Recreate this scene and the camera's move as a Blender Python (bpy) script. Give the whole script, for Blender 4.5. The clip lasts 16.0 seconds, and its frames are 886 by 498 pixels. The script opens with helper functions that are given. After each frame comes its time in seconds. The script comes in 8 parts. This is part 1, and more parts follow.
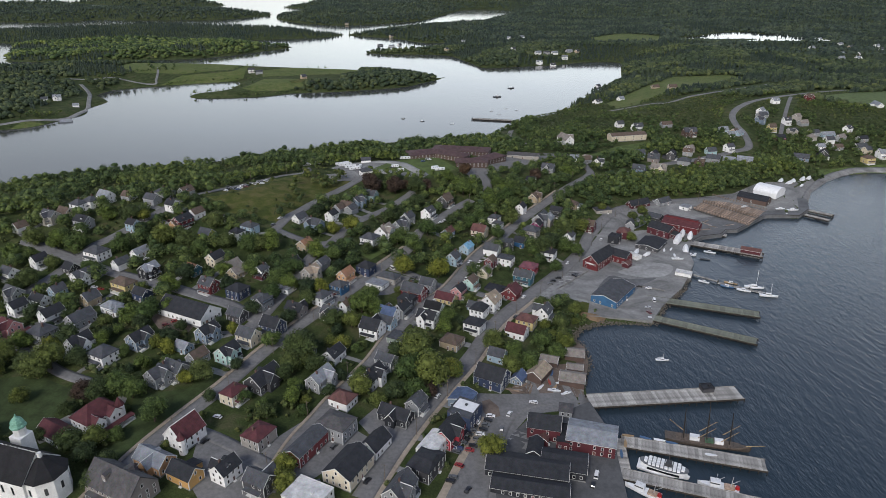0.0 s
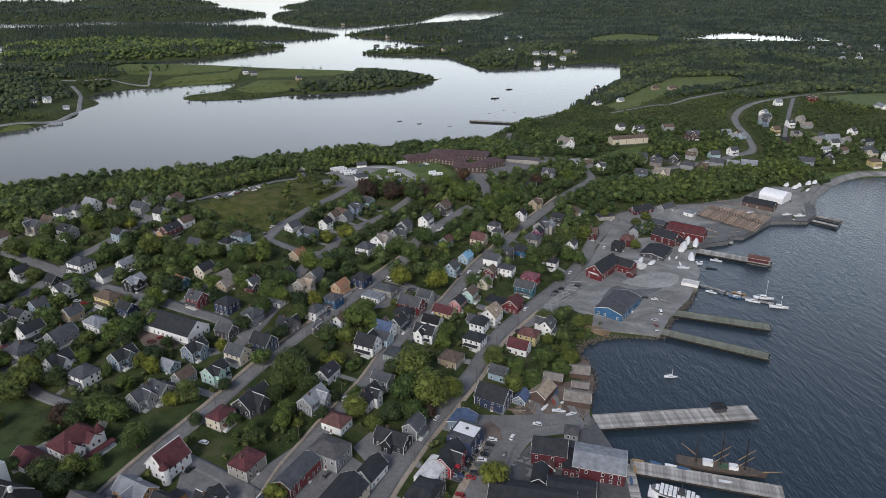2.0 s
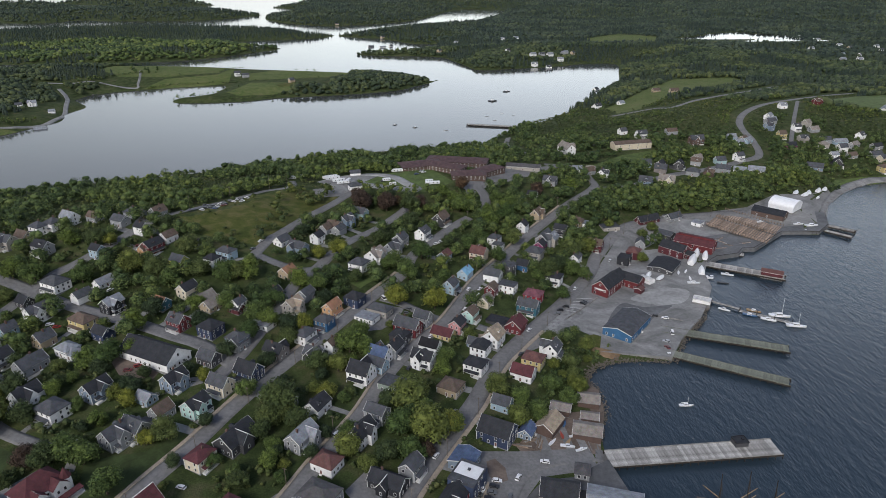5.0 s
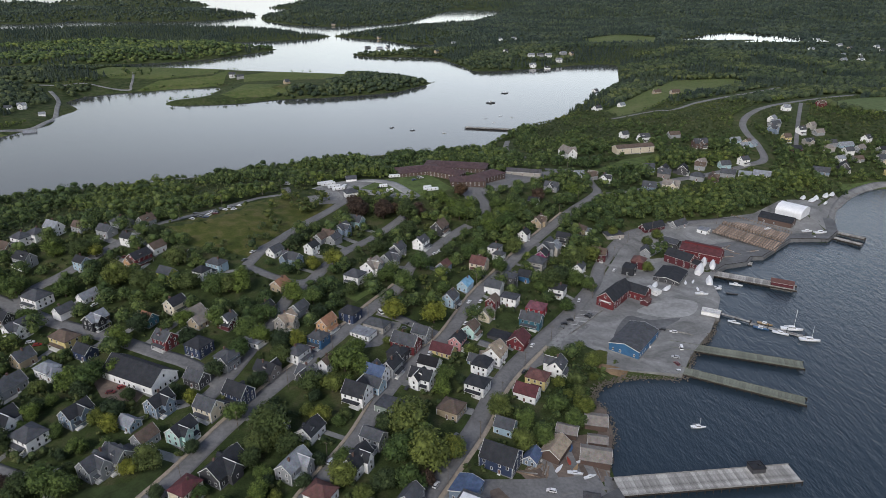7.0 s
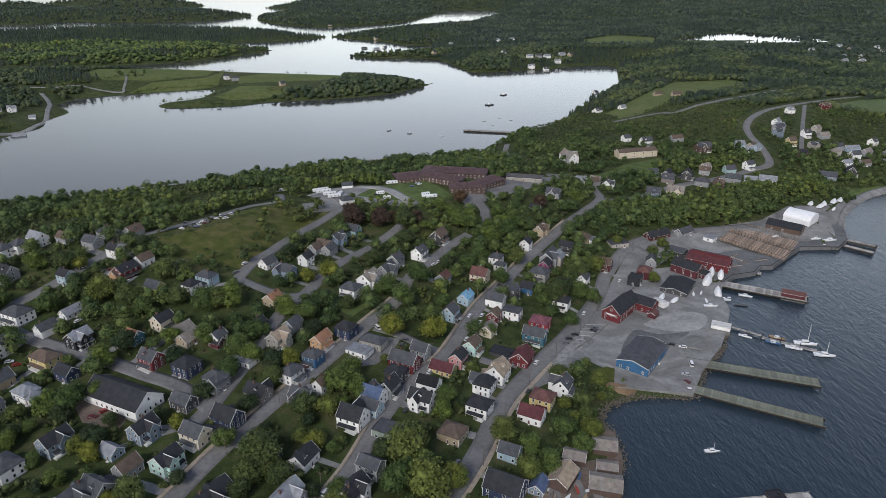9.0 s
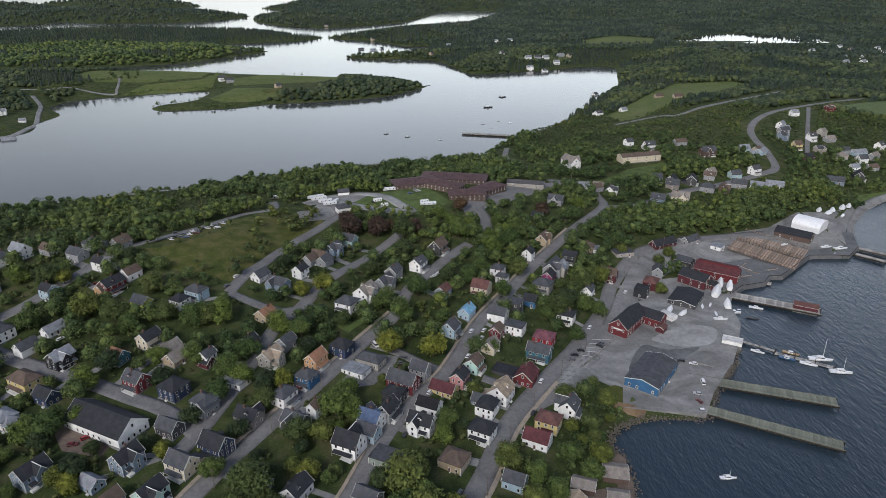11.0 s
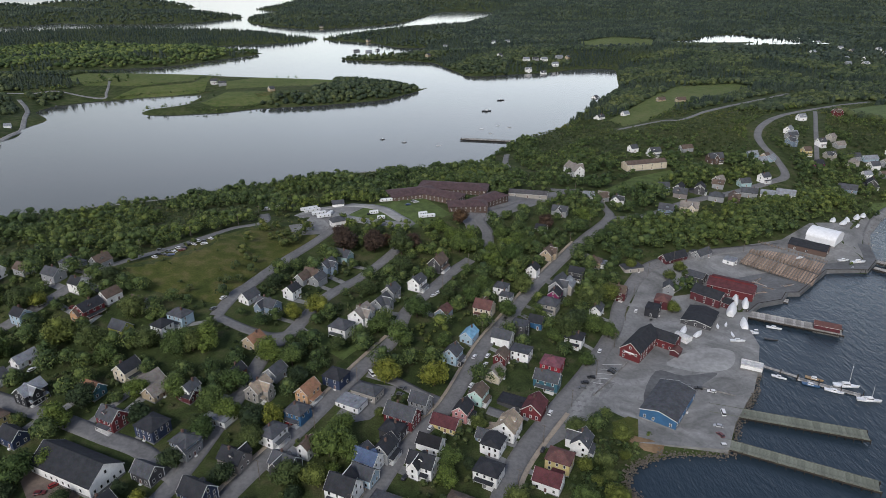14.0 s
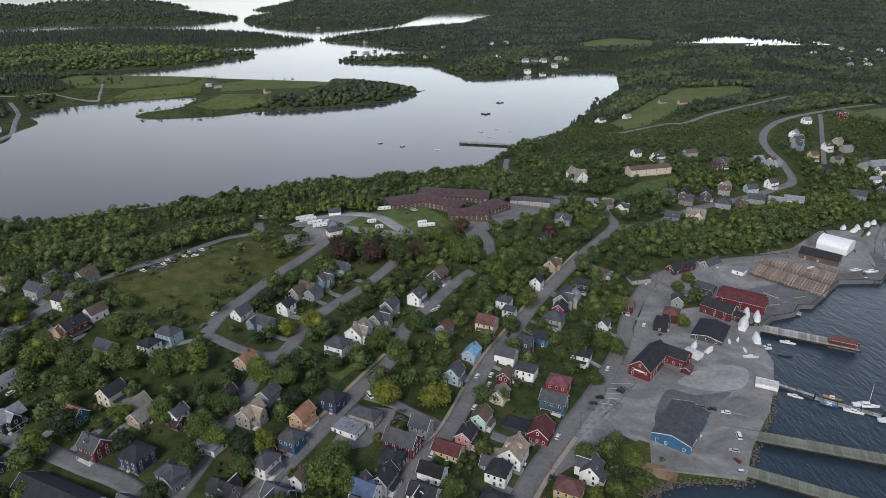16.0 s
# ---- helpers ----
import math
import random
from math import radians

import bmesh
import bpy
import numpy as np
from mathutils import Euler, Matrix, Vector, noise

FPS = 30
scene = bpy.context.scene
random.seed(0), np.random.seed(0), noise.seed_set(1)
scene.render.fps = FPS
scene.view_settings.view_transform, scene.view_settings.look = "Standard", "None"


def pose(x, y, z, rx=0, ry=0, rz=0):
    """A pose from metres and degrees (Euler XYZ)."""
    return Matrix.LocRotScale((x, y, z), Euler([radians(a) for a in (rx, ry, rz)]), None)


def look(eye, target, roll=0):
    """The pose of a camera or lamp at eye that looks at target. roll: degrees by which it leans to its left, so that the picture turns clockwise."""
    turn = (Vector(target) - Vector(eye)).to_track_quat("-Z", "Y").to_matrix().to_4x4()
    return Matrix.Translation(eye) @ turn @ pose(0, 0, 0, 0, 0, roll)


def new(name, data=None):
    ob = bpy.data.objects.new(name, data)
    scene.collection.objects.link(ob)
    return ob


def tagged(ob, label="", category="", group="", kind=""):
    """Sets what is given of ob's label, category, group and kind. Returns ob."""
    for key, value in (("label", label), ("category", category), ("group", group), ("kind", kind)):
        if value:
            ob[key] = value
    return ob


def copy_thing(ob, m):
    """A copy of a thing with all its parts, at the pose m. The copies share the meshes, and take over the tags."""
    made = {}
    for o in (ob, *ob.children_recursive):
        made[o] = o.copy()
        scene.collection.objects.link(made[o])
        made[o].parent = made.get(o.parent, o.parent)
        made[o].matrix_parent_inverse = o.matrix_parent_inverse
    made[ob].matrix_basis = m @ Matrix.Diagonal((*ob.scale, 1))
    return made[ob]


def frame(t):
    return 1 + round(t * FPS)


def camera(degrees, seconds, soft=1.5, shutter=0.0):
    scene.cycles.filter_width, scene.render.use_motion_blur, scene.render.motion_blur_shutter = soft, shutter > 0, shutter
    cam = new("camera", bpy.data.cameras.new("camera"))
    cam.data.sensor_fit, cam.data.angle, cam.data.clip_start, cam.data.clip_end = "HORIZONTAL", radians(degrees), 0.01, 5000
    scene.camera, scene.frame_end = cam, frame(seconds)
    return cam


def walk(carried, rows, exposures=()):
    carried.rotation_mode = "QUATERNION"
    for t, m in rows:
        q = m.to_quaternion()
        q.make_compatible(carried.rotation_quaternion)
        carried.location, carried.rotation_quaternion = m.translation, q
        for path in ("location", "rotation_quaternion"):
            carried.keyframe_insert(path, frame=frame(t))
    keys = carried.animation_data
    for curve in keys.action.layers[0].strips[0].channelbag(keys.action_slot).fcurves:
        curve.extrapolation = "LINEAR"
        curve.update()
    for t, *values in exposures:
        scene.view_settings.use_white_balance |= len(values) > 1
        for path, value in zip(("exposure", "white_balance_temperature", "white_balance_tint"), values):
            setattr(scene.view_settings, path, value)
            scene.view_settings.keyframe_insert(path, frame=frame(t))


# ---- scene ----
FOV = 68.56
cam = camera(FOV, 16.0, soft=0.8)
# seconds, x, y, z, tilt, lean, turn: a level flight inland over the town
PATH = [
    (0.0, 0.00, 0.00, 210.80, 66.665, 0.272, -0.000),
    (1.0, -0.44, 9.10, 210.70, 66.655, 0.276, -0.146),
    (2.0, -0.89, 18.19, 210.63, 66.646, 0.280, -0.290),
    (3.0, -1.36, 27.26, 210.57, 66.639, 0.284, -0.433),
    (4.0, -1.84, 36.32, 210.54, 66.633, 0.288, -0.573),
    (5.0, -2.34, 45.37, 210.53, 66.629, 0.293, -0.712),
    (6.0, -2.85, 54.40, 210.54, 66.626, 0.297, -0.848),
    (7.0, -3.38, 63.42, 210.57, 66.625, 0.301, -0.983),
    (8.0, -3.93, 72.42, 210.62, 66.625, 0.306, -1.116),
    (9.0, -4.50, 81.42, 210.70, 66.627, 0.310, -1.247),
    (10.0, -5.07, 90.39, 210.80, 66.631, 0.314, -1.376),
    (11.0, -5.67, 99.36, 210.92, 66.636, 0.319, -1.504),
    (12.0, -6.28, 108.31, 211.06, 66.643, 0.324, -1.629),
    (13.0, -6.91, 117.24, 211.22, 66.651, 0.328, -1.753),
    (14.0, -7.55, 126.16, 211.40, 66.661, 0.333, -1.874),
    (15.0, -8.21, 135.07, 211.61, 66.672, 0.338, -1.994),
    (16.0, -8.88, 143.97, 211.84, 66.685, 0.343, -2.112),
]
walk(cam, [(t, pose(*p)) for t, *p in PATH], exposures=((0.0, 0.0), (16.0, 0.0)))

# ---- overcast daylight ----
SUN_HEIGHT, SUN_BEARING = radians(40), radians(205)
world = bpy.data.worlds.new("overcast_sky")
scene.world = world
world.use_nodes = True
wn, wl = world.node_tree.nodes, world.node_tree.links
wn.clear()
sky = wn.new("ShaderNodeTexSky")
sky.sky_type, sky.sun_disc = "NISHITA", False
sky.sun_elevation, sky.sun_rotation = SUN_HEIGHT, SUN_BEARING
sky.air_density, sky.dust_density = 1.0, 3.0
grey = wn.new("ShaderNodeHueSaturation")
grey.inputs["Saturation"].default_value = 0.62
cloud = wn.new("ShaderNodeTexNoise")
cloud.inputs["Scale"].default_value, cloud.inputs["Detail"].default_value = 2.2, 5
cloud_ramp = wn.new("ShaderNodeMapRange")
cloud_ramp.inputs[3].default_value, cloud_ramp.inputs[4].default_value = 0.75, 1.2
mul = wn.new("ShaderNodeMix")
mul.data_type, mul.blend_type = "RGBA", "MULTIPLY"
mul.inputs[0].default_value = 1.0
back_node = wn.new("ShaderNodeBackground")
back_node.inputs[1].default_value = 0.12
wout = wn.new("ShaderNodeOutputWorld")
wl.new(sky.outputs[0], grey.inputs["Color"])
wl.new(cloud.outputs[0], cloud_ramp.inputs[0])
wl.new(grey.outputs[0], mul.inputs[6])
wl.new(cloud_ramp.outputs[0], mul.inputs[7])
veil = wn.new("ShaderNodeMix")
veil.data_type = "RGBA"
veil.inputs[0].default_value = 0.4
veil.inputs[7].default_value = (3.0, 3.7, 4.9, 1)
wl.new(mul.outputs[2], veil.inputs[6])
# the cloud is thinner and brighter towards the horizon
way = wn.new("ShaderNodeTexCoord")
split = wn.new("ShaderNodeSeparateXYZ")
rim = wn.new("ShaderNodeMapRange")
rim.interpolation_type = "SMOOTHSTEP"
rim.inputs[1].default_value, rim.inputs[2].default_value = 0.0, 0.85
rim.inputs[3].default_value, rim.inputs[4].default_value = 0.0, 1.0
tint = wn.new("ShaderNodeMix")
tint.data_type = "RGBA"
tint.inputs[6].default_value = (3.12, 2.84, 2.48, 1)
tint.inputs[7].default_value = (0.47, 0.572, 0.85, 1)
brighter = wn.new("ShaderNodeMix")
brighter.data_type, brighter.blend_type = "RGBA", "MULTIPLY"
brighter.inputs[0].default_value = 1.0
wl.new(way.outputs["Generated"], split.inputs[0])
wl.new(split.outputs["Z"], rim.inputs[0])
wl.new(veil.outputs[2], brighter.inputs[6])
wl.new(rim.outputs[0], tint.inputs[0])
wl.new(tint.outputs[2], brighter.inputs[7])
# thinner, brighter cloud over the north-eastern half of the sky
side = wn.new("ShaderNodeVectorMath")
side.operation = "DOT_PRODUCT"
side.inputs[1].default_value = (0.34, 0.94, 0.0)
glow = wn.new("ShaderNodeMapRange")
glow.interpolation_type = "SMOOTHSTEP"
glow.inputs[1].default_value, glow.inputs[2].default_value = 0.5, 1.0
glow.inputs[3].default_value, glow.inputs[4].default_value = 0.82, 1.42
thin = wn.new("ShaderNodeMix")
thin.data_type, thin.blend_type = "RGBA", "MULTIPLY"
thin.inputs[0].default_value = 1.0
wl.new(way.outputs["Generated"], side.inputs[0])
wl.new(side.outputs["Value"], glow.inputs[0])
wl.new(brighter.outputs[2], thin.inputs[6])
wl.new(glow.outputs[0], thin.inputs[7])
wl.new(thin.outputs[2], back_node.inputs[0])
wl.new(back_node.outputs[0], wout.inputs[0])

sun_data = bpy.data.lights.new("sun", "SUN")
sun_data.energy, sun_data.angle, sun_data.color = 2.0, radians(18), (1.0, 0.975, 0.945)
sun = new("sun", sun_data)
sun.matrix_world = look((0, 0, 300), (math.sin(-SUN_BEARING) * 300, -math.cos(SUN_BEARING) * 300, 300 - 300 * math.tan(SUN_HEIGHT)))

# ---- materials ----
def nodes_of(name, rough=0.8, metal=0.0, spec=0.3):
    m = bpy.data.materials.new(name)
    m.use_nodes = True
    n, l = m.node_tree.nodes, m.node_tree.links
    b = n["Principled BSDF"]
    b.inputs["Roughness"].default_value, b.inputs["Metallic"].default_value = rough, metal
    b.inputs["Specular IOR Level"].default_value = spec
    return m, n, l, b


def noise_at(n, l, scale, detail=4, coords="Object", stretch=None):
    tc = n.new("ShaderNodeTexCoord")
    t = n.new("ShaderNodeTexNoise")
    t.inputs["Scale"].default_value, t.inputs["Detail"].default_value = scale, detail
    if stretch:
        mp = n.new("ShaderNodeMapping")
        mp.inputs["Scale"].default_value = stretch[:3]
        mp.inputs["Rotation"].default_value[2] = stretch[3] if len(stretch) > 3 else 0
        l.new(tc.outputs[coords], mp.inputs[0])
        l.new(mp.outputs[0], t.inputs[0])
    else:
        l.new(tc.outputs[coords], t.inputs[0])
    return t


def ramp(n, l, source, stops):
    r = n.new("ShaderNodeValToRGB")
    e = r.color_ramp.elements
    while len(e) < len(stops):
        e.new(0.5)
    for el, (p, c) in zip(e, stops):
        el.position, el.color = p, (*c, 1)
    l.new(source, r.inputs[0])
    return r


def mixed(n, l, a, b, fac, mode="MIX"):
    m = n.new("ShaderNodeMix")
    m.data_type, m.blend_type = "RGBA", mode
    for sock, v in ((0, fac), (6, a), (7, b)):
        if isinstance(v, (int, float)):
            m.inputs[sock].default_value = v
        elif isinstance(v, tuple):
            m.inputs[sock].default_value = (*v, 1)
        else:
            l.new(v, m.inputs[sock])
    return m.outputs[2]


def bumped(n, l, b, height, strength, distance):
    k = n.new("ShaderNodeBump")
    k.inputs["Strength"].default_value, k.inputs["Distance"].default_value = strength, distance
    l.new(height, k.inputs["Height"])
    l.new(k.outputs[0], b.inputs["Normal"])


def shade(c, f):
    return tuple(min(1, v * f) for v in c)


def paint(name, colour, rough=0.7, scale=0.6, vary=0.16, boards=0.0, random=0.08, spec=0.3):
    """A weathered painted or plain surface: blotches, grain, a little change from piece to piece, clapboard lines if asked."""
    m, n, l, b = nodes_of(name, rough, 0, spec)
    big = noise_at(n, l, scale, 5)
    fine = noise_at(n, l, scale * 9, 3)
    c1 = ramp(n, l, big.outputs[0], [(0.3, shade(colour, 1 - vary)), (0.7, shade(colour, 1 + vary))])
    c2 = mixed(n, l, c1.outputs[0], ramp(n, l, fine.outputs[0], [(0.3, (0.72,) * 3), (0.7, (1.15,) * 3)]).outputs[0], 0.35, "MULTIPLY")
    oi = n.new("ShaderNodeObjectInfo")
    mr = n.new("ShaderNodeMapRange")
    mr.inputs[3].default_value, mr.inputs[4].default_value = 1 - random, 1 + random
    l.new(oi.outputs["Random"], mr.inputs[0])
    c3 = mixed(n, l, c2, mr.outputs[0], 1.0, "MULTIPLY")
    if boards:
        w = n.new("ShaderNodeTexWave")
        w.bands_direction, w.wave_profile = "Z", "SAW"
        w.inputs["Scale"].default_value = 0.5 / boards
        tc = n.new("ShaderNodeTexCoord")
        l.new(tc.outputs["Object"], w.inputs[0])
        bumped(n, l, b, w.outputs["Fac"], 0.6, 0.03)
    else:
        bumped(n, l, b, fine.outputs[0], 0.25, 0.03)
    l.new(c3, b.inputs["Base Color"])
    return m


WALL_COLOURS = {
    "white": (0.74, 0.74, 0.73), "grey": (0.25, 0.26, 0.27), "dark": (0.055, 0.055, 0.06), "black": (0.025, 0.027, 0.032),
    "yellow": (0.52, 0.43, 0.2), "navy": (0.03, 0.045, 0.09), "teal": (0.04, 0.12, 0.16), "red": (0.12, 0.022, 0.026),
    "cream": (0.55, 0.49, 0.38), "brick": (0.19, 0.045, 0.05), "paleblue": (0.3, 0.4, 0.47), "tan": (0.36, 0.29, 0.2), "pink": (0.5, 0.24, 0.24),
    "maroon": (0.085, 0.022, 0.028), "greyblue": (0.17, 0.22, 0.28), "mint": (0.42, 0.6, 0.55), "orange": (0.5, 0.3, 0.11),
    "peach": (0.5, 0.3, 0.16), "blue": (0.035, 0.11, 0.22), "scarlet": (0.28, 0.025, 0.04), "stone": (0.2, 0.18, 0.17),
    "greytan": (0.32, 0.3, 0.27), "lime": (0.4, 0.42, 0.1), "paleaqua": (0.3, 0.42, 0.43), "greygreen": (0.2, 0.24, 0.21),
    "brownred": (0.1, 0.068, 0.057), "plum": (0.2, 0.03, 0.1),
}
ROOF_COLOURS = {
    "charcoal": (0.026, 0.028, 0.033), "grey": (0.062, 0.066, 0.074), "light": (0.2, 0.215, 0.235), "black": (0.015, 0.015, 0.017),
    "brown": (0.1, 0.075, 0.06), "orange": (0.24, 0.13, 0.08), "red": (0.085, 0.03, 0.034), "redbrown": (0.11, 0.055, 0.05),
    "tan": (0.27, 0.22, 0.165), "slateblue": (0.07, 0.1, 0.17), "skyblue": (0.16, 0.32, 0.45), "pale": (0.5, 0.5, 0.49),
    "greytan": (0.2, 0.18, 0.16), "slategrey": (0.075, 0.073, 0.075), "pinkroof": (0.15, 0.06, 0.075),
}
WALLS = {k: paint(k + "_clapboard", v, 0.65, 0.35, 0.12, 0.14) for k, v in WALL_COLOURS.items()}


def shingles(name, colour):
    m, n, l, b = nodes_of(name, 0.85, 0, 0.25)
    big = noise_at(n, l, 0.4, 5)
    fine = noise_at(n, l, 3.5, 3, stretch=(1, 1, 1))
    v = n.new("ShaderNodeTexVoronoi")
    v.inputs["Scale"].default_value = 2.2
    tc = n.new("ShaderNodeTexCoord")
    l.new(tc.outputs["Object"], v.inputs[0])
    c = ramp(n, l, big.outputs[0], [(0.3, shade(colour, 0.75)), (0.7, shade(colour, 1.3))]).outputs[0]
    c = mixed(n, l, c, ramp(n, l, fine.outputs[0], [(0.3, (0.7,) * 3), (0.7, (1.25,) * 3)]).outputs[0], 0.6, "MULTIPLY")
    c = mixed(n, l, c, v.outputs["Color"], 0.12, "SOFT_LIGHT")
    l.new(c, b.inputs["Base Color"])
    bumped(n, l, b, fine.outputs[0], 0.5, 0.04)
    return m


ROOFS = {k: shingles(k + "_shingles", v) for k, v in ROOF_COLOURS.items()}
TRIM = paint("white_trim", (0.66, 0.66, 0.64), 0.6, 1.2, 0.08)
BRICK = paint("chimney_brick", (0.115, 0.072, 0.06), 0.9, 2.0, 0.25)
DARKTRIM = paint("dark_trim", (0.05, 0.05, 0.055), 0.6)
DOORPAINT = paint("door_paint", (0.12, 0.06, 0.05), 0.5, random=0.5)


def glass_material():
    m, n, l, b = nodes_of("window_glass", 0.08, 0, 0.6)
    oi = n.new("ShaderNodeObjectInfo")
    c = ramp(n, l, oi.outputs["Random"], [(0.0, (0.012, 0.014, 0.018)), (0.8, (0.03, 0.034, 0.04)), (1.0, (0.14, 0.14, 0.13))])
    l.new(c.outputs[0], b.inputs["Base Color"])
    return m


GLASS = glass_material()


def grass_material(name="grass_and_soil", wide=((0.024, 0.037, 0.014), (0.042, 0.06, 0.021), (0.072, 0.08, 0.03)), close=((0.02, 0.029, 0.012), (0.054, 0.074, 0.025), (0.115, 0.1, 0.058))):
    m, n, l, b = nodes_of(name, 0.95, 0, 0.1)
    big, mid, fine = noise_at(n, l, 0.018, 5), noise_at(n, l, 0.12, 6), noise_at(n, l, 1.3, 4)
    c = ramp(n, l, big.outputs[0], list(zip((0.3, 0.5, 0.72), wide))).outputs[0]
    c2 = ramp(n, l, mid.outputs[0], list(zip((0.34, 0.5, 0.68), close))).outputs[0]
    c = mixed(n, l, c, c2, 0.5)
    c = mixed(n, l, c, ramp(n, l, fine.outputs[0], [(0.3, (0.55,) * 3), (0.7, (1.3,) * 3)]).outputs[0], 0.7, "MULTIPLY")
    l.new(c, b.inputs["Base Color"])
    bumped(n, l, b, fine.outputs[0], 0.6, 0.5)
    return m


def paving(name, colour, vary=0.2, scale=0.09, rough=0.9, pieces=0.0):
    m, n, l, b = nodes_of(name, rough, 0, 0.2)
    big, mid, fine = noise_at(n, l, scale, 6), noise_at(n, l, scale * 7, 5), noise_at(n, l, 4.0, 3)
    c = ramp(n, l, big.outputs[0], [(0.28, shade(colour, 1 - vary)), (0.72, shade(colour, 1 + vary))]).outputs[0]
    c = mixed(n, l, c, ramp(n, l, mid.outputs[0], [(0.35, (0.75,) * 3), (0.65, (1.15,) * 3)]).outputs[0], 0.6, "MULTIPLY")
    c = mixed(n, l, c, ramp(n, l, fine.outputs[0], [(0.3, (0.85,) * 3), (0.7, (1.1,) * 3)]).outputs[0], 0.6, "MULTIPLY")
    if pieces:
        oi = n.new("ShaderNodeObjectInfo")
        mr = n.new("ShaderNodeMapRange")
        mr.inputs[3].default_value, mr.inputs[4].default_value = 1 - pieces, 1 + pieces
        l.new(oi.outputs["Random"], mr.inputs[0])
        c = mixed(n, l, c, mr.outputs[0], 1.0, "MULTIPLY")
    l.new(c, b.inputs["Base Color"])
    bumped(n, l, b, fine.outputs[0], 0.3, 0.04)
    return m


GRASS = grass_material()
LAWN = paving("mown_lawn", (0.08, 0.112, 0.035), 0.3, 0.15)
ROUGH = grass_material("rough_meadow", ((0.048, 0.066, 0.017), (0.078, 0.088, 0.023), (0.115, 0.103, 0.04)), ((0.032, 0.05, 0.013), (0.08, 0.092, 0.025), (0.17, 0.138, 0.068)))
FARMGRASS = grass_material("farm_pasture", ((0.07, 0.1, 0.03), (0.095, 0.125, 0.038), (0.13, 0.145, 0.055)), ((0.06, 0.09, 0.026), (0.1, 0.125, 0.04), (0.15, 0.135, 0.07)))
ASPHALT = paving("worn_asphalt", (0.172, 0.17, 0.167), 0.18)
LOT = paving("dark_parking_asphalt", (0.095, 0.097, 0.1), 0.22, 0.07)
YARDGRASS = paving("shaded_yard_grass", (0.042, 0.06, 0.022), 0.4, 0.12)
GRAVEL = paving("pale_gravel", (0.21, 0.21, 0.204), 0.38, 0.03)
for _nd in GRAVEL.node_tree.nodes:
    if _nd.bl_idname == "ShaderNodeTexNoise" and _nd.inputs["Scale"].default_value < 1:
        _nd.inputs["Distortion"].default_value = 2.2
LOTWORN = paving("worn_dark_asphalt", (0.13, 0.133, 0.136), 0.25, 0.06)
PALEGRAVEL = paving("dusty_pale_gravel", (0.27, 0.27, 0.262), 0.32, 0.05)
SIDEWALK = paving("concrete_sidewalk", (0.33, 0.28, 0.22), 0.15)
DIRT = paving("bare_dirt", (0.155, 0.122, 0.1), 0.3)
BANKSOIL = paving("orange_bank_soil", (0.2, 0.135, 0.08), 0.3)
SHORE = paving("wet_shingle", (0.085, 0.082, 0.076), 0.4, 0.2)
ROCK = paint("shore_rock", (0.13, 0.115, 0.095), 0.9, 1.2, 0.35, random=0.3)
DECK = paving("weathered_deck", (0.3, 0.29, 0.27), 0.5, 0.35, pieces=0.35)
GREENDECK = paving("mossy_deck", (0.165, 0.175, 0.14), 0.4, 0.35, pieces=0.2)
PILE = paint("tarred_pile", (0.032, 0.028, 0.024), 0.9, 2.0, 0.4, random=0.3)
TIMBER = paint("raw_timber", (0.15, 0.115, 0.088), 0.85, 1.5, 0.3, random=0.35)
RUST = paint("rusty_planks", (0.29, 0.215, 0.16), 0.9, 0.5, 0.5, random=0.35)
BARK = paint("bark", (0.07, 0.055, 0.042), 0.95, 3.0, 0.3)
CANVAS = paint("white_shrink_wrap", (0.7, 0.71, 0.72), 0.5, 0.5, 0.08)
HULLWHITE = paint("white_hull", (0.68, 0.69, 0.7), 0.35, 0.7, 0.08, spec=0.5)
STEEL = paint("galvanised_steel", (0.42, 0.44, 0.46), 0.45, 0.5, 0.12, spec=0.5)
COPPER = paint("green_copper", (0.16, 0.33, 0.25), 0.6, 1.5, 0.25)
RUBBER = paint("tyre_rubber", (0.02, 0.02, 0.02), 0.9)
LAMP = paint("headlight_lens", (0.6, 0.6, 0.58), 0.2, spec=0.6)
TAIL = paint("tail_light_lens", (0.3, 0.01, 0.01), 0.3, spec=0.6)
POLEWOOD = paint("pole_wood", (0.13, 0.11, 0.09), 0.95, 2.0, 0.3)
WIRE = paint("insulator_grey", (0.18, 0.18, 0.18), 0.6)


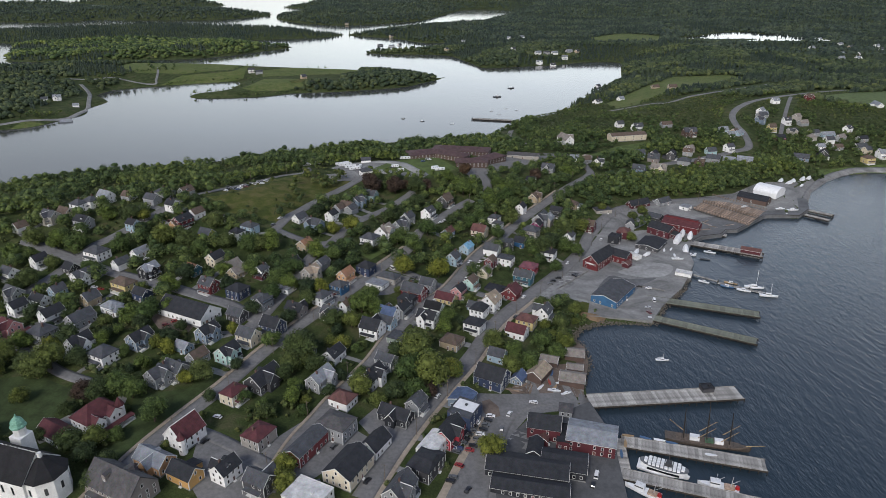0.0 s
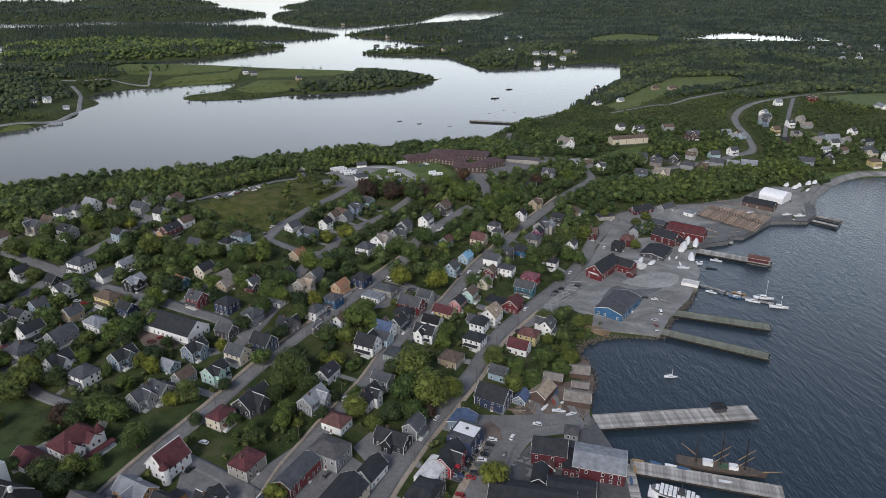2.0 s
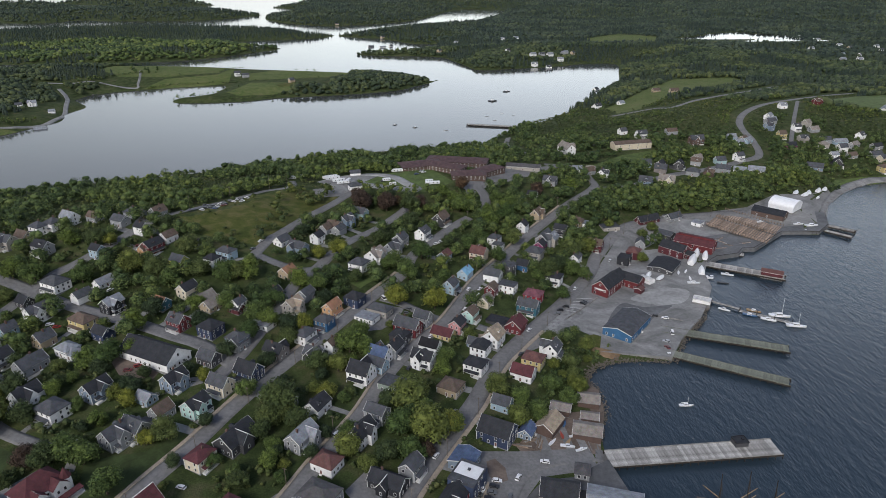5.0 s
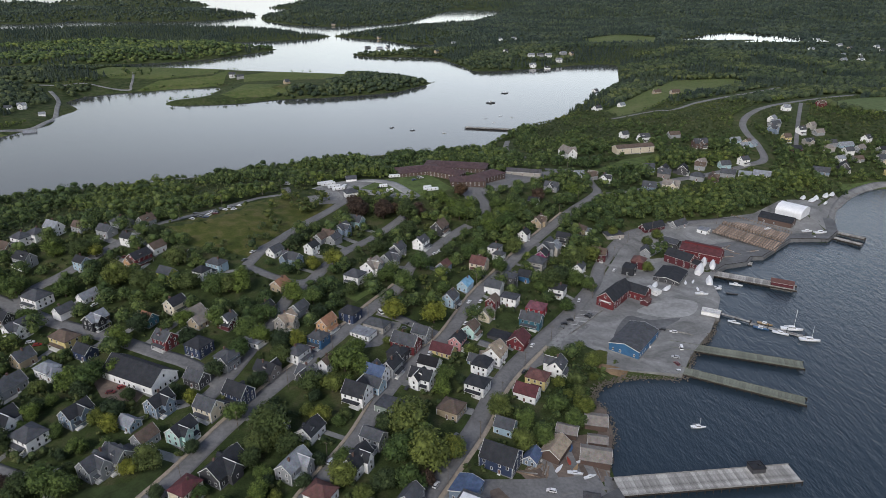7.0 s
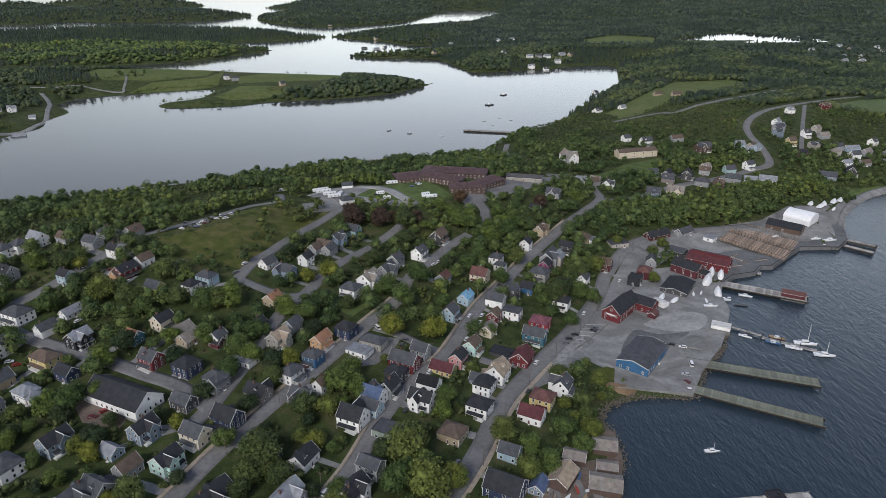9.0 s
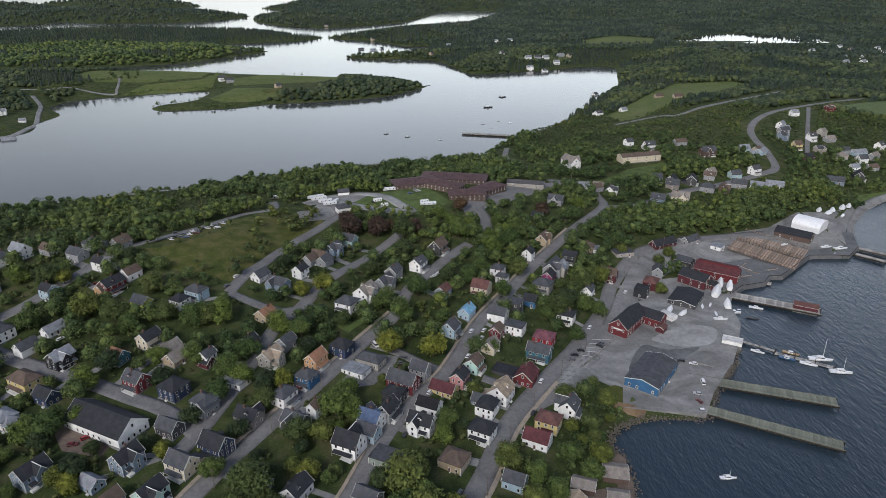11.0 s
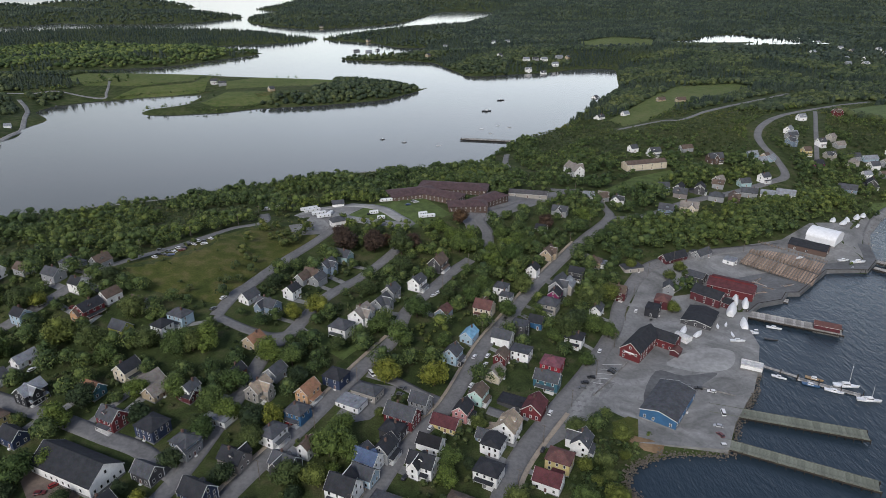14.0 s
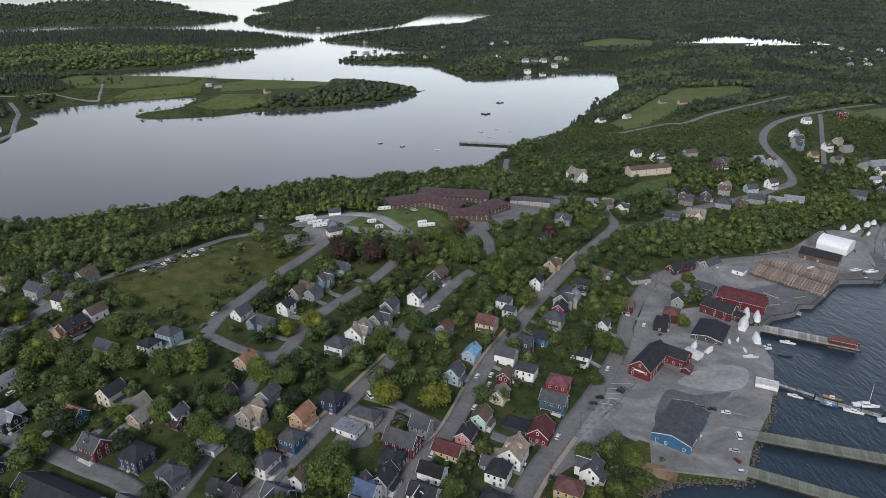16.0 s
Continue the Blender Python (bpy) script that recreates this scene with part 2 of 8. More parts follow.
def foliage(name, dark, light, islands=False, third=None):
    m, n, l, b = nodes_of(name, 0.75, 0, 0.18)
    src = n.new("ShaderNodeNewGeometry").outputs["Random Per Island"]
    inner = ramp(n, l, src, [(0.0, dark), (1.0, light)] if not third else [(0.0, dark), (0.55, light), (1.0, third)]).outputs[0]
    oi = n.new("ShaderNodeObjectInfo")
    tone = ramp(n, l, oi.outputs["Random"], [(0.0, (0.62, 0.7, 0.75)), (0.45, (1.0, 1.0, 1.0)), (0.8, (1.15, 1.12, 0.9)), (1.0, (1.3, 1.22, 0.95))]).outputs[0]
    c = inner if islands else mixed(n, l, inner, tone, 1.0, "MULTIPLY")
    if islands:
        patch = noise_at(n, l, 0.011, 4)
        c = mixed(n, l, c, ramp(n, l, patch.outputs[0], [(0.3, (0.62, 0.7, 0.72)), (0.5, (1, 1, 1)), (0.7, (1.3, 1.2, 0.85))]).outputs[0], 1.0, "MULTIPLY")
    speck = noise_at(n, l, 1.6, 3)
    c = mixed(n, l, c, ramp(n, l, speck.outputs[0], [(0.3, (0.6,) * 3), (0.7, (1.35,) * 3)]).outputs[0], 0.7, "MULTIPLY")
    l.new(c, b.inputs["Base Color"])
    bumped(n, l, b, noise_at(n, l, 1.1, 2).outputs[0], 0.9, 0.9)
    return m


LEAF = foliage("maple_leaves", (0.034, 0.056, 0.018), (0.102, 0.142, 0.038))
LEAFY = foliage("young_yellow_leaves", (0.058, 0.074, 0.015), (0.16, 0.172, 0.036))
LEAFDARK = foliage("dark_leaves", (0.02, 0.034, 0.016), (0.056, 0.078, 0.031))
LEAFRED = foliage("copper_leaves", (0.03, 0.02, 0.016), (0.075, 0.05, 0.035))
# the cool, pale haze of distance is put into this leaf colour
HAZELEAF = foliage("hazed_distant_leaves", (0.023, 0.036, 0.031), (0.044, 0.063, 0.046), True, (0.07, 0.09, 0.058))
WOODLAND = foliage("woodland_leaves", (0.025, 0.042, 0.018), (0.066, 0.1, 0.033), True, (0.125, 0.155, 0.049))
# woodland leaves with a fainter haze painted in, for the middle distance
MIDHAZELEAF = foliage("hazed_hillside_leaves", (0.022, 0.035, 0.023), (0.05, 0.071, 0.036), True, (0.09, 0.11, 0.05))
CONIFER = foliage("spruce_needles", (0.022, 0.035, 0.028), (0.042, 0.059, 0.042), True)
SCRUB = foliage("scrub_leaves", (0.026, 0.042, 0.017), (0.058, 0.08, 0.028), True, (0.105, 0.116, 0.045))


def water_material(name, colour, rough, ripple, swell, turn):
    m, n, l, b = nodes_of(name, rough, 0, 0.5)
    b.inputs["IOR"].default_value = 1.333
    b.inputs["Base Color"].default_value = (*colour, 1)
    small = noise_at(n, l, 0.8, 3, stretch=(1.0, 0.4, 1, turn))
    big = noise_at(n, l, 0.26, 4, stretch=(1.0, 0.33, 1, turn))
    add = n.new("ShaderNodeMath")
    add.operation = "MULTIPLY_ADD"
    l.new(big.outputs[0], add.inputs[0])
    add.inputs[1].default_value = swell
    l.new(small.outputs[0], add.inputs[2])
    bumped(n, l, b, add.outputs[0], 1.0, ripple)
    return m


HARBOUR = water_material("harbour_water", (0.023, 0.037, 0.05), 0.07, 0.34, 1.6, radians(35))
BAY = water_material("bay_water", (0.06, 0.064, 0.064), 0.08, 0.03, 1.5, radians(-50))

# ---- the lie of the land ----
SPOT_HEIGHTS = [
    (62, 186, 2.5), (68, 267, 2.5), (37, 362, 6.4), (95, 403, 2.4), (43, 476, 14.3), (-52, 248, 9.3), (-37, 186, 7.4),
    (-82, 339, 18.0), (-161, 254, 16.1), (-174, 341, 22.3), (-11, 495, 24.8), (-62, 522, 26.0), (-184, 508, 47.1),
    (-205, 459, 40.9), (-213, 415, 29.8), (-248, 372, 23.6), (-285, 248, 19.8), (-37, 632, 36.0), (-102, 608, 33.5),
    (37, 645, 32.2), (186, 732, 21.1), (347, 763, 19.8), (149, 515, 2.6), (248, 560, 3.5), (112, 595, 22.3),
    (-372, 521, 42.2), (-285, 645, 27.3), (-74, 769, 17.4), (248, 868, 29.8), (496, 868, 27.3), (409, 657, 9.9),
]


def spline_solve(spots):
    p = np.array(spots, float)
    d = np.hypot(p[:, None, 0] - p[None, :, 0], p[:, None, 1] - p[None, :, 1]) / 100
    k = np.where(d > 0, d * d * np.log(d + 1e-9), 0) + np.eye(len(p)) * 0.03
    q = np.c_[np.ones(len(p)), p[:, :2] / 100]
    a = np.block([[k, q], [q.T, np.zeros((3, 3))]])
    return p, np.linalg.solve(a, np.r_[p[:, 2], 0, 0, 0])


SPOTS, WEIGHTS = spline_solve(SPOT_HEIGHTS)


def hill(x, y):
    """The smooth height of the town's hill, fading into rolling country further off."""
    x, y = np.asarray(x, float), np.asarray(y, float)
    cx, cy = np.clip(x, -410, 560), np.clip(y, 150, 940)
    z = WEIGHTS[-3] + WEIGHTS[-2] * cx / 100 + WEIGHTS[-1] * cy / 100
    for (px, py, _), w in zip(SPOTS, WEIGHTS):
        d2 = ((cx - px) ** 2 + (cy - py) ** 2) / 1e4
        z = z + w * 0.5 * d2 * np.log(d2 + 1e-9)
    z = np.clip(z, 2.3, 55)
    off = np.hypot(x - cx, y - cy)
    far = 17 + 7 * np.sin(x / 380 + 1) * np.cos(y / 330) + 6 * np.sin(x / 185 - y / 235) + np.clip((y - 1900) / 3700, 0, 1) * 27
    f = np.clip(off / 430, 0, 1)
    f = f * f * (3 - 2 * f)
    return z * (1 - f) + far * f


def smooth_line(points, steps=5, closed=False):
    """A rounded line through a few corner points."""
    p = np.array(points, float)
    n = len(p)
    out = []
    for i in range(n if closed else n - 1):
        a, b, c, d = (p[(i + k) % n] if closed else p[min(max(i + k, 0), n - 1)] for k in (-1, 0, 1, 2))
        for s in range(steps):
            t = s / steps
            out.append(0.5 * (2 * b + (c - a) * t + (2 * a - 5 * b + 4 * c - d) * t * t + (3 * b - a - 3 * c + d) * t ** 3))
    if not closed:
        out.append(p[-1])
    return np.array(out)


def shore_distance(x, y, ring):
    """Signed distance to a closed line: positive inside."""
    x, y = np.asarray(x, float).ravel(), np.asarray(y, float).ravel()
    best, inside = np.full(len(x), 1e18), np.zeros(len(x), bool)
    for (ax, ay), (bx, by) in zip(ring, np.roll(ring, -1, 0)):
        ex, ey = bx - ax, by - ay
        t = np.clip(((x - ax) * ex + (y - ay) * ey) / (ex * ex + ey * ey + 1e-9), 0, 1)
        best = np.minimum(best, (x - ax - t * ex) ** 2 + (y - ay - t * ey) ** 2)
        cross = (ay > y) != (by > y)
        xx = ax + (y - ay) / (ey if ey else 1e-9) * ex
        inside ^= cross & (x < xx)
    return np.where(inside, 1, -1) * np.sqrt(best)

FRONT = [(75, 192), (76, 223), (81, 245), (84, 255), (78, 268), (76, 279), (76, 294), (82, 316), (82, 334), (78, 342), (83, 354), (91, 361), (105, 365), (135, 365), (145, 383), (157, 399), (166, 409), (179, 430), (191, 455), (195, 480), (204, 496), (216, 507), (235, 512), (243, 522), (252, 522), (292, 557), (307, 557), (323, 555), (340, 572), (352, 600), (372, 631), (404, 665), (437, 688), (474, 698), (528, 684)]
BACK = [(-615, 550), (-545, 595), (-495, 640), (-470, 660), (-445, 680), (-420, 695), (-350, 725), (-250, 760), (-200, 785), (-140, 815), (-65, 840), (10, 855), (65, 880), (100, 945), (130, 985), (165, 1015), (205, 1070), (255, 1165), (280, 1215), (325, 1290), (370, 1385), (395, 1485), (425, 1625), (350, 1635), (275, 1590), (205, 1570), (125, 1545), (85, 1555), (70, 1615), (40, 1705), (15, 1775), (-35, 1800), (-130, 1815), (-205, 1830), (-215, 1795), (-200, 1865), (-100, 1885), (0, 1940)]
BACK2 = [(5, 2100), (-80, 2120), (-160, 2250), (-260, 2315), (-335, 2380), (-290, 2415), (-215, 2505), (-75, 2625), (35, 2730), (125, 2785), (190, 3005), (315, 3350), (365, 3755), (270, 3870), (110, 3830), (-65, 3140), (-160, 2975), (-295, 2855), (-425, 2805), (-530, 2870), (-645, 2975), (-770, 3190), (-820, 3470), (-750, 3600), (-800, 4020), (-965, 4155), (-880, 4340), (-895, 4705), (-890, 5225)]
FARM = [(-800, 830), (-645, 925), (-605, 950), (-585, 1000), (-572, 1040), (-593, 1081), (-588, 1111), (-588, 1146), (-624, 1191), (-639, 1210), (-633, 1262), (-612, 1280), (-599, 1295), (-556, 1308), (-516, 1333), (-471, 1348), (-432, 1357), (-419, 1356), (-408, 1332), (-409, 1299), (-410, 1258), (-429, 1229), (-455, 1212), (-462, 1199), (-448, 1176), (-410, 1173), (-367, 1180), (-325, 1190), (-286, 1216), (-242, 1227), (-187, 1238), (-150, 1251), (-103, 1269), (-65, 1293), (-41, 1331), (-20, 1359), (4, 1402), (-25, 1392), (-55, 1425), (-165, 1490), (-305, 1530), (-415, 1560), (-495, 1590), (-635, 1610), (-840, 1600), (-945, 1550), (-1030, 1600), (-1035, 1560), (-1335, 1455)]
WOOD = [(-1115, 1715), (-980, 1695), (-840, 1705), (-700, 1720), (-590, 1775), (-525, 1870), (-445, 1995), (-535, 2030), (-635, 2165), (-565, 2235), (-425, 2285), (-345, 2380), (-450, 2430), (-480, 2500), (-435, 2470), (-500, 2525), (-610, 2605), (-805, 2670), (-1085, 2715), (-1360, 2600), (-1630, 2515), (-2165, 2410), (-1950, 2160), (-1415, 2170), (-1275, 2000)]
ISLE = [(-2845, 3185), (-2000, 3095), (-1765, 3045), (-1675, 3110), (-1610, 3250), (-1510, 3165), (-1175, 3145), (-1010, 3205), (-920, 3355), (-860, 3475), (-965, 3590), (-1195, 3815), (-1480, 3735), (-1735, 3975), (-1905, 3990), (-2355, 4415), (-2675, 4180), (-3730, 4215)]
OUTER = [(-2640, 4885), (-2195, 4605), (-1840, 4300), (-1560, 4210), (-1405, 4390), (-1505, 4625), (-1810, 4905), (-2405, 5060)]
POND = [(675, 1995), (765, 2045), (865, 2150), (950, 2185), (985, 2105), (1020, 2050), (1010, 1995), (955, 1965), (845, 1970), (750, 1975)]

HARBOUR_RING = np.array(FRONT + [(870, 745), (1740, 940), (3200, 620), (3200, -870), (75, -870)], float)
BAY_RING = np.vstack([smooth_line(BACK, 3), smooth_line(BACK2, 3), [(-870, 8000), (-8000, 8000), (-8000, 120), (-1110, 300)]])
ISLAND_RINGS = [smooth_line(FARM, 3, True), smooth_line(WOOD, 3, True), smooth_line(ISLE, 3, True), smooth_line(OUTER, 3, True)]
POND_RING = smooth_line(POND, 4, True)
POND_Z = 20.0


def coast(x, y):
    """Metres inland of the nearest shore; negative out at sea."""
    shape = np.shape(x)
    d = np.minimum(-shore_distance(x, y, HARBOUR_RING), -shore_distance(x, y, BAY_RING))
    for ring in ISLAND_RINGS:
        d = np.maximum(d, shore_distance(x, y, ring))
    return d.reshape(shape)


def ground_z(x, y):
    x, y = np.asarray(x, float), np.asarray(y, float)
    d = coast(x, y)
    h = hill(x, y)
    rise = 0.15 + np.where(d < 12, 0.35 * d, 4.2 + 0.16 * (d - 12))
    land = np.minimum(h, rise)
    p = shore_distance(x, y, POND_RING).reshape(x.shape)
    near = np.clip(1 - (-p) / 150, 0, 1)
    land = land * (1 - near) + (POND_Z + 0.4) * near
    land = np.where(p > 0, POND_Z - 1, land)
    return np.where(d > 0, land, np.maximum(-4, 0.3 * d - 0.02))


def zg(x, y):
    return float(ground_z(np.array([x]), np.array([y]))[0])


def sheet(name, verts, faces, material):
    me = bpy.data.meshes.new(name)
    v, f = np.asarray(verts, np.float32), np.asarray(faces, np.int32)
    me.vertices.add(len(v))
    me.vertices.foreach_set("co", v.ravel())
    k = f.shape[1]
    me.loops.add(f.size)
    me.loops.foreach_set("vertex_index", f.ravel())
    me.polygons.add(len(f))
    me.polygons.foreach_set("loop_start", np.arange(0, f.size, k, dtype=np.int32))
    me.polygons.foreach_set("loop_total", np.full(len(f), k, np.int32))
    me.update(calc_edges=True)
    me.materials.append(material)
    return new(name, me)


def spaced(lo, near_lo, near_hi, hi, fine, grow):
    right, left, s = [near_hi], [near_lo], fine
    while right[-1] < hi:
        s *= grow
        right.append(right[-1] + s)
    s = fine
    while left[-1] > lo:
        s *= grow
        left.append(left[-1] - s)
    return np.array(left[::-1] + list(np.arange(near_lo + fine, near_hi, fine)) + right)


gx = spaced(-7000, -335, 410, 7000, 4.6, 1.034)
gy = spaced(-600, 175, 790, 7500, 4.6, 1.022)
GX, GY = np.meshgrid(gx, gy)
GZ = ground_z(GX, GY)
ids = np.arange(GX.size).reshape(GX.shape)
quads = np.stack([ids[:-1, :-1], ids[:-1, 1:], ids[1:, 1:], ids[1:, :-1]], -1).reshape(-1, 4)
ground = sheet("ground", np.stack([GX, GY, GZ], -1).reshape(-1, 3), quads, GRASS)
ground.data.polygons.foreach_set("use_smooth", np.ones(len(quads), bool))
tagged(ground, "rolling green grassland and soil of the coast", "ground", kind="structure")


def drape(x, y):
    """Height of the ground sheet itself."""
    x, y = np.asarray(x, float), np.asarray(y, float)
    i = np.clip(np.searchsorted(gx, x) - 1, 0, len(gx) - 2)
    j = np.clip(np.searchsorted(gy, y) - 1, 0, len(gy) - 2)
    u, v = (x - gx[i]) / (gx[i + 1] - gx[i]), (y - gy[j]) / (gy[j + 1] - gy[j])
    return GZ[j, i] * (1 - u) * (1 - v) + GZ[j, i + 1] * u * (1 - v) + GZ[j + 1, i] * (1 - u) * v + GZ[j + 1, i + 1] * u * v


def dz(x, y):
    return float(drape(x, y))


harbour_water = sheet("water_harbour", [(50, -600, 0), (7000, -600, 0), (7000, 770, 0), (50, 770, 0)], [(0, 1, 2, 3)], HARBOUR)
tagged(harbour_water, "dark blue rippled water of the harbour", "water", kind="structure")
bay_water = sheet("water_bay", [(-7000, 120, 0), (50, 530, 0), (520, 770.5, 0), (520, 7500, 0), (-7000, 7500, 0)], [(0, 1, 2, 3, 4)], BAY)
tagged(bay_water, "pale grey calm water of the bay", "water", kind="structure")
pond_water = sheet("water_pond", [(600, 1910, POND_Z), (1090, 1910, POND_Z), (1090, 2260, POND_Z), (600, 2260, POND_Z)], [(0, 1, 2, 3)], BAY)
tagged(pond_water, "pale still water of a woodland pond", "water", kind="structure")


def ribbon(name, points, width, material, offset=0.0, lift=0.12, thick=0.0, label="", step=3.0):
    """A road or sidewalk laid along a rounded line on the ground."""
    line = smooth_line(points, 8)
    seg = np.r_[0, np.cumsum(np.hypot(*np.diff(line, axis=0).T))]
    s = np.linspace(0, seg[-1], max(3, int(seg[-1] / step)))
    p = np.c_[np.interp(s, seg, line[:, 0]), np.interp(s, seg, line[:, 1])]
    d = np.gradient(p, axis=0)
    d /= np.hypot(d[:, 0], d[:, 1])[:, None]
    nrm = np.c_[-d[:, 1], d[:, 0]]
    cuts = np.linspace(-width / 2, width / 2, 5) + offset
    rows = [p + nrm * c for c in cuts]
    top = [np.c_[r, drape(r[:, 0], r[:, 1])] for r in rows]
    mid = np.max([t[:, 2] for t in top], axis=0)
    bank = [np.c_[t[:, :2], t[:, 2] * 0.85 + mid * 0.15 + lift] for t in top]
    skirt = 0.9
    cols = [bank[0] - [0, 0, skirt]] + bank + [bank[-1] - [0, 0, skirt]]
    v = np.stack(cols, 1)
    n, k = len(p), len(cols)
    q = np.arange(n * k).reshape(n, k)
    f = np.stack([q[:-1, 1:], q[:-1, :-1], q[1:, :-1], q[1:, 1:]], -1).reshape(-1, 4)[:, ::-1]
    ob = sheet(name, v.reshape(-1, 3), f[:, ::-1], material)
    return tagged(ob, label, "road", kind="structure")


OPEN = {}


def patch(name, material, points, lift=0.07):
    """A flat area of one surface following the ground."""
    OPEN[name] = np.array(points, float)
    bm = bmesh.new()
    bm.faces.new([bm.verts.new((x, y, 0)) for x, y in points])
    xs, ys = [p[0] for p in points], [p[1] for p in points]
    step = max(4.0, (max(xs) - min(xs)) / 40)
    for axis, lo, hi in ((0, min(xs), max(xs)), (1, min(ys), max(ys))):
        for c in np.arange(lo + step, hi, step):
            co, no = [0, 0, 0], [0, 0, 0]
            co[axis], no[axis] = c, 1
            bmesh.ops.bisect_plane(bm, geom=bm.verts[:] + bm.edges[:] + bm.faces[:], plane_co=co, plane_no=no)
    far = max(1.0, min(math.hypot(x, y) for x, y in points) / 500)
    for v in bm.verts:
        v.co.z = dz(v.co.x, v.co.y) + lift * far
    bmesh.ops.recalc_face_normals(bm, faces=bm.faces)
    if sum(f.normal.z for f in bm.faces) < 0:
        bmesh.ops.reverse_faces(bm, faces=bm.faces)
    me = bpy.data.meshes.new(name)
    bm.to_mesh(me)
    bm.free()
    me.materials.append(material)
    return tagged(new(name, me), name.replace("_", " ") + " surface of the town", "ground", kind="structure")


# ---- roads and open ground ----
patch("harbour_yard", GRAVEL, [(49, 385), (76, 424), (116, 475), (161, 520), (185, 525), (216, 517), (195, 455), (179, 429), (158, 406), (146, 385), (132, 369), (104, 370), (97, 387), (84, 397), (73, 388), (61, 382)])
patch("shipyard_yard", GRAVEL, [(180, 575), (229, 589), (283, 606), (322, 636), (362, 646), (393, 667), (391, 645), (347, 606), (316, 571), (297, 554), (274, 537), (230, 507), (212, 508), (184, 521), (182, 552)])
patch("museum_yard", LOT, [(27, 244), (35, 256), (43, 266), (58, 269), (77, 279), (80, 250), (74, 222), (64, 201), (22, 201), (20, 228)], 0.1)
patch("yard_asphalt", LOTWORN, [tuple(p) for p in smooth_line([(105, 402), (121, 431), (135, 426), (155, 428), (141, 416), (131, 404), (117, 393)], 4, True)], 0.22)
patch("yard_tracks", PALEGRAVEL, [tuple(p) for p in smooth_line([(130, 439), (154, 453), (172, 451), (171, 441), (162, 431), (146, 429), (137, 432)], 4, True)], 0.22)
patch("dirt_lot", DIRT, [(34, 287), (45, 304), (56, 313), (79, 318), (74, 286), (51, 278), (38, 280)])
patch("parking_lot", ASPHALT, [(-114, 242), (-91, 231), (-76, 218), (-77, 200), (-97, 199), (-110, 215)])
patch("hotel_lot", ASPHALT, [(14, 604), (27, 613), (65, 663), (96, 674), (115, 682), (105, 657), (59, 615), (35, 595), (26, 570), (23, 594)])
patch("camp_ground", GRAVEL, [(-103, 579), (-92, 626), (-66, 639), (-52, 627), (-71, 603), (-81, 580)])
patch("camp_parking", ASPHALT, [(-110, 587), (-88, 598), (-81, 589), (-81, 574), (-103, 567)])
patch("hill_meadow", ROUGH, [(-190, 496), (-160, 551), (-130, 583), (-94, 585), (-85, 567), (-101, 533), (-125, 463), (-134, 463), (-149, 465), (-172, 470), (-190, 484)])
patch("motel_lawn", LAWN, [(154, 691), (199, 737), (245, 760), (243, 736), (183, 698), (138, 655)])
patch("shore_lawn", LAWN, [(405, 690), (449, 704), (520, 716), (497, 679), (446, 676), (413, 670)])
patch("camp_lawn", LAWN, [(-71, 603), (-52, 625), (-30, 643), (-12, 651), (14, 609), (-12, 584), (-28, 580)])
patch("farm_pasture", FARMGRASS, [(-700, 1434), (-680, 1580), (-460, 1570), (-452, 1440), (-544, 1386), (-631, 1372)])
patch("middle_pasture", FARMGRASS, [(-558, 1312), (-540, 1378), (-449, 1418), (-440, 1530), (-412, 1365), (-434, 1360)])
patch("point_pasture", FARMGRASS, [(-389, 1432), (-322, 1505), (-177, 1480), (-174, 1379), (-269, 1374), (-367, 1350)])
patch("spit_pasture", FARMGRASS, [(-375, 1223), (-359, 1320), (-288, 1318), (-265, 1255), (-295, 1224), (-346, 1206)])
patch("tan_field", ROUGH, [(-303, 1295), (-269, 1319), (-272, 1279), (-290, 1265)], 0.2)
patch("mud_flat", SHORE, [(-633, 1262), (-585, 1266), (-543, 1266), (-541, 1251), (-585, 1244), (-626, 1236)], 0.3)
patch("cross_field", FARMGRASS, [(254, 1034), (323, 1126), (451, 1301), (570, 1338), (589, 1302), (491, 1187), (387, 1090), (293, 986), (258, 971)])
patch("ridge_field", LAWN, [(561, 995), (646, 1052), (780, 1117), (634, 896), (576, 933)])
patch("north_field", FARMGRASS, [(417, 1965), (547, 2092), (650, 2033), (600, 1873), (419, 1826)])
patch("shore_field", FARMGRASS, [(-631, 920), (-623, 961), (-578, 970), (-555, 1000), (-546, 958), (-590, 933)])
patch("church_lawn", YARDGRASS, [(-228, 279), (-213, 284), (-186, 271), (-186, 250), (-188, 239), (-203, 238)])
patch("mansion_lawn", YARDGRASS, [(-155, 268), (-131, 274), (-116, 293), (-125, 257), (-139, 226), (-150, 229), (-148, 248)])
patch("corner_lawn", LAWN, [(-66, 442), (-51, 431), (-34, 445), (-42, 435), (-52, 420), (-68, 432)])
patch("harbour_parking", ASPHALT, [(17, 283), (35, 284), (58, 287), (76, 289), (78, 280), (64, 273), (43, 268), (35, 256), (27, 244), (21, 229), (22, 200), (-8, 200), (-2, 214), (8, 240), (16, 258), (12, 272)], 0.14)
patch("planter", DIRT, [(19.1, 276.3), (23.1, 278.4), (27.3, 272.7), (27.8, 265.2), (22.6, 263.1), (19.5, 267.5)], 0.3)
patch("front_walk", SIDEWALK, [(-6, 203), (-2.6, 203), (9.5, 234), (17.5, 254), (19.5, 264), (16.5, 264), (13.8, 254), (5.5, 234)], 0.24)
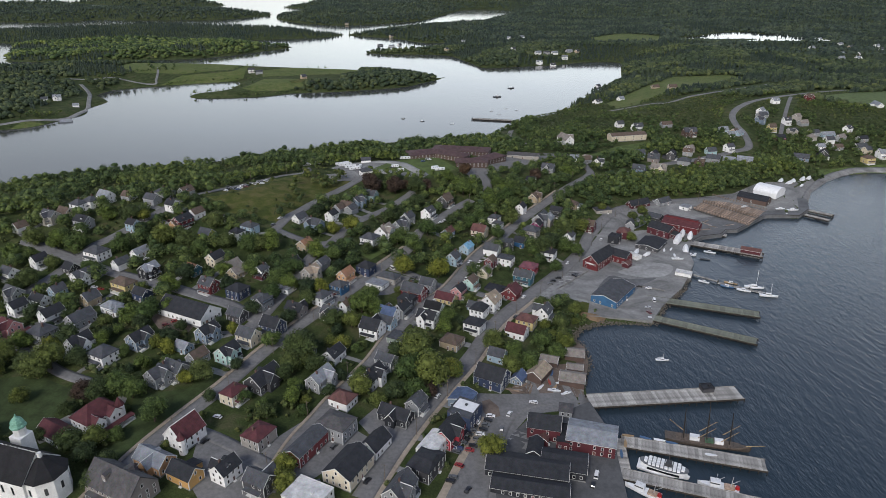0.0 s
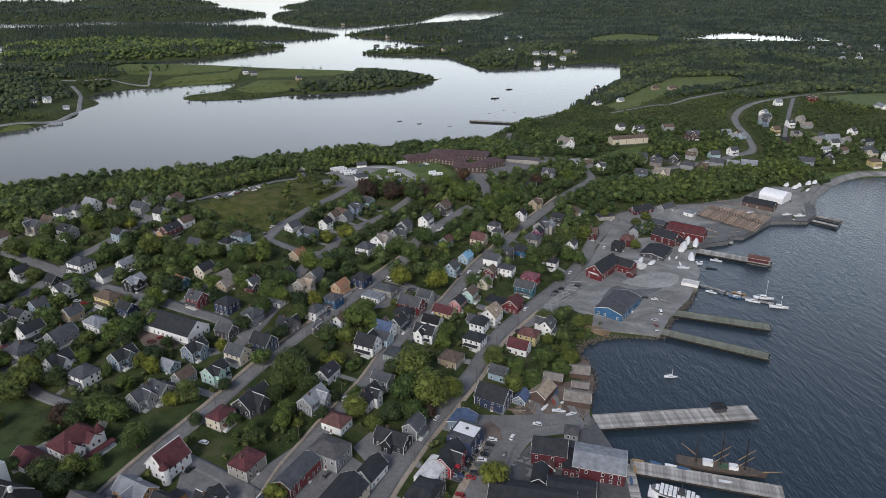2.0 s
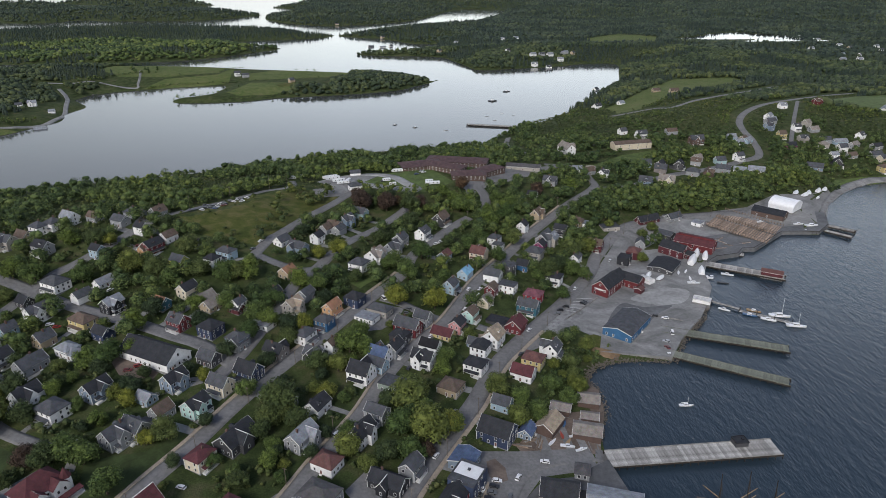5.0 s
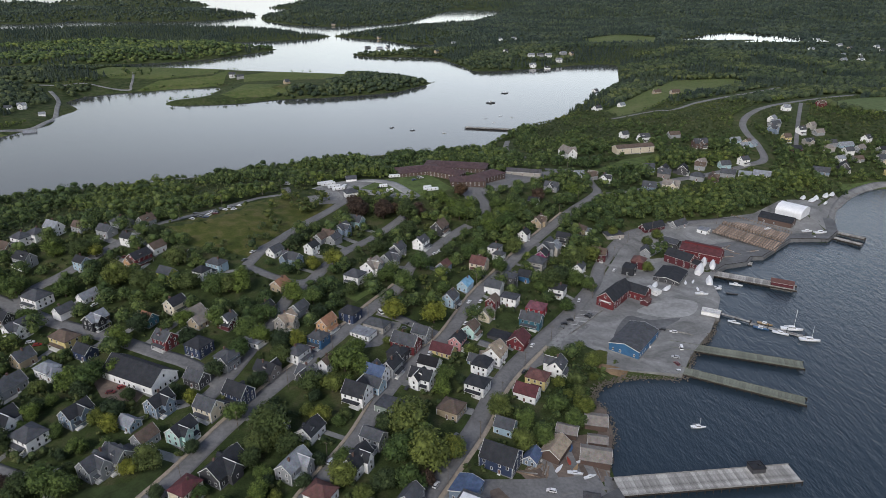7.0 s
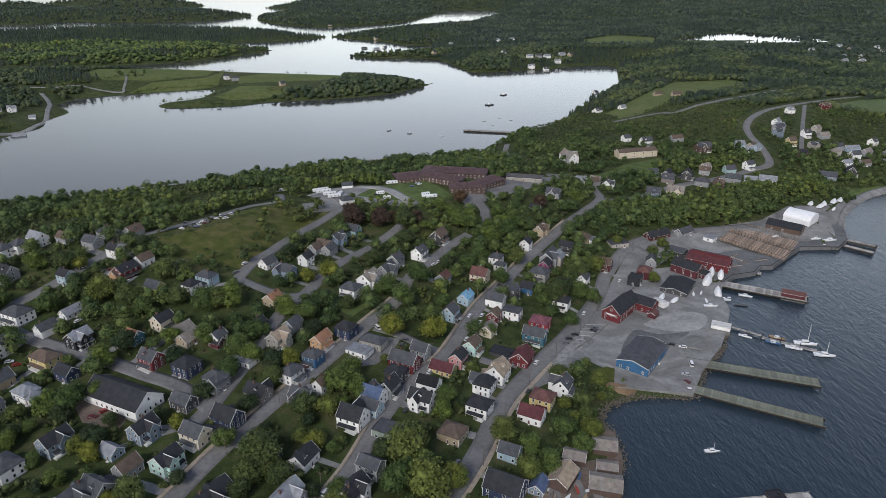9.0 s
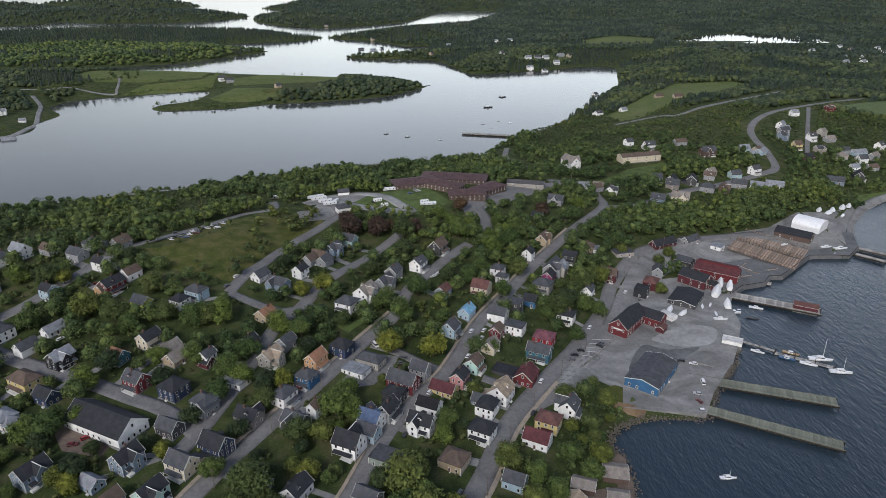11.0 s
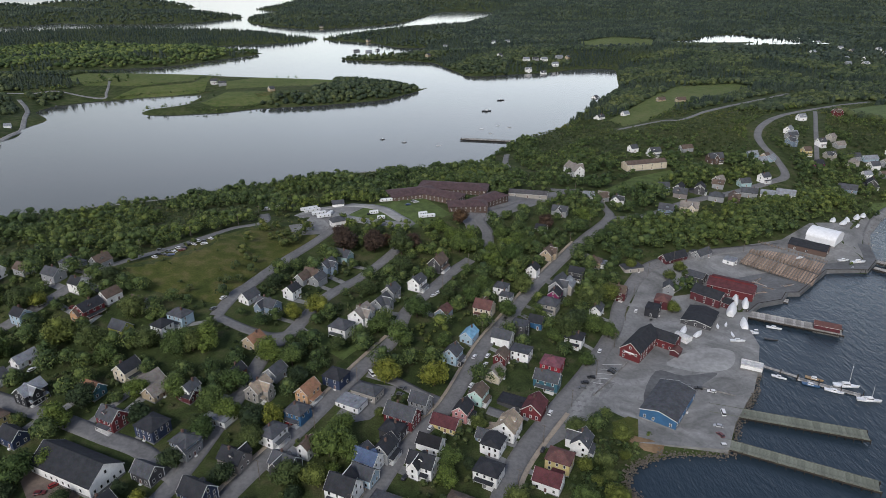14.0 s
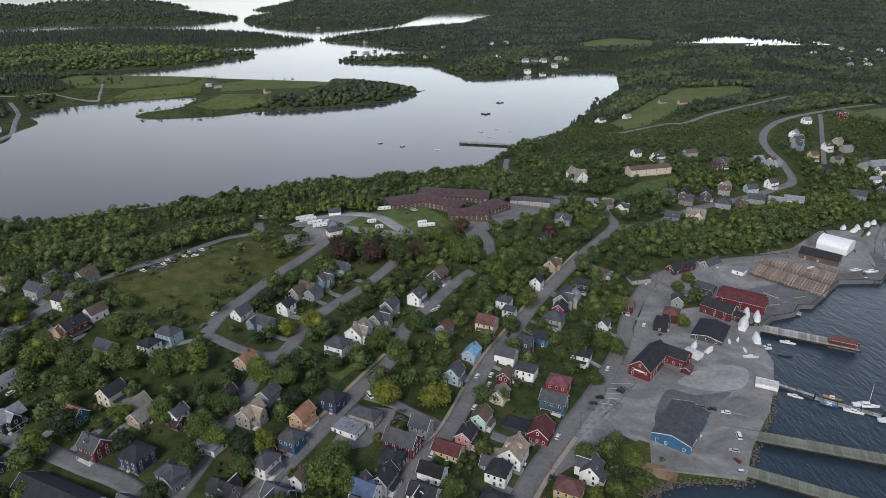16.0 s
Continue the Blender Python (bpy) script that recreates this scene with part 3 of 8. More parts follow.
patch("yard_entry", GRAVEL, [(104, 458), (120, 489), (147, 539), (165, 559), (184, 568), (189, 553), (177, 534), (161, 520), (139, 490), (118, 459)])
patch("corner_lot", ASPHALT, [(-78, 243), (-70, 253), (-58, 262), (-50, 256), (-35, 245), (-48, 228), (-58, 217), (-81, 215), (-82, 232)])
patch("fenced_lot", ASPHALT, [(-42, 256), (-35, 267), (-24, 264), (-18, 254), (-25, 246), (-36, 248)])
patch("bank_soil", BANKSOIL, [(90, 378), (99, 374), (105, 370), (102, 365), (94, 367), (89, 373)], 0.2)
patch("bank_grass", ROUGH, [(84, 387), (94, 392), (101, 388), (94, 377), (94, 367), (84, 371)], 0.12)
patch("church_drive", GRAVEL, [(-190, 241), (-181, 250), (-172, 262), (-167, 259), (-173, 240), (-182, 233)])
patch("corner_yard", ASPHALT, [(-37, 403), (-23, 402), (-26, 389), (-35, 377), (-47, 373), (-51, 379), (-44, 394)])
patch("hall_yard", DIRT, [(-174, 345), (-161, 340), (-144, 334), (-147, 322), (-165, 326), (-173, 336)])
patch("street_corner", ASPHALT, [(44, 376), (57, 397), (82, 426), (95, 420), (65, 379), (48, 366)])
patch("beach_apron", GRAVEL, [(322, 556), (318, 580), (334, 604), (352, 628), (372, 642), (384, 650), (368, 632), (350, 604), (338, 574)], 0.12)
ROADS = {
    "street_low": (9.2, [(-35, 208), (-23, 240), (-8, 272), (15, 316), (32, 356), (58, 395), (82, 429), (109, 474), (122, 505), (150, 548), (177, 567), (223, 584), (277, 595)]),
    "harbour_drive": (7.0, [(12, 200), (19, 228), (27, 254), (36, 271), (51, 279), (75, 284)]),
    "street_middle": (7.8, [(-75, 210), (-69, 238), (-62, 256), (-54, 275), (-40, 304), (-27, 342), (-10, 373), (3, 392), (24, 441), (42, 473), (69, 519), (108, 575), (145, 626), (147, 651), (141, 688), (123, 687), (108, 687)]),
    "street_high": (8.0, [(-145, 198), (-135, 230), (-124, 255), (-112, 279), (-99, 309), (-82, 341), (-64, 372), (-42, 414), (-26, 442), (-19, 470), (-5, 494), (10, 520), (24, 539)]),
    "street_upper": (7.91, [(-117, 321), (-108, 346), (-98, 390), (-92, 422), (-82, 443), (-69, 482), (-48, 515), (-31, 544), (-23, 561)]),
    "field_road": (7.345, [(-126, 451), (-121, 474), (-115, 488), (-100, 530), (-83, 567), (-76, 587), (-89, 609), (-106, 607)]),
    "hill_road": (7.91, [(-266, 365), (-257, 389), (-249, 420), (-239, 433), (-228, 449), (-213, 472), (-201, 496), (-189, 515), (-173, 538), (-162, 559), (-149, 581), (-130, 592), (-137, 625)]),
    "cross_street": (8.475, [(-301, 428), (-265, 412), (-229, 395), (-201, 383), (-175, 372), (-149, 360), (-129, 351), (-104, 332), (-89, 325)]),
    "cross_lane": (6.78, [(-284, 338), (-251, 318), (-223, 301), (-199, 285), (-167, 272)]),
    "corner_lane": (6.78, [(-121, 247), (-106, 241), (-91, 233), (-74, 223), (-63, 217)]),
    "block_lane": (6.78, [(-38, 411), (-24, 406), (-11, 398), (-1, 393)]),
    "shore_lane": (6.215, [(22, 390), (37, 384)]),
    "upper_cross": (6.78, [(-126, 451), (-104, 440), (-89, 437), (-76, 447)]),
    "hotel_drive": (9.04, [(36, 548), (40, 580), (36, 607), (60, 627), (93, 658), (123, 687)]),
    "camp_loop": (9.5, [(-106, 607), (-92, 626), (-65, 630), (-42, 618), (-29, 602), (-20, 588), (-54, 596), (-72, 605), (-91, 622)]),
    "coast_road": (8.475, [(145, 626), (179, 637), (232, 677), (278, 698), (328, 725), (357, 746), (370, 791), (376, 835), (389, 875), (420, 921), (475, 973), (564, 1033), (673, 1101)]),
    "country_road": (7.91, [(245, 952), (310, 972), (336, 963), (438, 1055), (608, 1215)]),
    "landing_road": (6.78, [(96, 736), (86, 779), (84, 826), (93, 886)]),
    "shore_road": (6.78, [(-660, 930), (-620, 965), (-593, 988), (-580, 1015), (-585, 1068), (-627, 1165), (-655, 1215), (-690, 1260)]),
    "hill_lane": (5.0, [(525, 993), (476, 905), (436, 831), (404, 770)]),
    "shore_trail": (3.2, [(-545, 583), (-485, 628), (-440, 666), (-345, 711), (-245, 747), (-195, 771), (-135, 802), (-60, 827), (8, 843)]),
    "farm_track": (4.52, [(-733, 1284), (-689, 1307), (-663, 1330), (-604, 1314), (-572, 1312), (-578, 1335), (-591, 1379), (-613, 1437)]),
}
for road_name, (road_width, road_line) in ROADS.items():
    pale = road_name in ("shore_road", "farm_track", "camp_loop", "shore_trail")
    ribbon("road_" + road_name, road_line, road_width, (PALEGRAVEL if road_name == "camp_loop" else GRAVEL) if pale else ASPHALT, lift=0.5 if road_name in ("hill_lane", "farm_track", "shore_road", "shore_trail") else 0.12, label="worn grey paved road, " + road_name.replace("_", " "))
ribbon("beach_strip", [(356, 604), (376, 634), (408, 669), (440, 692), (476, 702), (528, 690)], 9, GRAVEL, 0, 0.35, label="grey shingle beach strip along the harbour")
ribbon("sidewalk_high", ROADS["street_high"][1][:9], 1.8, SIDEWALK, 5.0, 0.28, label="tan concrete sidewalk along the street")
ribbon("sidewalk_middle", ROADS["street_middle"][1][:12], 1.5, SIDEWALK, 4.8, 0.28, label="tan concrete sidewalk along the street")
ribbon("sidewalk_low", ROADS["street_low"][1][:6], 2.2, SIDEWALK, -5.8, 0.28, label="tan concrete sidewalk along the street")

# ---- building blocks ----
def mesh_of(name, bm, *materials):
    me = bpy.data.meshes.new(name)
    bmesh.ops.recalc_face_normals(bm, faces=bm.faces)
    bm.to_mesh(me)
    bm.free()
    for m in materials:
        me.materials.append(m)
    return me


def part(name, bm, material, parent, label="", m=None):
    """Links a bmesh, or a mesh already made, as one mesh object under a thing or part."""
    me = bm if isinstance(bm, bpy.types.Mesh) else mesh_of(name, bm, material)
    ob = new(name, me)
    ob.parent = parent
    if m is not None:
        ob.matrix_basis = m
    if label:
        ob["label"] = label
    return ob


def thing(name, m, label, category, group=""):
    ob = new(name)
    ob.empty_display_size = 0.5
    ob.matrix_basis = m
    return tagged(ob, label, category, group)


def box(bm, x0, x1, y0, y1, z0, z1, mat=0):
    v = [bm.verts.new(p) for p in ((x0, y0, z0), (x1, y0, z0), (x1, y1, z0), (x0, y1, z0), (x0, y0, z1), (x1, y0, z1), (x1, y1, z1), (x0, y1, z1))]
    for f in ((3, 2, 1, 0), (4, 5, 6, 7), (0, 1, 5, 4), (1, 2, 6, 5), (2, 3, 7, 6), (3, 0, 4, 7)):
        bm.faces.new([v[i] for i in f]).material_index = mat
    return v


def prism(bm, outline, z0, z1, mat=0):
    a = [bm.verts.new((x, y, z0)) for x, y in outline]
    b = [bm.verts.new((x, y, z1)) for x, y in outline]
    n = len(outline)
    for i in range(n):
        bm.faces.new((a[i], a[(i + 1) % n], b[(i + 1) % n], b[i])).material_index = mat
    bm.faces.new(b).material_index = mat
    bm.faces.new(a[::-1]).material_index = mat


def slab(bm, pts, thick, mat=0, edge=None):
    """A flat plate with the given top corners and thickness."""
    p = [Vector(q) for q in pts]
    nrm = (p[1] - p[0]).cross(p[2] - p[0]).normalized()
    if nrm.z < 0:
        nrm.negate()
        p.reverse()
    a = [bm.verts.new(q) for q in p]
    b = [bm.verts.new(q - nrm * thick) for q in p]
    n = len(p)
    bm.faces.new(a).material_index = mat
    bm.faces.new(b[::-1]).material_index = mat
    for i in range(n):
        bm.faces.new((a[i], b[i], b[(i + 1) % n], a[(i + 1) % n])).material_index = mat if edge is None else edge


def tube(bm, a, b, r0, r1, sides=6, mat=0):
    a, b = Vector(a), Vector(b)
    q = (b - a).to_track_quat("Z", "Y")
    ra, rb = [], []
    for i in range(sides):
        t = 2 * math.pi * i / sides
        o = q @ Vector((math.cos(t), math.sin(t), 0))
        ra.append(bm.verts.new(a + o * r0))
        rb.append(bm.verts.new(b + o * r1))
    for i in range(sides):
        bm.faces.new((ra[i], ra[(i + 1) % sides], rb[(i + 1) % sides], rb[i])).material_index = mat
    bm.faces.new(rb).material_index = mat
    bm.faces.new(ra[::-1]).material_index = mat


# window and door meshes lie in the x-z plane and face -y; the opening's centre is the origin
def window_mesh(w, h, name, split=False):
    """One connected casing with a sill, its face set back to the glass."""
    bm = bmesh.new()
    f = 0.14

    def ring(x, z0, z1, y):
        return [bm.verts.new(p) for p in ((-x, y, z0), (x, y, z0), (x, y, z1), (-x, y, z1))]

    loops = [ring(w / 2 + f, -h / 2 - f, h / 2 + f, 0.06), ring(w / 2 + f, -h / 2 - f, h / 2 + f, -0.08), ring(w / 2, -h / 2, h / 2, -0.08), ring(w / 2, -h / 2, h / 2, -0.01)]
    for p, q in zip(loops, loops[1:]):
        for i in range(4):
            bm.faces.new((p[i], p[(i + 1) % 4], q[(i + 1) % 4], q[i]))
    bm.faces.new(loops[-1]).material_index = 0 if split else 1
    return mesh_of(name, bm, TRIM) if split else mesh_of(name, bm, TRIM, GLASS)


def pane_mesh(w, h):
    bm = bmesh.new()
    box(bm, -w / 2 + 0.01, w / 2 - 0.01, -0.03, -0.014, -h / 2 + 0.01, h / 2 - 0.01)
    return mesh_of("pane", bm, GLASS)


WIN, WIN_FRAME, PANE = window_mesh(0.95, 1.5, "window"), window_mesh(0.95, 1.5, "window", split=True), pane_mesh(0.95, 1.5)
WIN_SMALL = window_mesh(0.7, 0.9, "window")


def door_mesh():
    bm = bmesh.new()
    box(bm, -0.5, 0.5, -0.05, 0.05, 0, 2.05)
    box(bm, -0.64, -0.5, -0.09, 0.05, 0, 2.2, 1)
    box(bm, 0.5, 0.64, -0.09, 0.05, 0, 2.2, 1)
    box(bm, -0.5, 0.5, -0.09, 0.05, 2.05, 2.2, 1)
    box(bm, -0.7, 0.7, -0.9, -0.1, -0.7, -0.02, 1)
    return mesh_of("door", bm, DOORPAINT, TRIM)


DOOR = door_mesh()


def chimney_mesh():
    bm = bmesh.new()
    box(bm, -0.42, 0.42, -0.38, 0.38, -1.5, 1.3)
    box(bm, -0.5, 0.5, -0.46, 0.46, 1.3, 1.5)
    box(bm, -0.15, 0.15, -0.15, 0.15, 1.5, 1.8)
    return mesh_of("chimney", bm, BRICK)


CHIMNEY = chimney_mesh()


def put_window(root, x, y, z, turn, near, small=False, hole=None):
    m = pose(x, y, z, 0, 0, turn)
    if near and not small:
        w = part("window", WIN_FRAME, None, root, m=m)
        part("pane", PANE, None, w)
    else:
        part("window", WIN_SMALL if small else WIN, None, root, m=m)


def wall_windows(root, L, W, rows, z0, near, rng, door=True, storey=2.8, far=1.0, spare=False):
    """Windows row by row on all four walls, and a door in the street side."""
    for side, (span, off) in enumerate(((L, W / 2), (W, L / 2), (L, W / 2), (W, L / 2))):
        turn = side * 90
        if spare and (root.matrix_basis.to_3x3() @ (Matrix.Rotation(radians(turn), 3, "Z") @ Vector((0, -1, 0)))).y > 0.35:
            continue
        n = max(1, int(round((span - 1.0) / ((3.3 if span > 9 else 3.0) * far))))
        for r in range(rows):
            for k in range(n):
                if rng.random() < 0.17:
                    continue
                u = (k + 0.5) / n * (span - 1.0) - (span - 1.0) / 2
                p = Matrix.Rotation(radians(turn), 3, "Z") @ Vector((u, -off, 0))
                if door and r == 0 and side == 0 and k == n // 2:
                    part("door", DOOR, None, root, m=pose(p.x, p.y, 0.35, 0, 0, turn))
                    continue
                put_window(root, p.x, p.y, z0 + r * storey, turn, near)


def gable_roof(bm, L, W, eave, rise, over=0.4, thick=0.3):
    k = rise / (W / 2)
    y, x = W / 2 + over, L / 2 + over
    for s in (-1, 1):
        slab(bm, [(-x, s * y, eave - over * k + 0.2), (x, s * y, eave - over * k + 0.2), (x, 0, eave + rise + 0.2), (-x, 0, eave + rise + 0.2)], thick, 0, 1)


def hip_roof(bm, L, W, eave, rise, over=0.45, top=None):
    x, y = L / 2 + over, W / 2 + over
    r = max(0.4, (L - W) / 2 + 0.6)
    t = top or 0.25
    e, z = eave + 0.02, eave + rise
    lo = [bm.verts.new(p) for p in ((-x, -y, e), (x, -y, e), (x, y, e), (-x, y, e))]
    md = [bm.verts.new((p.co.x, p.co.y, e + 0.2)) for p in lo]
    hi = [bm.verts.new(p) for p in ((-r, -t, z), (r, -t, z), (r, t, z), (-r, t, z))]
    for a, b in ((lo, md), (md, hi)):
        for i in range(4):
            bm.faces.new((a[i], a[(i + 1) % 4], b[(i + 1) % 4], b[i]))
    bm.faces.new(hi)
    bm.faces.new(lo[::-1])


def gable_walls(bm, L, W, eave, rise, base=-2.5):
    x, y = L / 2, W / 2
    ring = [(-y, base), (y, base), (y, eave), (0, eave + rise), (-y, eave)]
    a = [bm.verts.new((-x, p, z)) for p, z in ring]
    b = [bm.verts.new((x, p, z)) for p, z in ring]
    for i in range(5):
        bm.faces.new((a[i], a[(i + 1) % 5], b[(i + 1) % 5], b[i]))
    bm.faces.new(a[::-1])
    bm.faces.new(b)


def bargeboard(x, W, eave, rise, over=0.4, deep=0.34):
    """One bent board under the slopes of a gable end, with a thin edge along the eaves."""
    bm = bmesh.new()
    k = rise / (W / 2)
    y = W / 2 + over
    out = [(-y, eave - over * k + 0.2), (0, eave + rise + 0.2), (y, eave - over * k + 0.2)]
    rows = []
    for px, dz_ in ((x - 0.05, 0.03), (x + 0.05, 0.03), (x + 0.05, -deep), (x - 0.05, -deep)):
        rows.append([bm.verts.new((px, p, q + dz_)) for p, q in out])
    for a, b in zip(rows, rows[1:] + rows[:1]):
        for i in range(2):
            bm.faces.new((a[i], a[i + 1], b[i + 1], b[i]))
    for i in (0, 2):
        bm.faces.new([r[i] for r in rows])
    return bm


COLOUR_WORDS = {"paleblue": "pale blue", "greyblue": "grey-blue", "paleaqua": "pale aqua", "greygreen": "grey-green", "greytan": "greyish tan", "brownred": "brown-red",
                "slateblue": "slate blue", "skyblue": "sky blue", "light": "light grey", "redbrown": "red-brown", "pinkroof": "pinkish red", "pale": "pale"}
house_count = 0
HOUSE_SPOTS = []


def house(x, y, turn, L, W, storeys, wall, roof, kind, label="", name="house", category="house", group="houses of the town", pitch=None, plain=False, base=None, windows=True):
    """One house: walls, roof, foundation, windows, a door and, as it comes, a chimney, dormers and a porch."""
    global house_count
    house_count += 1
    rng = random.Random(house_count * 7 + 3)
    if name == "house" and 90 < turn < 270:
        turn -= 180
    if name == "house" and y < 640:
        L, W = L * 0.93, W * 0.93
    near = math.hypot(x, y) < 235
    HOUSE_SPOTS.append((x, y, max(L, W) / 2))
    z = min(dz(x + dx, y + dy) for dx, dy in ((0, 0), (3, -3), (-3, 3))) + 0.15 if base is None else base
    wc, rc = COLOUR_WORDS.get(wall, wall), COLOUR_WORDS.get(roof, roof)
    shape = {"g": "gabled", "h": "hipped", "f": "flat", "m": "mansard", "v": "barrel-vaulted"}[kind]
    size = "single-storey" if storeys < 1.4 else "storey-and-a-half" if storeys < 1.9 else "two-storey" if storeys < 2.9 else "three-storey"
    root = thing(name, pose(x, y, z, 0, 0, turn + rng.uniform(-1.5, 1.5)), label or f"{size} {wc} clapboard house with {shape} {rc} roof", category, group)
    eave = 0.5 + storeys * 2.75
    rows = max(1, int(storeys + 0.1))
    wm, rm = WALLS[wall], ROOFS[roof]
    bm = bmesh.new()
    box(bm, -L / 2 - 0.06, L / 2 + 0.06, -W / 2 - 0.06, W / 2 + 0.06, -3, 0.35)
    part("foundation", bm, GRAVEL, root, "pale concrete foundation")
    bm = bmesh.new()
    roofbm = bmesh.new()
    if kind == "g":
        rise = W * (pitch or rng.uniform(0.4, 0.5))
        gable_walls(bm, L, W, eave, rise, 0.3)
        gable_roof(roofbm, L, W, eave, rise)
        for s in (0, 180):
            p = Matrix.Rotation(radians(90 + s), 3, "Z") @ Vector((0, -L / 2, 0))
            if rise > 2.6 and windows:
                put_window(root, p.x, p.y, eave + rise * 0.36, 90 + s, False, rise < 3.6)
    elif kind == "h":
        rise = W * (pitch or rng.uniform(0.3, 0.38))
        box(bm, -L / 2, L / 2, -W / 2, W / 2, 0.3, eave)
        hip_roof(roofbm, L, W, eave, rise)
    elif kind == "m":
        rise = 2.8
        box(bm, -L / 2, L / 2, -W / 2, W / 2, 0.3, eave)
        hip_roof(roofbm, L, W, eave, rise, 0.35, W / 2 - 1.0)
    elif kind == "v":
        rise = W * (pitch or 0.18)
        box(bm, -L / 2, L / 2, -W / 2, W / 2, 0.3, eave)
        arc = [(W / 2 * 1.02 * math.cos(a), eave + rise * math.sin(a)) for a in np.linspace(0, math.pi, 13)]
        prof = arc + [(q * 0.985, eave + (r - eave) * 0.975 - 0.02) for q, r in arc[::-1]]
        ends = [[roofbm.verts.new((e * (L / 2 + 0.2), q, r)) for q, r in prof] for e in (-1, 1)]
        k = len(prof)
        for i in range(k):
            roofbm.faces.new((ends[0][i], ends[1][i], ends[1][(i + 1) % k], ends[0][(i + 1) % k]))
        for i in range(12):
            for e in ends:
                roofbm.faces.new((e[i], e[i + 1], e[k - 2 - i], e[k - 1 - i]))
        for e in (-1, 1):
            fan = [bm.verts.new((e * L / 2, q * 0.97, eave + (r - eave) * 0.96)) for q, r in arc]
            bm.faces.new(fan)
        bmesh.ops.recalc_face_normals(roofbm, faces=roofbm.faces)
    else:
        rise = 0.4
        box(bm, -L / 2, L / 2, -W / 2, W / 2, 0.3, eave)
        box(roofbm, -L / 2 - 0.15, L / 2 + 0.15, -W / 2 - 0.15, W / 2 + 0.15, eave, eave + 0.25)
        for q in ((-L / 2 - 0.15, L / 2 + 0.15, -W / 2 - 0.15, -W / 2 + 0.1), (-L / 2 - 0.15, L / 2 + 0.15, W / 2 - 0.1, W / 2 + 0.15),
                  (-L / 2 - 0.15, -L / 2 + 0.1, -W / 2, W / 2), (L / 2 - 0.1, L / 2 + 0.15, -W / 2, W / 2)):
            box(roofbm, *q, eave + 0.25, eave + 0.55)
        box(roofbm, L * 0.1, L * 0.1 + 1.2, -0.6, 0.6, eave + 0.25, eave + 1.0)
    part("wall", bm, wm, root)
    part("roof", mesh_of("roof", roofbm, rm, DARKTRIM if wall in ("stone", "brownred") else TRIM), None, root)
    if kind == "g" and math.hypot(x, y) < 430 and wall != "stone":
        for s in (-1, 1):
            part("bargeboard", bargeboard(s * (L / 2 + 0.41), W, eave, rise), TRIM, root, "white bargeboard")
    if y < 345 and name == "house" and wall not in ("white", "stone"):
        bm = bmesh.new()
        for u in (-1, 1):
            for v in (-1, 1):
                box(bm, u * L / 2 - 0.13, u * L / 2 + 0.13, v * W / 2 - 0.13, v * W / 2 + 0.13, 0.36, eave - 0.02)
        part("corner_boards", bm, TRIM, root, "white corner boards")
    if windows:
        wall_windows(root, L, W, rows, 1.9, near, rng, far=1.0 if math.hypot(x, y) < 400 else 1.2 if math.hypot(x, y) < 500 else 1.8 if math.hypot(x, y) < 640 else 3.0, spare=y > 230)
    if plain:
        return root
    if kind in "gh" and storeys >= 1.5 and rng.random() < 0.5:
        part("chimney", CHIMNEY, None, root, "brick chimney", pose(rng.uniform(-0.25, 0.25) * L, rng.choice((-0.6, 0.6)), eave + rise * 0.9))
    if kind == "g" and storeys >= 1.5 and W >= 7.5 and rng.random() < 0.68:
        for s in rng.choice(((-1,), (1,), (-1, 1))):
            k = rise / (W / 2)
            y0, y1 = s * W * 0.33, s * 0.6
            zt = eave + rise - 0.9
            bm = bmesh.new()
            u = rng.uniform(-0.2, 0.2) * L
            box(bm, u - 1.1, u + 1.1, min(y0, y1), max(y0, y1), eave + 0.4, zt - 0.5)
            dormer = part("dormer", bm, wm, root)
            bm = bmesh.new()
            for q in (-1, 1):
                slab(bm, [(u + q * 1.4, y0 + s * 0.25, zt - 0.65), (u, y0 + s * 0.25, zt + 0.25), (u, y1, zt + 0.25), (u + q * 1.4, y1, zt - 0.65)], 0.12)
            part("dormer_roof", bm, rm, dormer)
            part("window", WIN_SMALL, None, dormer, m=pose(u, y0, (eave + zt) / 2 + 0.25, 0, 0, 0 if s < 0 else 180))
    if storeys >= 1.9 and L >= 8.5 and kind in "gh" and rng.random() < 0.75:
        s = -1
        bm = bmesh.new()
        slab(bm, [(-L * 0.4, s * W / 2, 3.2), (L * 0.4, s * W / 2, 3.2), (L * 0.4, s * (W / 2 + 2.2), 2.7), (-L * 0.4, s * (W / 2 + 2.2), 2.7)], 0.24, 0, 1)
        porch = part("porch", mesh_of("porch", bm, rm, TRIM), None, root, "roofed porch")
        bm = bmesh.new()
        box(bm, -L * 0.4, L * 0.4, s * (W / 2 + 2.1), s * (W / 2 + 0.02), -1.5, 0.35)
        part("porch_floor", bm, TRIM, porch)
        for i in range(3):
            bm = bmesh.new()
            u = -L * 0.39 + L * 0.78 * i / 2
            tube(bm, (u, s * (W / 2 + 2.0), 0.35), (u, s * (W / 2 + 2.0), 2.62), 0.1, 0.08)
            part("porch_post", bm, TRIM, porch)
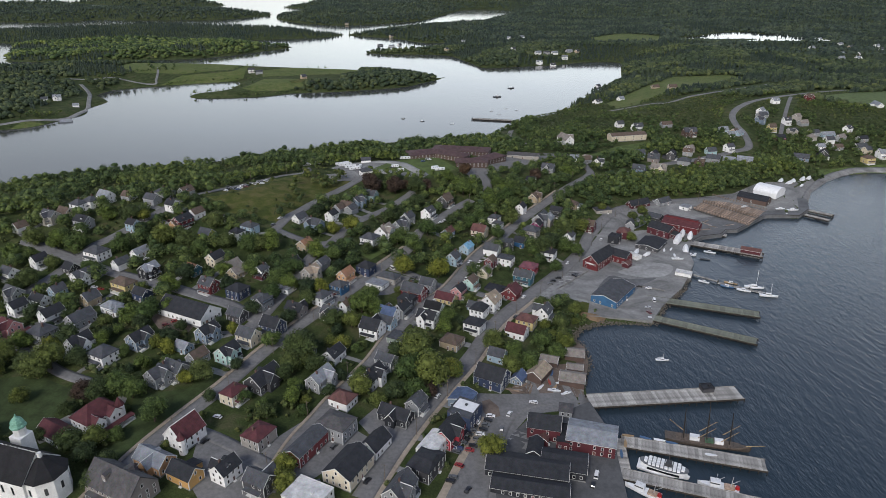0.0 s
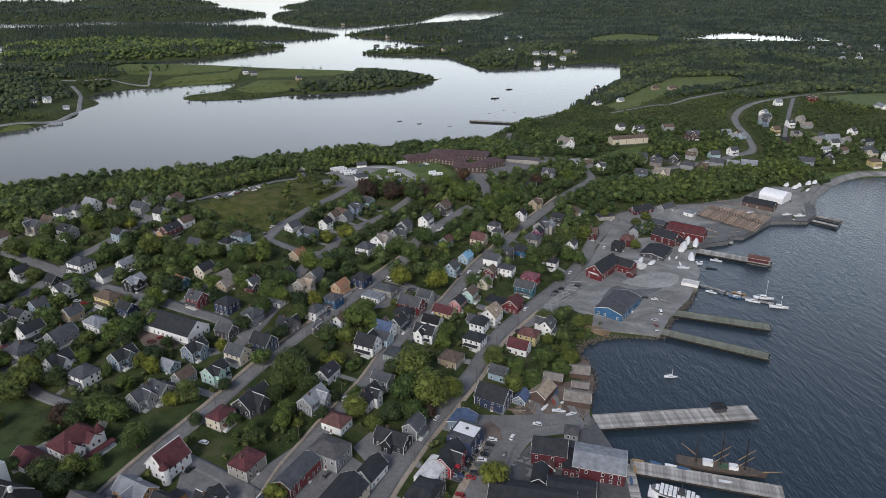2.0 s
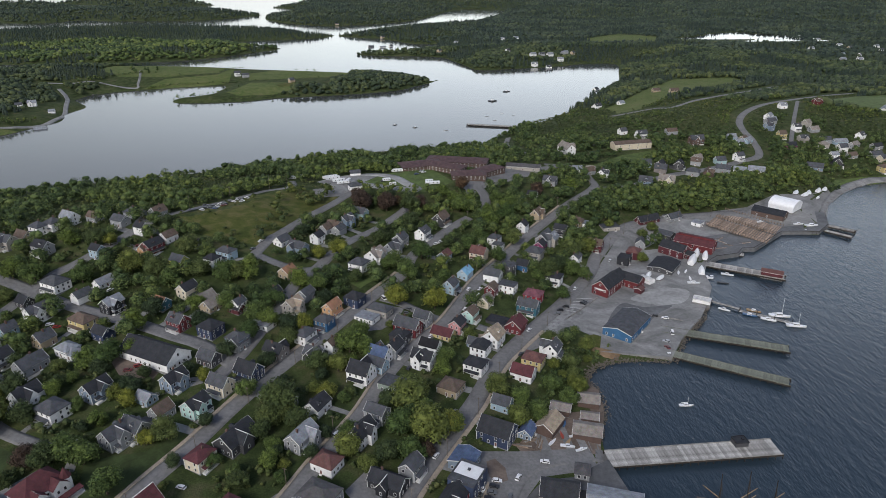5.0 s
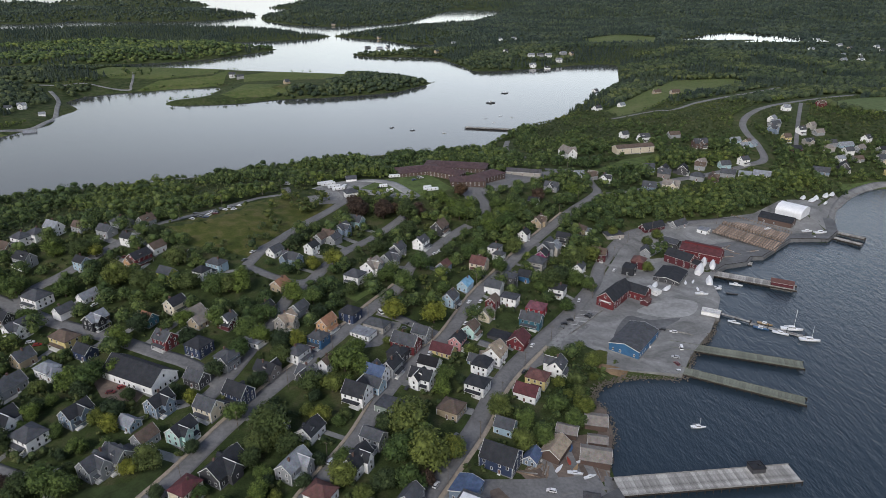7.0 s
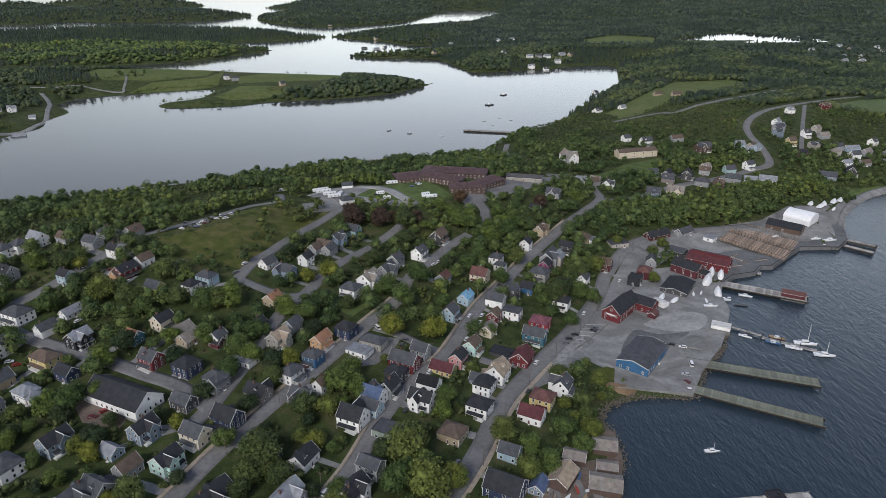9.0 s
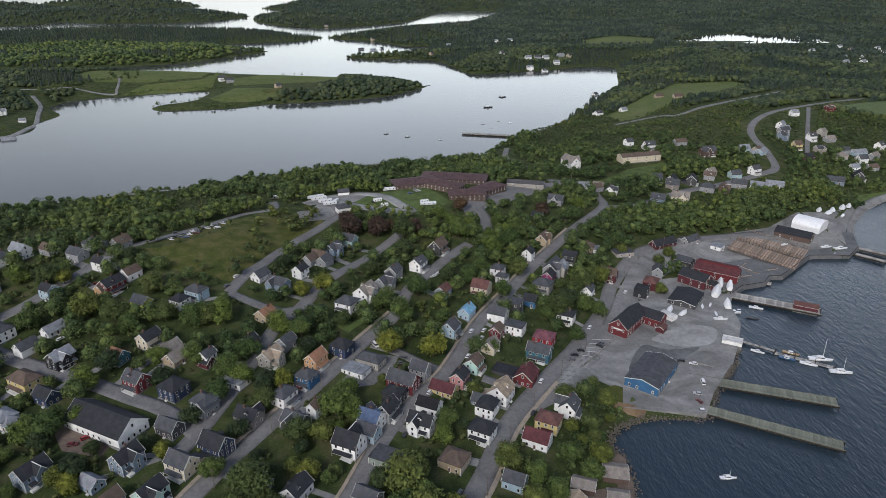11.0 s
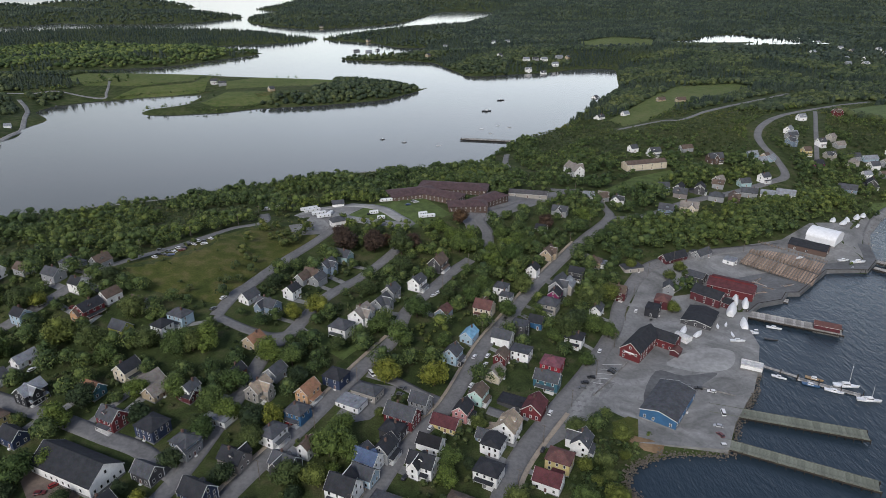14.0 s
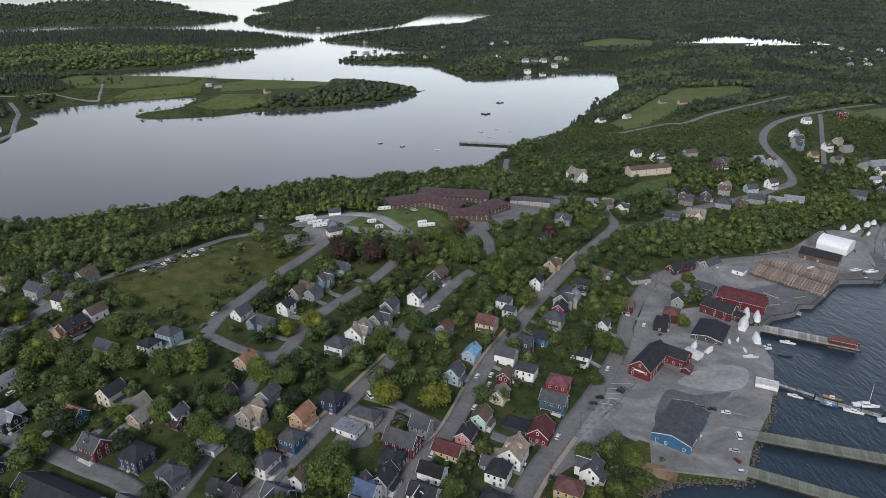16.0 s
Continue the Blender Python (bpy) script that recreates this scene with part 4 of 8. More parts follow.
    if kind == "g" and storeys >= 1.5 and L >= 9.5 and W >= 7.5 and rng.random() < 0.55:
        # a cross gable towards the street
        s, half, out = rng.choice((-1, -1, 1)), W * 0.3, W / 2 + rng.uniform(1.6, 3.2)
        u, top = rng.uniform(-0.18, 0.18) * L, rise * 0.86
        bm = bmesh.new()
        rows_ = []
        for q in (W * 0.1, out):
            rows_.append([bm.verts.new((u + a, s * q, b)) for a, b in ((-half, -2.0), (half, -2.0), (half, eave), (0, eave + top), (-half, eave))])
        for i in range(5):
            bm.faces.new((rows_[0][i], rows_[0][(i + 1) % 5], rows_[1][(i + 1) % 5], rows_[1][i]))
        bm.faces.new(rows_[0])
        bm.faces.new(rows_[1])
        bmesh.ops.recalc_face_normals(bm, faces=bm.faces)
        wing = part("cross_gable", bm, wm, root)
        bm = bmesh.new()
        for q in (-1, 1):
            k = top / half
            slab(bm, [(u + q * (half + 0.35), s * (out + 0.35), eave - 0.35 * k + 0.2), (u, s * (out + 0.35), eave + top + 0.2), (u, 0.0, eave + top + 0.2), (u + q * (half + 0.35), 0.0, eave - 0.35 * k + 0.2)], 0.25, 0, 1)
        part("gable_roof", mesh_of("gable_roof", bm, rm, TRIM), None, wing)
        for r in range(rows):
            part("window", WIN, None, wing, m=pose(u, s * out, 1.9 + r * 2.8, 0, 0, 0 if s < 0 else 180))
    elif L * W > 90 and kind == "g" and rng.random() < 0.5:
        # a lower wing at the back
        s = rng.choice((-1, 1))
        bm = bmesh.new()
        box(bm, s * L * 0.15 - 2.6, s * L * 0.15 + 2.6, W / 2 - 0.02, W / 2 + 4.5, -2, 3.0)
        wing = part("wing", bm, wm, root, "low rear wing")
        bm = bmesh.new()
        slab(bm, [(s * L * 0.15 - 2.9, W / 2, 4.2), (s * L * 0.15 + 2.9, W / 2, 4.2), (s * L * 0.15 + 2.9, W / 2 + 4.8, 3.0), (s * L * 0.15 - 2.9, W / 2 + 4.8, 3.0)], 0.16)
        part("wing_roof", bm, rm, wing)
    return root


# ---- the houses, street by street ----
house(-282.2, 381.2, 152.5, 11, 8, 2, "white", "grey", "g")
house(-271.5, 397.1, 62.5, 10, 8, 2, "white", "charcoal", "g")
house(-249.2, 393.1, 152.5, 9, 8, 1, "dark", "charcoal", "g")
house(-234.8, 380.2, 62.5, 13, 9, 2, "white", "grey", "g")
house(-238.4, 409.0, 152.5, 15, 12, 2, "white", "grey", "h")
house(-216.8, 396.9, 62.5, 11, 8, 1.5, "white", "grey", "g")
house(-193.8, 386.2, 62.5, 12, 9, 2, "black", "light", "g")
house(-203.0, 369.6, 152.5, 15, 10, 2, "yellow", "brown", "h")
house(-187.2, 358.7, 152.5, 11, 8, 1.5, "navy", "charcoal", "g")
house(-166.2, 387.9, 152.5, 11, 8, 1.5, "teal", "orange", "g")
house(-148.5, 367.6, 152.5, 11, 9, 2, "red", "grey", "g")
house(-129.0, 362.6, 152.5, 12, 11, 2, "navy", "charcoal", "h")
house(-154.1, 400.1, 62.5, 11, 9, 2, "cream", "charcoal", "g")
house(-120.1, 386.7, 62.5, 8, 7, 2, "white", "grey", "g")
house(-266.2, 358.1, 152.5, 12, 9, 2, "grey", "grey", "g")
house(-246.2, 351.3, 152.5, 12, 8, 2, "white", "charcoal", "g")
house(-241.2, 362.0, 62.5, 9, 8, 2, "paleblue", "grey", "g")
house(-255.1, 343.1, 62.5, 10, 8, 2, "white", "charcoal", "g")
house(-230.7, 335.3, 62.5, 13, 9, 2, "white", "charcoal", "g")
house(-217.4, 354.3, 62.5, 10, 9, 1.5, "tan", "grey", "g")
house(-196.2, 342.5, 152.5, 9, 8, 1, "white", "light", "h")
house(-212.2, 331.9, 62.5, 15, 10, 1.5, "grey", "grey", "g")
house(-247.0, 321.7, 152.5, 12, 9, 2, "pink", "red", "g")
house(-234.7, 313.3, 62.5, 9, 7, 1.5, "maroon", "red", "g")
house(-225.3, 316.1, 152.5, 13, 12, 2, "grey", "grey", "h")
house(-198.7, 304.8, 62.5, 13, 10, 2, "white", "charcoal", "g")
house(-181.8, 295.6, 152.5, 13, 11, 2, "white", "grey", "h")
house(-168.3, 310.2, 62.5, 13, 9, 2, "greyblue", "charcoal", "g")
house(-133.5, 318.0, 62.5, 12, 9, 2, "greyblue", "charcoal", "g")
house(-143.3, 306.5, 152.5, 9, 7, 1, "paleblue", "light", "g")
house(-117.2, 300.2, 62.5, 12, 9, 2, "mint", "charcoal", "g")
house(-110.1, 315.8, 152.5, 12, 9, 2, "cream", "grey", "g")
house(-99.0, 326.7, 152.5, 13, 10, 2, "navy", "charcoal", "g")
house(-122.5, 337.5, 152.5, 11, 8, 1.5, "dark", "grey", "g")
house(-110.6, 351.3, 62.5, 10, 8, 1.5, "grey", "grey", "g")
house(-145.4, 279.9, 62.5, 14, 9, 2, "grey", "grey", "g")
house(-138.9, 283.9, 152.5, 12, 9, 2, "grey", "grey", "g")
house(-132.1, 296.4, 62.5, 10, 8, 1.5, "grey", "brown", "g")
house(-93.4, 281.1, 62.5, 18, 12, 1.6, "dark", "charcoal", "g")
house(-104.9, 267.8, 62.5, 11, 9, 2, "cream", "red", "h", pitch=0.26)
house(-85.3, 239.6, 62.5, 13, 11, 2, "greytan", "red", "h", pitch=0.26)
house(-110.2, 215.3, 152.5, 14, 9, 1.5, "orange", "charcoal", "g")
house(-93.5, 217.3, 62.5, 11, 9, 2, "white", "charcoal", "g")
house(-77.7, 211.7, 152.5, 12, 9, 2, "dark", "grey", "g")
house(-125.9, 222.7, 152.5, 17, 10, 1.5, "peach", "light", "g")
house(-83.5, 403.7, 62.5, 10, 8, 1.5, "grey", "grey", "g")
house(-65.4, 389.5, 62.5, 11, 8, 2, "peach", "orange", "g")
house(-53.2, 401.6, 152.5, 11, 10, 2, "navy", "charcoal", "h")
house(-67.8, 374.7, 152.5, 10, 9, 2, "blue", "grey", "h")
house(-76.3, 360.5, 62.5, 11, 9, 2, "white", "grey", "h")
house(-60.3, 353.2, 62.5, 8, 6, 2, "white", "brown", "g")
house(-44.3, 385.9, 152.5, 14, 9, 1, "white", "light", "f")
house(-19.7, 377.3, 152.5, 16, 10, 2, "red", "grey", "g")
house(-11.1, 387.6, 152.5, 10, 8, 2, "grey", "grey", "g")
house(-23.9, 366.8, 152.5, 10, 9, 2, "dark", "charcoal", "h")
house(0.9, 376.4, 152.5, 14, 9, 1, "yellow", "red", "g")
house(9.5, 384.0, 62.5, 10, 8, 2, "pink", "charcoal", "g")
house(-6.6, 361.4, 152.5, 12, 8, 1.5, "white", "black", "g")
house(17.9, 396.8, 62.5, 10, 8, 2, "mint", "brown", "g")
house(30.3, 374.7, 62.5, 13, 11, 2, "white", "tan", "g")
house(37.4, 394.7, 152.5, 20, 9, 1, "dark", "charcoal", "f")
house(45.6, 391.2, 62.5, 13, 11, 1.5, "red", "red", "g")
house(22.0, 362.8, 152.5, 10, 10, 2, "white", "charcoal", "m")
house(18.3, 345.7, 152.5, 12, 10, 2, "white", "charcoal", "h")
house(4.3, 326.4, 152.5, 12, 11, 1.5, "tan", "brown", "h")
house(-34.0, 348.0, 152.5, 12, 9, 2, "white", "slateblue", "g")
house(-26.5, 355.1, 62.5, 11, 8, 2, "grey", "charcoal", "g")
house(-42.3, 331.6, 152.5, 13, 11, 2, "white", "charcoal", "g")
house(-34.8, 340.5, 152.5, 11, 8, 1.5, "paleblue", "grey", "g")
house(-10.2, 347.7, 152.5, 13, 9, 2, "white", "charcoal", "g")
house(-25.8, 325.4, 152.5, 13, 10, 1.5, "greygreen", "grey", "f")
house(51.3, 355.0, 152.5, 12, 10, 2, "yellow", "redbrown", "h")
house(63.9, 366.4, 62.5, 11, 9, 2, "white", "grey", "g")
house(44.0, 342.8, 152.5, 13, 9, 1.5, "white", "red", "g")
house(29.9, 315.4, 152.5, 10, 8, 1.5, "paleblue", "grey", "g")
house(25.4, 292.9, 152.5, 17, 13, 2, "navy", "charcoal", "g", plain=True)
house(40.1, 296.0, 62.5, 9, 7, 1, "greyblue", "slateblue", "g")
house(-60.9, 305.2, 62.5, 12, 9, 1.5, "white", "charcoal", "g")
house(-64.5, 282.9, 62.5, 15, 9, 2, "grey", "light", "g")
house(-38.0, 286.9, 62.5, 15, 9, 2, "white", "charcoal", "g")
house(-31.8, 301.8, 152.5, 11, 8, 2, "grey", "grey", "g")
house(-51.0, 269.0, 152.5, 12, 10, 1.5, "white", "redbrown", "h")
house(-50.9, 247.9, 152.5, 16, 12.5, 2.5, "grey", "slategrey", "h", pitch=0.22, plain=True)
house(-62.6, 234.6, 62.5, 22, 9.5, 2, "brick", "grey", "g", pitch=0.26, plain=True, label="long brick-red clapboard building with a grey gabled roof")
house(-42.0, 222.3, 62.5, 20, 15, 2, "cream", "charcoal", "g", pitch=0.3, plain=True)
house(-32.0, 238.1, 62.5, 14, 10, 1.5, "white", "charcoal", "g", plain=True)
house(-23.8, 259.2, 152.5, 17, 9, 1.5, "black", "charcoal", "g")
house(-14.2, 267.4, 62.5, 10, 8, 2, "grey", "grey", "g")
house(2.2, 247.2, 62.5, 17, 10, 2, "scarlet", "charcoal", "g")
house(-5.6, 237.5, 62.5, 16, 10, 2, "white", "pale", "v")
house(-8.4, 226.0, 62.5, 16, 12, 2, "dark", "charcoal", "m")
house(-18.9, 209.5, 62.5, 15, 10, 2, "grey", "grey", "g")
house(-56.3, 204.7, 152.5, 18, 14, 2, "white", "pale", "f")
house(-133.2, 207.1, 152.5, 28, 16, 2, "stone", "slategrey", "g")
house(-75.7, 499.8, 62.5, 10, 8, 1.5, "grey", "grey", "g")
house(43.4, 491.5, 152.5, 8, 7, 2, "white", "grey", "h")
house(3.1, 468.0, 62.5, 10, 8, 1.5, "greyblue", "redbrown", "g")
house(59.5, 469.3, 152.5, 9, 8, 1.5, "blue", "charcoal", "g")
house(76.6, 500.8, 62.5, 10, 8, 2, "plum", "charcoal", "g")
house(28.7, 415.6, 62.5, 10, 8, 1.5, "cream", "greytan", "g")
house(-37.3, 394.1, 152.5, 15, 9, 1.4, "greytan", "grey", "h")
house(102.0, 491.3, 62.5, 11, 8, 1.5, "white", "grey", "g")
house(-88.5, 389.0, 62.5, 12, 8.5, 2, "greytan", "tan", "g")
house(-102.3, 401.3, 62.5, 9, 7, 1.5, "red", "charcoal", "g")
house(-121.0, 385.3, 152.5, 9, 7, 1, "maroon", "charcoal", "g")
house(-142.1, 393.4, 62.5, 13, 9, 1, "greytan", "greytan", "g")
house(-102.1, 371.8, 152.5, 13, 9, 1, "white", "light", "f")
house(-111.7, 353.1, 152.5, 11, 9, 2, "greyblue", "grey", "h")
house(-111.4, 470.0, 62.5, 11, 8, 1.2, "white", "grey", "g")
house(-195.6, 443.9, 62.5, 9, 7, 1.5, "peach", "brown", "g")
house(-85.4, 499.5, 62.5, 9, 8, 1.3, "grey", "brown", "g")
house(87.5, 513.6, 62.5, 11, 9, 2, "greytan", "light", "g")
house(120.0, 550.1, 62.5, 9, 7, 1, "white", "light", "f")
house(-68.2, 344.7, 152.5, 12, 9, 1.5, "dark", "grey", "g")
house(-89.6, 345.9, 152.5, 12, 9, 1.5, "stone", "charcoal", "g")
house(-76.4, 307.9, 152.5, 9, 7, 1.3, "dark", "grey", "g")
house(19.9, 369.2, 152.5, 10, 7, 1, "greyblue", "grey", "g")
house(-199.5, 344.5, 152.5, 11, 9, 1.5, "white", "light", "h")
house(-136.1, 387.8, 62.5, 12, 9, 1, "tan", "greytan", "g")
house(-36.2, 351.9, 62.5, 9, 7, 1.5, "greyblue", "grey", "g")
house(-293.4, 454.8, 152.5, 14, 9, 2, "greytan", "grey", "g")
house(-281.0, 472.9, 152.5, 11, 10, 2, "white", "grey", "h")
house(-273.5, 478.3, 152.5, 10, 10, 2, "white", "grey", "h")
house(-266.4, 487.0, 152.5, 13, 9, 2, "white", "light", "g")
house(-265.3, 447.1, 152.5, 14, 9, 2, "grey", "charcoal", "g")
house(-288.0, 465.1, 152.5, 12, 8, 1, "tan", "brown", "g")
house(-249.9, 490.0, 152.5, 11, 8, 1.5, "grey", "brown", "g")
house(-226.9, 480.0, 152.5, 12, 9, 1.5, "grey", "grey", "g")
house(-223.8, 496.5, 152.5, 15, 10, 1.5, "grey", "grey", "h")
house(-206.3, 495.9, 62.5, 11, 9, 1.5, "grey", "brown", "g")
house(-206.8, 467.3, 152.5, 9, 8, 2, "white", "charcoal", "g")
house(-226.7, 442.4, 152.5, 9, 8, 2, "paleblue", "charcoal", "g")
house(-192.2, 446.8, 62.5, 14, 9, 2, "red", "charcoal", "g")
house(-185.8, 459.0, 62.5, 11, 8, 1.5, "white", "brown", "g")
house(-171.0, 434.5, 152.5, 11, 8, 1, "lime", "grey", "g")
house(-168.1, 455.3, 152.5, 12, 8, 1, "grey", "brown", "g")
house(-142.4, 443.7, 152.5, 12, 9, 2, "paleblue", "grey", "h")
house(-148.8, 433.9, 152.5, 9, 9, 2, "white", "charcoal", "h")
house(-308.0, 439.9, 62.5, 9, 8, 1.5, "white", "brown", "g")
house(-210.5, 412.4, 62.5, 12, 7, 1, "white", "light", "g")
house(-88.3, 479.5, 62.5, 9, 8, 2, "white", "charcoal", "g")
house(-99.0, 462.3, 152.5, 14, 9, 1.5, "greyblue", "grey", "g")
house(-79.9, 505.2, 152.5, 11, 8, 1.5, "dark", "brown", "g")
house(-72.2, 518.1, 62.5, 12, 9, 2, "greyblue", "grey", "g")
house(-63.6, 535.8, 152.5, 12, 9, 1.5, "paleaqua", "grey", "g")
house(-99.4, 427.7, 62.5, 10, 9, 1.5, "tan", "orange", "g")
house(-54.8, 444.4, 152.5, 12, 11, 2, "white", "grey", "h")
house(-45.0, 457.8, 62.5, 14, 11, 2, "white", "greytan", "g")
house(-34.4, 473.1, 62.5, 13, 9, 1.5, "grey", "grey", "g")
house(-28.8, 484.6, 62.5, 10, 9, 2, "grey", "grey", "g")
house(-12.8, 496.7, 62.5, 11, 9, 2, "white", "grey", "g")
house(1.1, 523.9, 62.5, 13, 10, 2, "dark", "brown", "g")
house(6.4, 427.8, 62.5, 10, 9, 2, "paleblue", "grey", "g")
house(16.9, 448.0, 62.5, 11, 8, 1.5, "paleblue", "skyblue", "g")
house(28.0, 476.0, 152.5, 12, 10, 2, "cream", "redbrown", "g")
house(41.4, 501.3, 152.5, 9, 9, 2, "white", "grey", "h")
house(66.2, 527.6, 62.5, 9, 8, 2, "white", "charcoal", "g")
house(81.1, 552.9, 62.5, 13, 9, 1.5, "tan", "brown", "g")
house(36.0, 447.6, 152.5, 12, 9, 2, "white", "grey", "g")
house(47.5, 457.7, 152.5, 10, 9, 3, "dark", "grey", "f")
house(81.5, 513.3, 62.5, 18, 10, 2, "grey", "grey", "g")
house(97.6, 530.8, 152.5, 11, 8, 2, "dark", "charcoal", "g")
house(114.3, 549.9, 152.5, 11, 9, 1.5, "tan", "brown", "h")
house(70.4, 489.0, 152.5, 13, 11, 2, "greytan", "grey", "h")
house(79.9, 455.2, 152.5, 11, 10, 2, "white", "charcoal", "h")
house(61.3, 427.4, 152.5, 12, 11, 2, "scarlet", "pinkroof", "h")
house(56.0, 412.9, 152.5, 14, 9, 2, "teal", "grey", "g")
house(33.5, 429.7, 62.5, 9, 7, 2, "red", "brown", "g")
house(45.2, 436.1, 152.5, 12, 9, 2, "white", "grey", "f")
house(122.2, 514.0, 152.5, 12, 9, 2, "maroon", "brown", "g")
house(103.3, 623.1, 152.5, 13, 9, 1.5, "grey", "grey", "g")
house(82.5, 590.5, 152.5, 9, 7, 1, "white", "charcoal", "g")
house(141, 742, 105, 22, 11, 2, "white", "greytan", "g")
house(274, 713, 152.5, 10, 8, 1.5, "grey", "brown", "g")
house(152, 671, 152.5, 9, 7, 1.5, "greytan", "greytan", "g")
house(161, 661.5, 62.5, 10, 8, 1.5, "white", "grey", "g")
house(240.4, 800.4, 15, 12, 9, 2, "white", "grey", "g")
house(200.2, 646.0, 152.5, 12, 9, 2, "greyblue", "grey", "g")
house(223.6, 653.9, 152.5, 15, 10, 2, "cream", "greytan", "g")
house(228.4, 688.3, 152.5, 12, 9, 1.5, "stone", "grey", "g")
house(251.1, 699.7, 62.5, 12, 9, 2, "dark", "charcoal", "g")
house(260.1, 683.0, 152.5, 13, 10, 1.5, "grey", "grey", "h")
house(275.3, 682.6, 62.5, 11, 8, 1.5, "brownred", "brown", "g")
house(295.0, 692.8, 152.5, 14, 9, 1.5, "grey", "grey", "g")
house(326.3, 728.7, 20, 10, 8, 2, "white", "grey", "g")
house(312.4, 692.4, 152.5, 12, 8, 1, "white", "light", "g")
house(330.1, 693.2, 152.5, 16, 9, 1, "white", "light", "g")
house(425.7, 866.9, 10, 12, 8, 1, "white", "light", "g")
house(407.8, 835.1, 20, 10, 8, 2, "greyblue", "grey", "g")
house(410.4, 806.7, 10, 9, 8, 2, "yellow", "brown", "g")
house(407.8, 778.8, 10, 13, 8, 1, "plum", "charcoal", "g")
house(441.1, 833.1, 10, 9, 8, 2, "white", "grey", "g")
house(433.7, 800.4, 10, 11, 8, 1.5, "greytan", "grey", "g")
house(406.3, 719.5, 152.5, 16, 10, 1, "greyblue", "grey", "g")
house(448.1, 782.8, 10, 11, 9, 1.5, "greytan", "greytan", "h")
house(474.2, 794.2, 10, 17, 8, 1, "paleblue", "light", "g")
house(506.6, 807.8, 30, 10, 8, 1.5, "white", "grey", "g")
house(443.0, 749.3, 10, 9, 7, 2, "white", "light", "g")
house(436.9, 729.9, 62.5, 13, 9, 2, "dark", "charcoal", "g")
house(466.9, 756.0, 10, 11, 8, 1, "grey", "brown", "g")
house(482.0, 718.4, 10, 11, 10, 2, "yellow", "brown", "h")
house(494.3, 756.0, 10, 14, 8, 1, "grey", "grey", "g")
house(504.1, 729.6, 10, 11, 9, 2, "white", "light", "g")
house(360.9, 786.8, 40, 12, 8, 1, "paleblue", "light", "g")
house(473.5, 935.4, 10, 10, 8, 1.5, "white", "light", "g")
house(358.6, 793.2, 40, 9, 8, 1, "tan", "brown", "g")
house(298.8, 781.9, 10, 16, 9, 2, "brownred", "grey", "g")
house(534.5, 959.9, 20, 12, 9, 2, "red", "brown", "g")
house(613.2, 923.9, 80, 22, 8, 1, "white", "light", "g")
house(179.1, 567.4, 26, 23, 8.5, 1, "maroon", "charcoal", "g")
house(204.3, 575.2, 30, 16, 8, 1, "grey", "grey", "g")
house(142.1, 550.0, 12, 16, 10, 1, "greytan", "grey", "f")
house(140.4, 495.6, 60, 10, 9, 2, "black", "charcoal", "f")
house(150.6, 506.6, 60, 11, 10, 2, "maroon", "redbrown", "h")
house(161.8, 526.4, 70, 10, 8, 1.5, "grey", "grey", "g")
house(345.8, 797.7, 10, 12, 8, 1, "paleblue", "light", "g", plain=True)
house(348.3, 780.6, 9, 9, 8, 1, "white", "light", "g", plain=True)
house(429.1, 881.6, 45, 12, 8, 1.5, "white", "light", "g", plain=True)
house(420.5, 858.3, 20, 14, 8, 1.5, "grey", "grey", "g", plain=True)
house(462.0, 849.0, 30, 9, 8, 1.8, "greytan", "greytan", "g", plain=True)
house(461.4, 830.4, 15, 12, 8, 1.2, "grey", "greytan", "g", plain=True)
house(457.9, 796.7, 10, 13, 8, 1.5, "grey", "grey", "g", plain=True)
house(465.3, 773.0, 15, 11, 8, 1.8, "white", "grey", "g", plain=True)
house(280.5, 815.7, 15, 14, 8, 1.3, "grey", "brown", "g", plain=True)
house(278.6, 722.8, 30, 10, 8, 1.5, "greytan", "greytan", "g", plain=True)
house(301.5, 717.9, 10, 11, 8, 1.4, "paleaqua", "grey", "g", plain=True)
house(231.8, 701.4, 55, 12, 8, 1.6, "grey", "charcoal", "g", plain=True)
house(217.1, 703.0, 0, 10, 8, 1.5, "paleblue", "grey", "g", plain=True)
house(484.2, 782.6, 35, 15, 8, 1.3, "grey", "greytan", "g", plain=True)
house(507.5, 776.9, 15, 12, 8, 1.2, "grey", "charcoal", "g", plain=True)
house(494.3, 743.0, 25, 10, 8, 1.6, "cream", "grey", "g", plain=True)
house(138.2, 669.7, 0, 9, 8, 1, "white", "light", "g", plain=True)
house(149.1, 667.0, 20, 11, 8, 1.2, "grey", "brown", "g", plain=True)
house(222.1, 816.3, 20, 9, 8, 1.4, "white", "grey", "g", plain=True)
house(285.6, 1058.4, 30, 10, 8, 1, "white", "light", "g")
house(248.9, 1056.2, 30, 12, 8, 1.5, "white", "grey", "g")
house(226.3, 1584.9, 10, 14, 9, 2, "white", "light", "g")
house(256.9, 1568.1, 10, 12, 9, 2, "white", "grey", "g")
house(294.8, 1636.0, 10, 14, 9, 2, "white", "light", "g")
house(363.7, 1135.2, 10, 12, 9, 1, "tan", "brown", "g")
house(383.2, 1106.4, 10, 14, 9, 1, "tan", "brown", "g")
house(-647.4, 1099.6, 20, 12, 9, 2, "white", "light", "g")
house(-660.8, 1086.0, 20, 10, 8, 1, "white", "grey", "g")
house(-574.3, 985.0, 20, 16, 9, 1, "white", "light", "g")
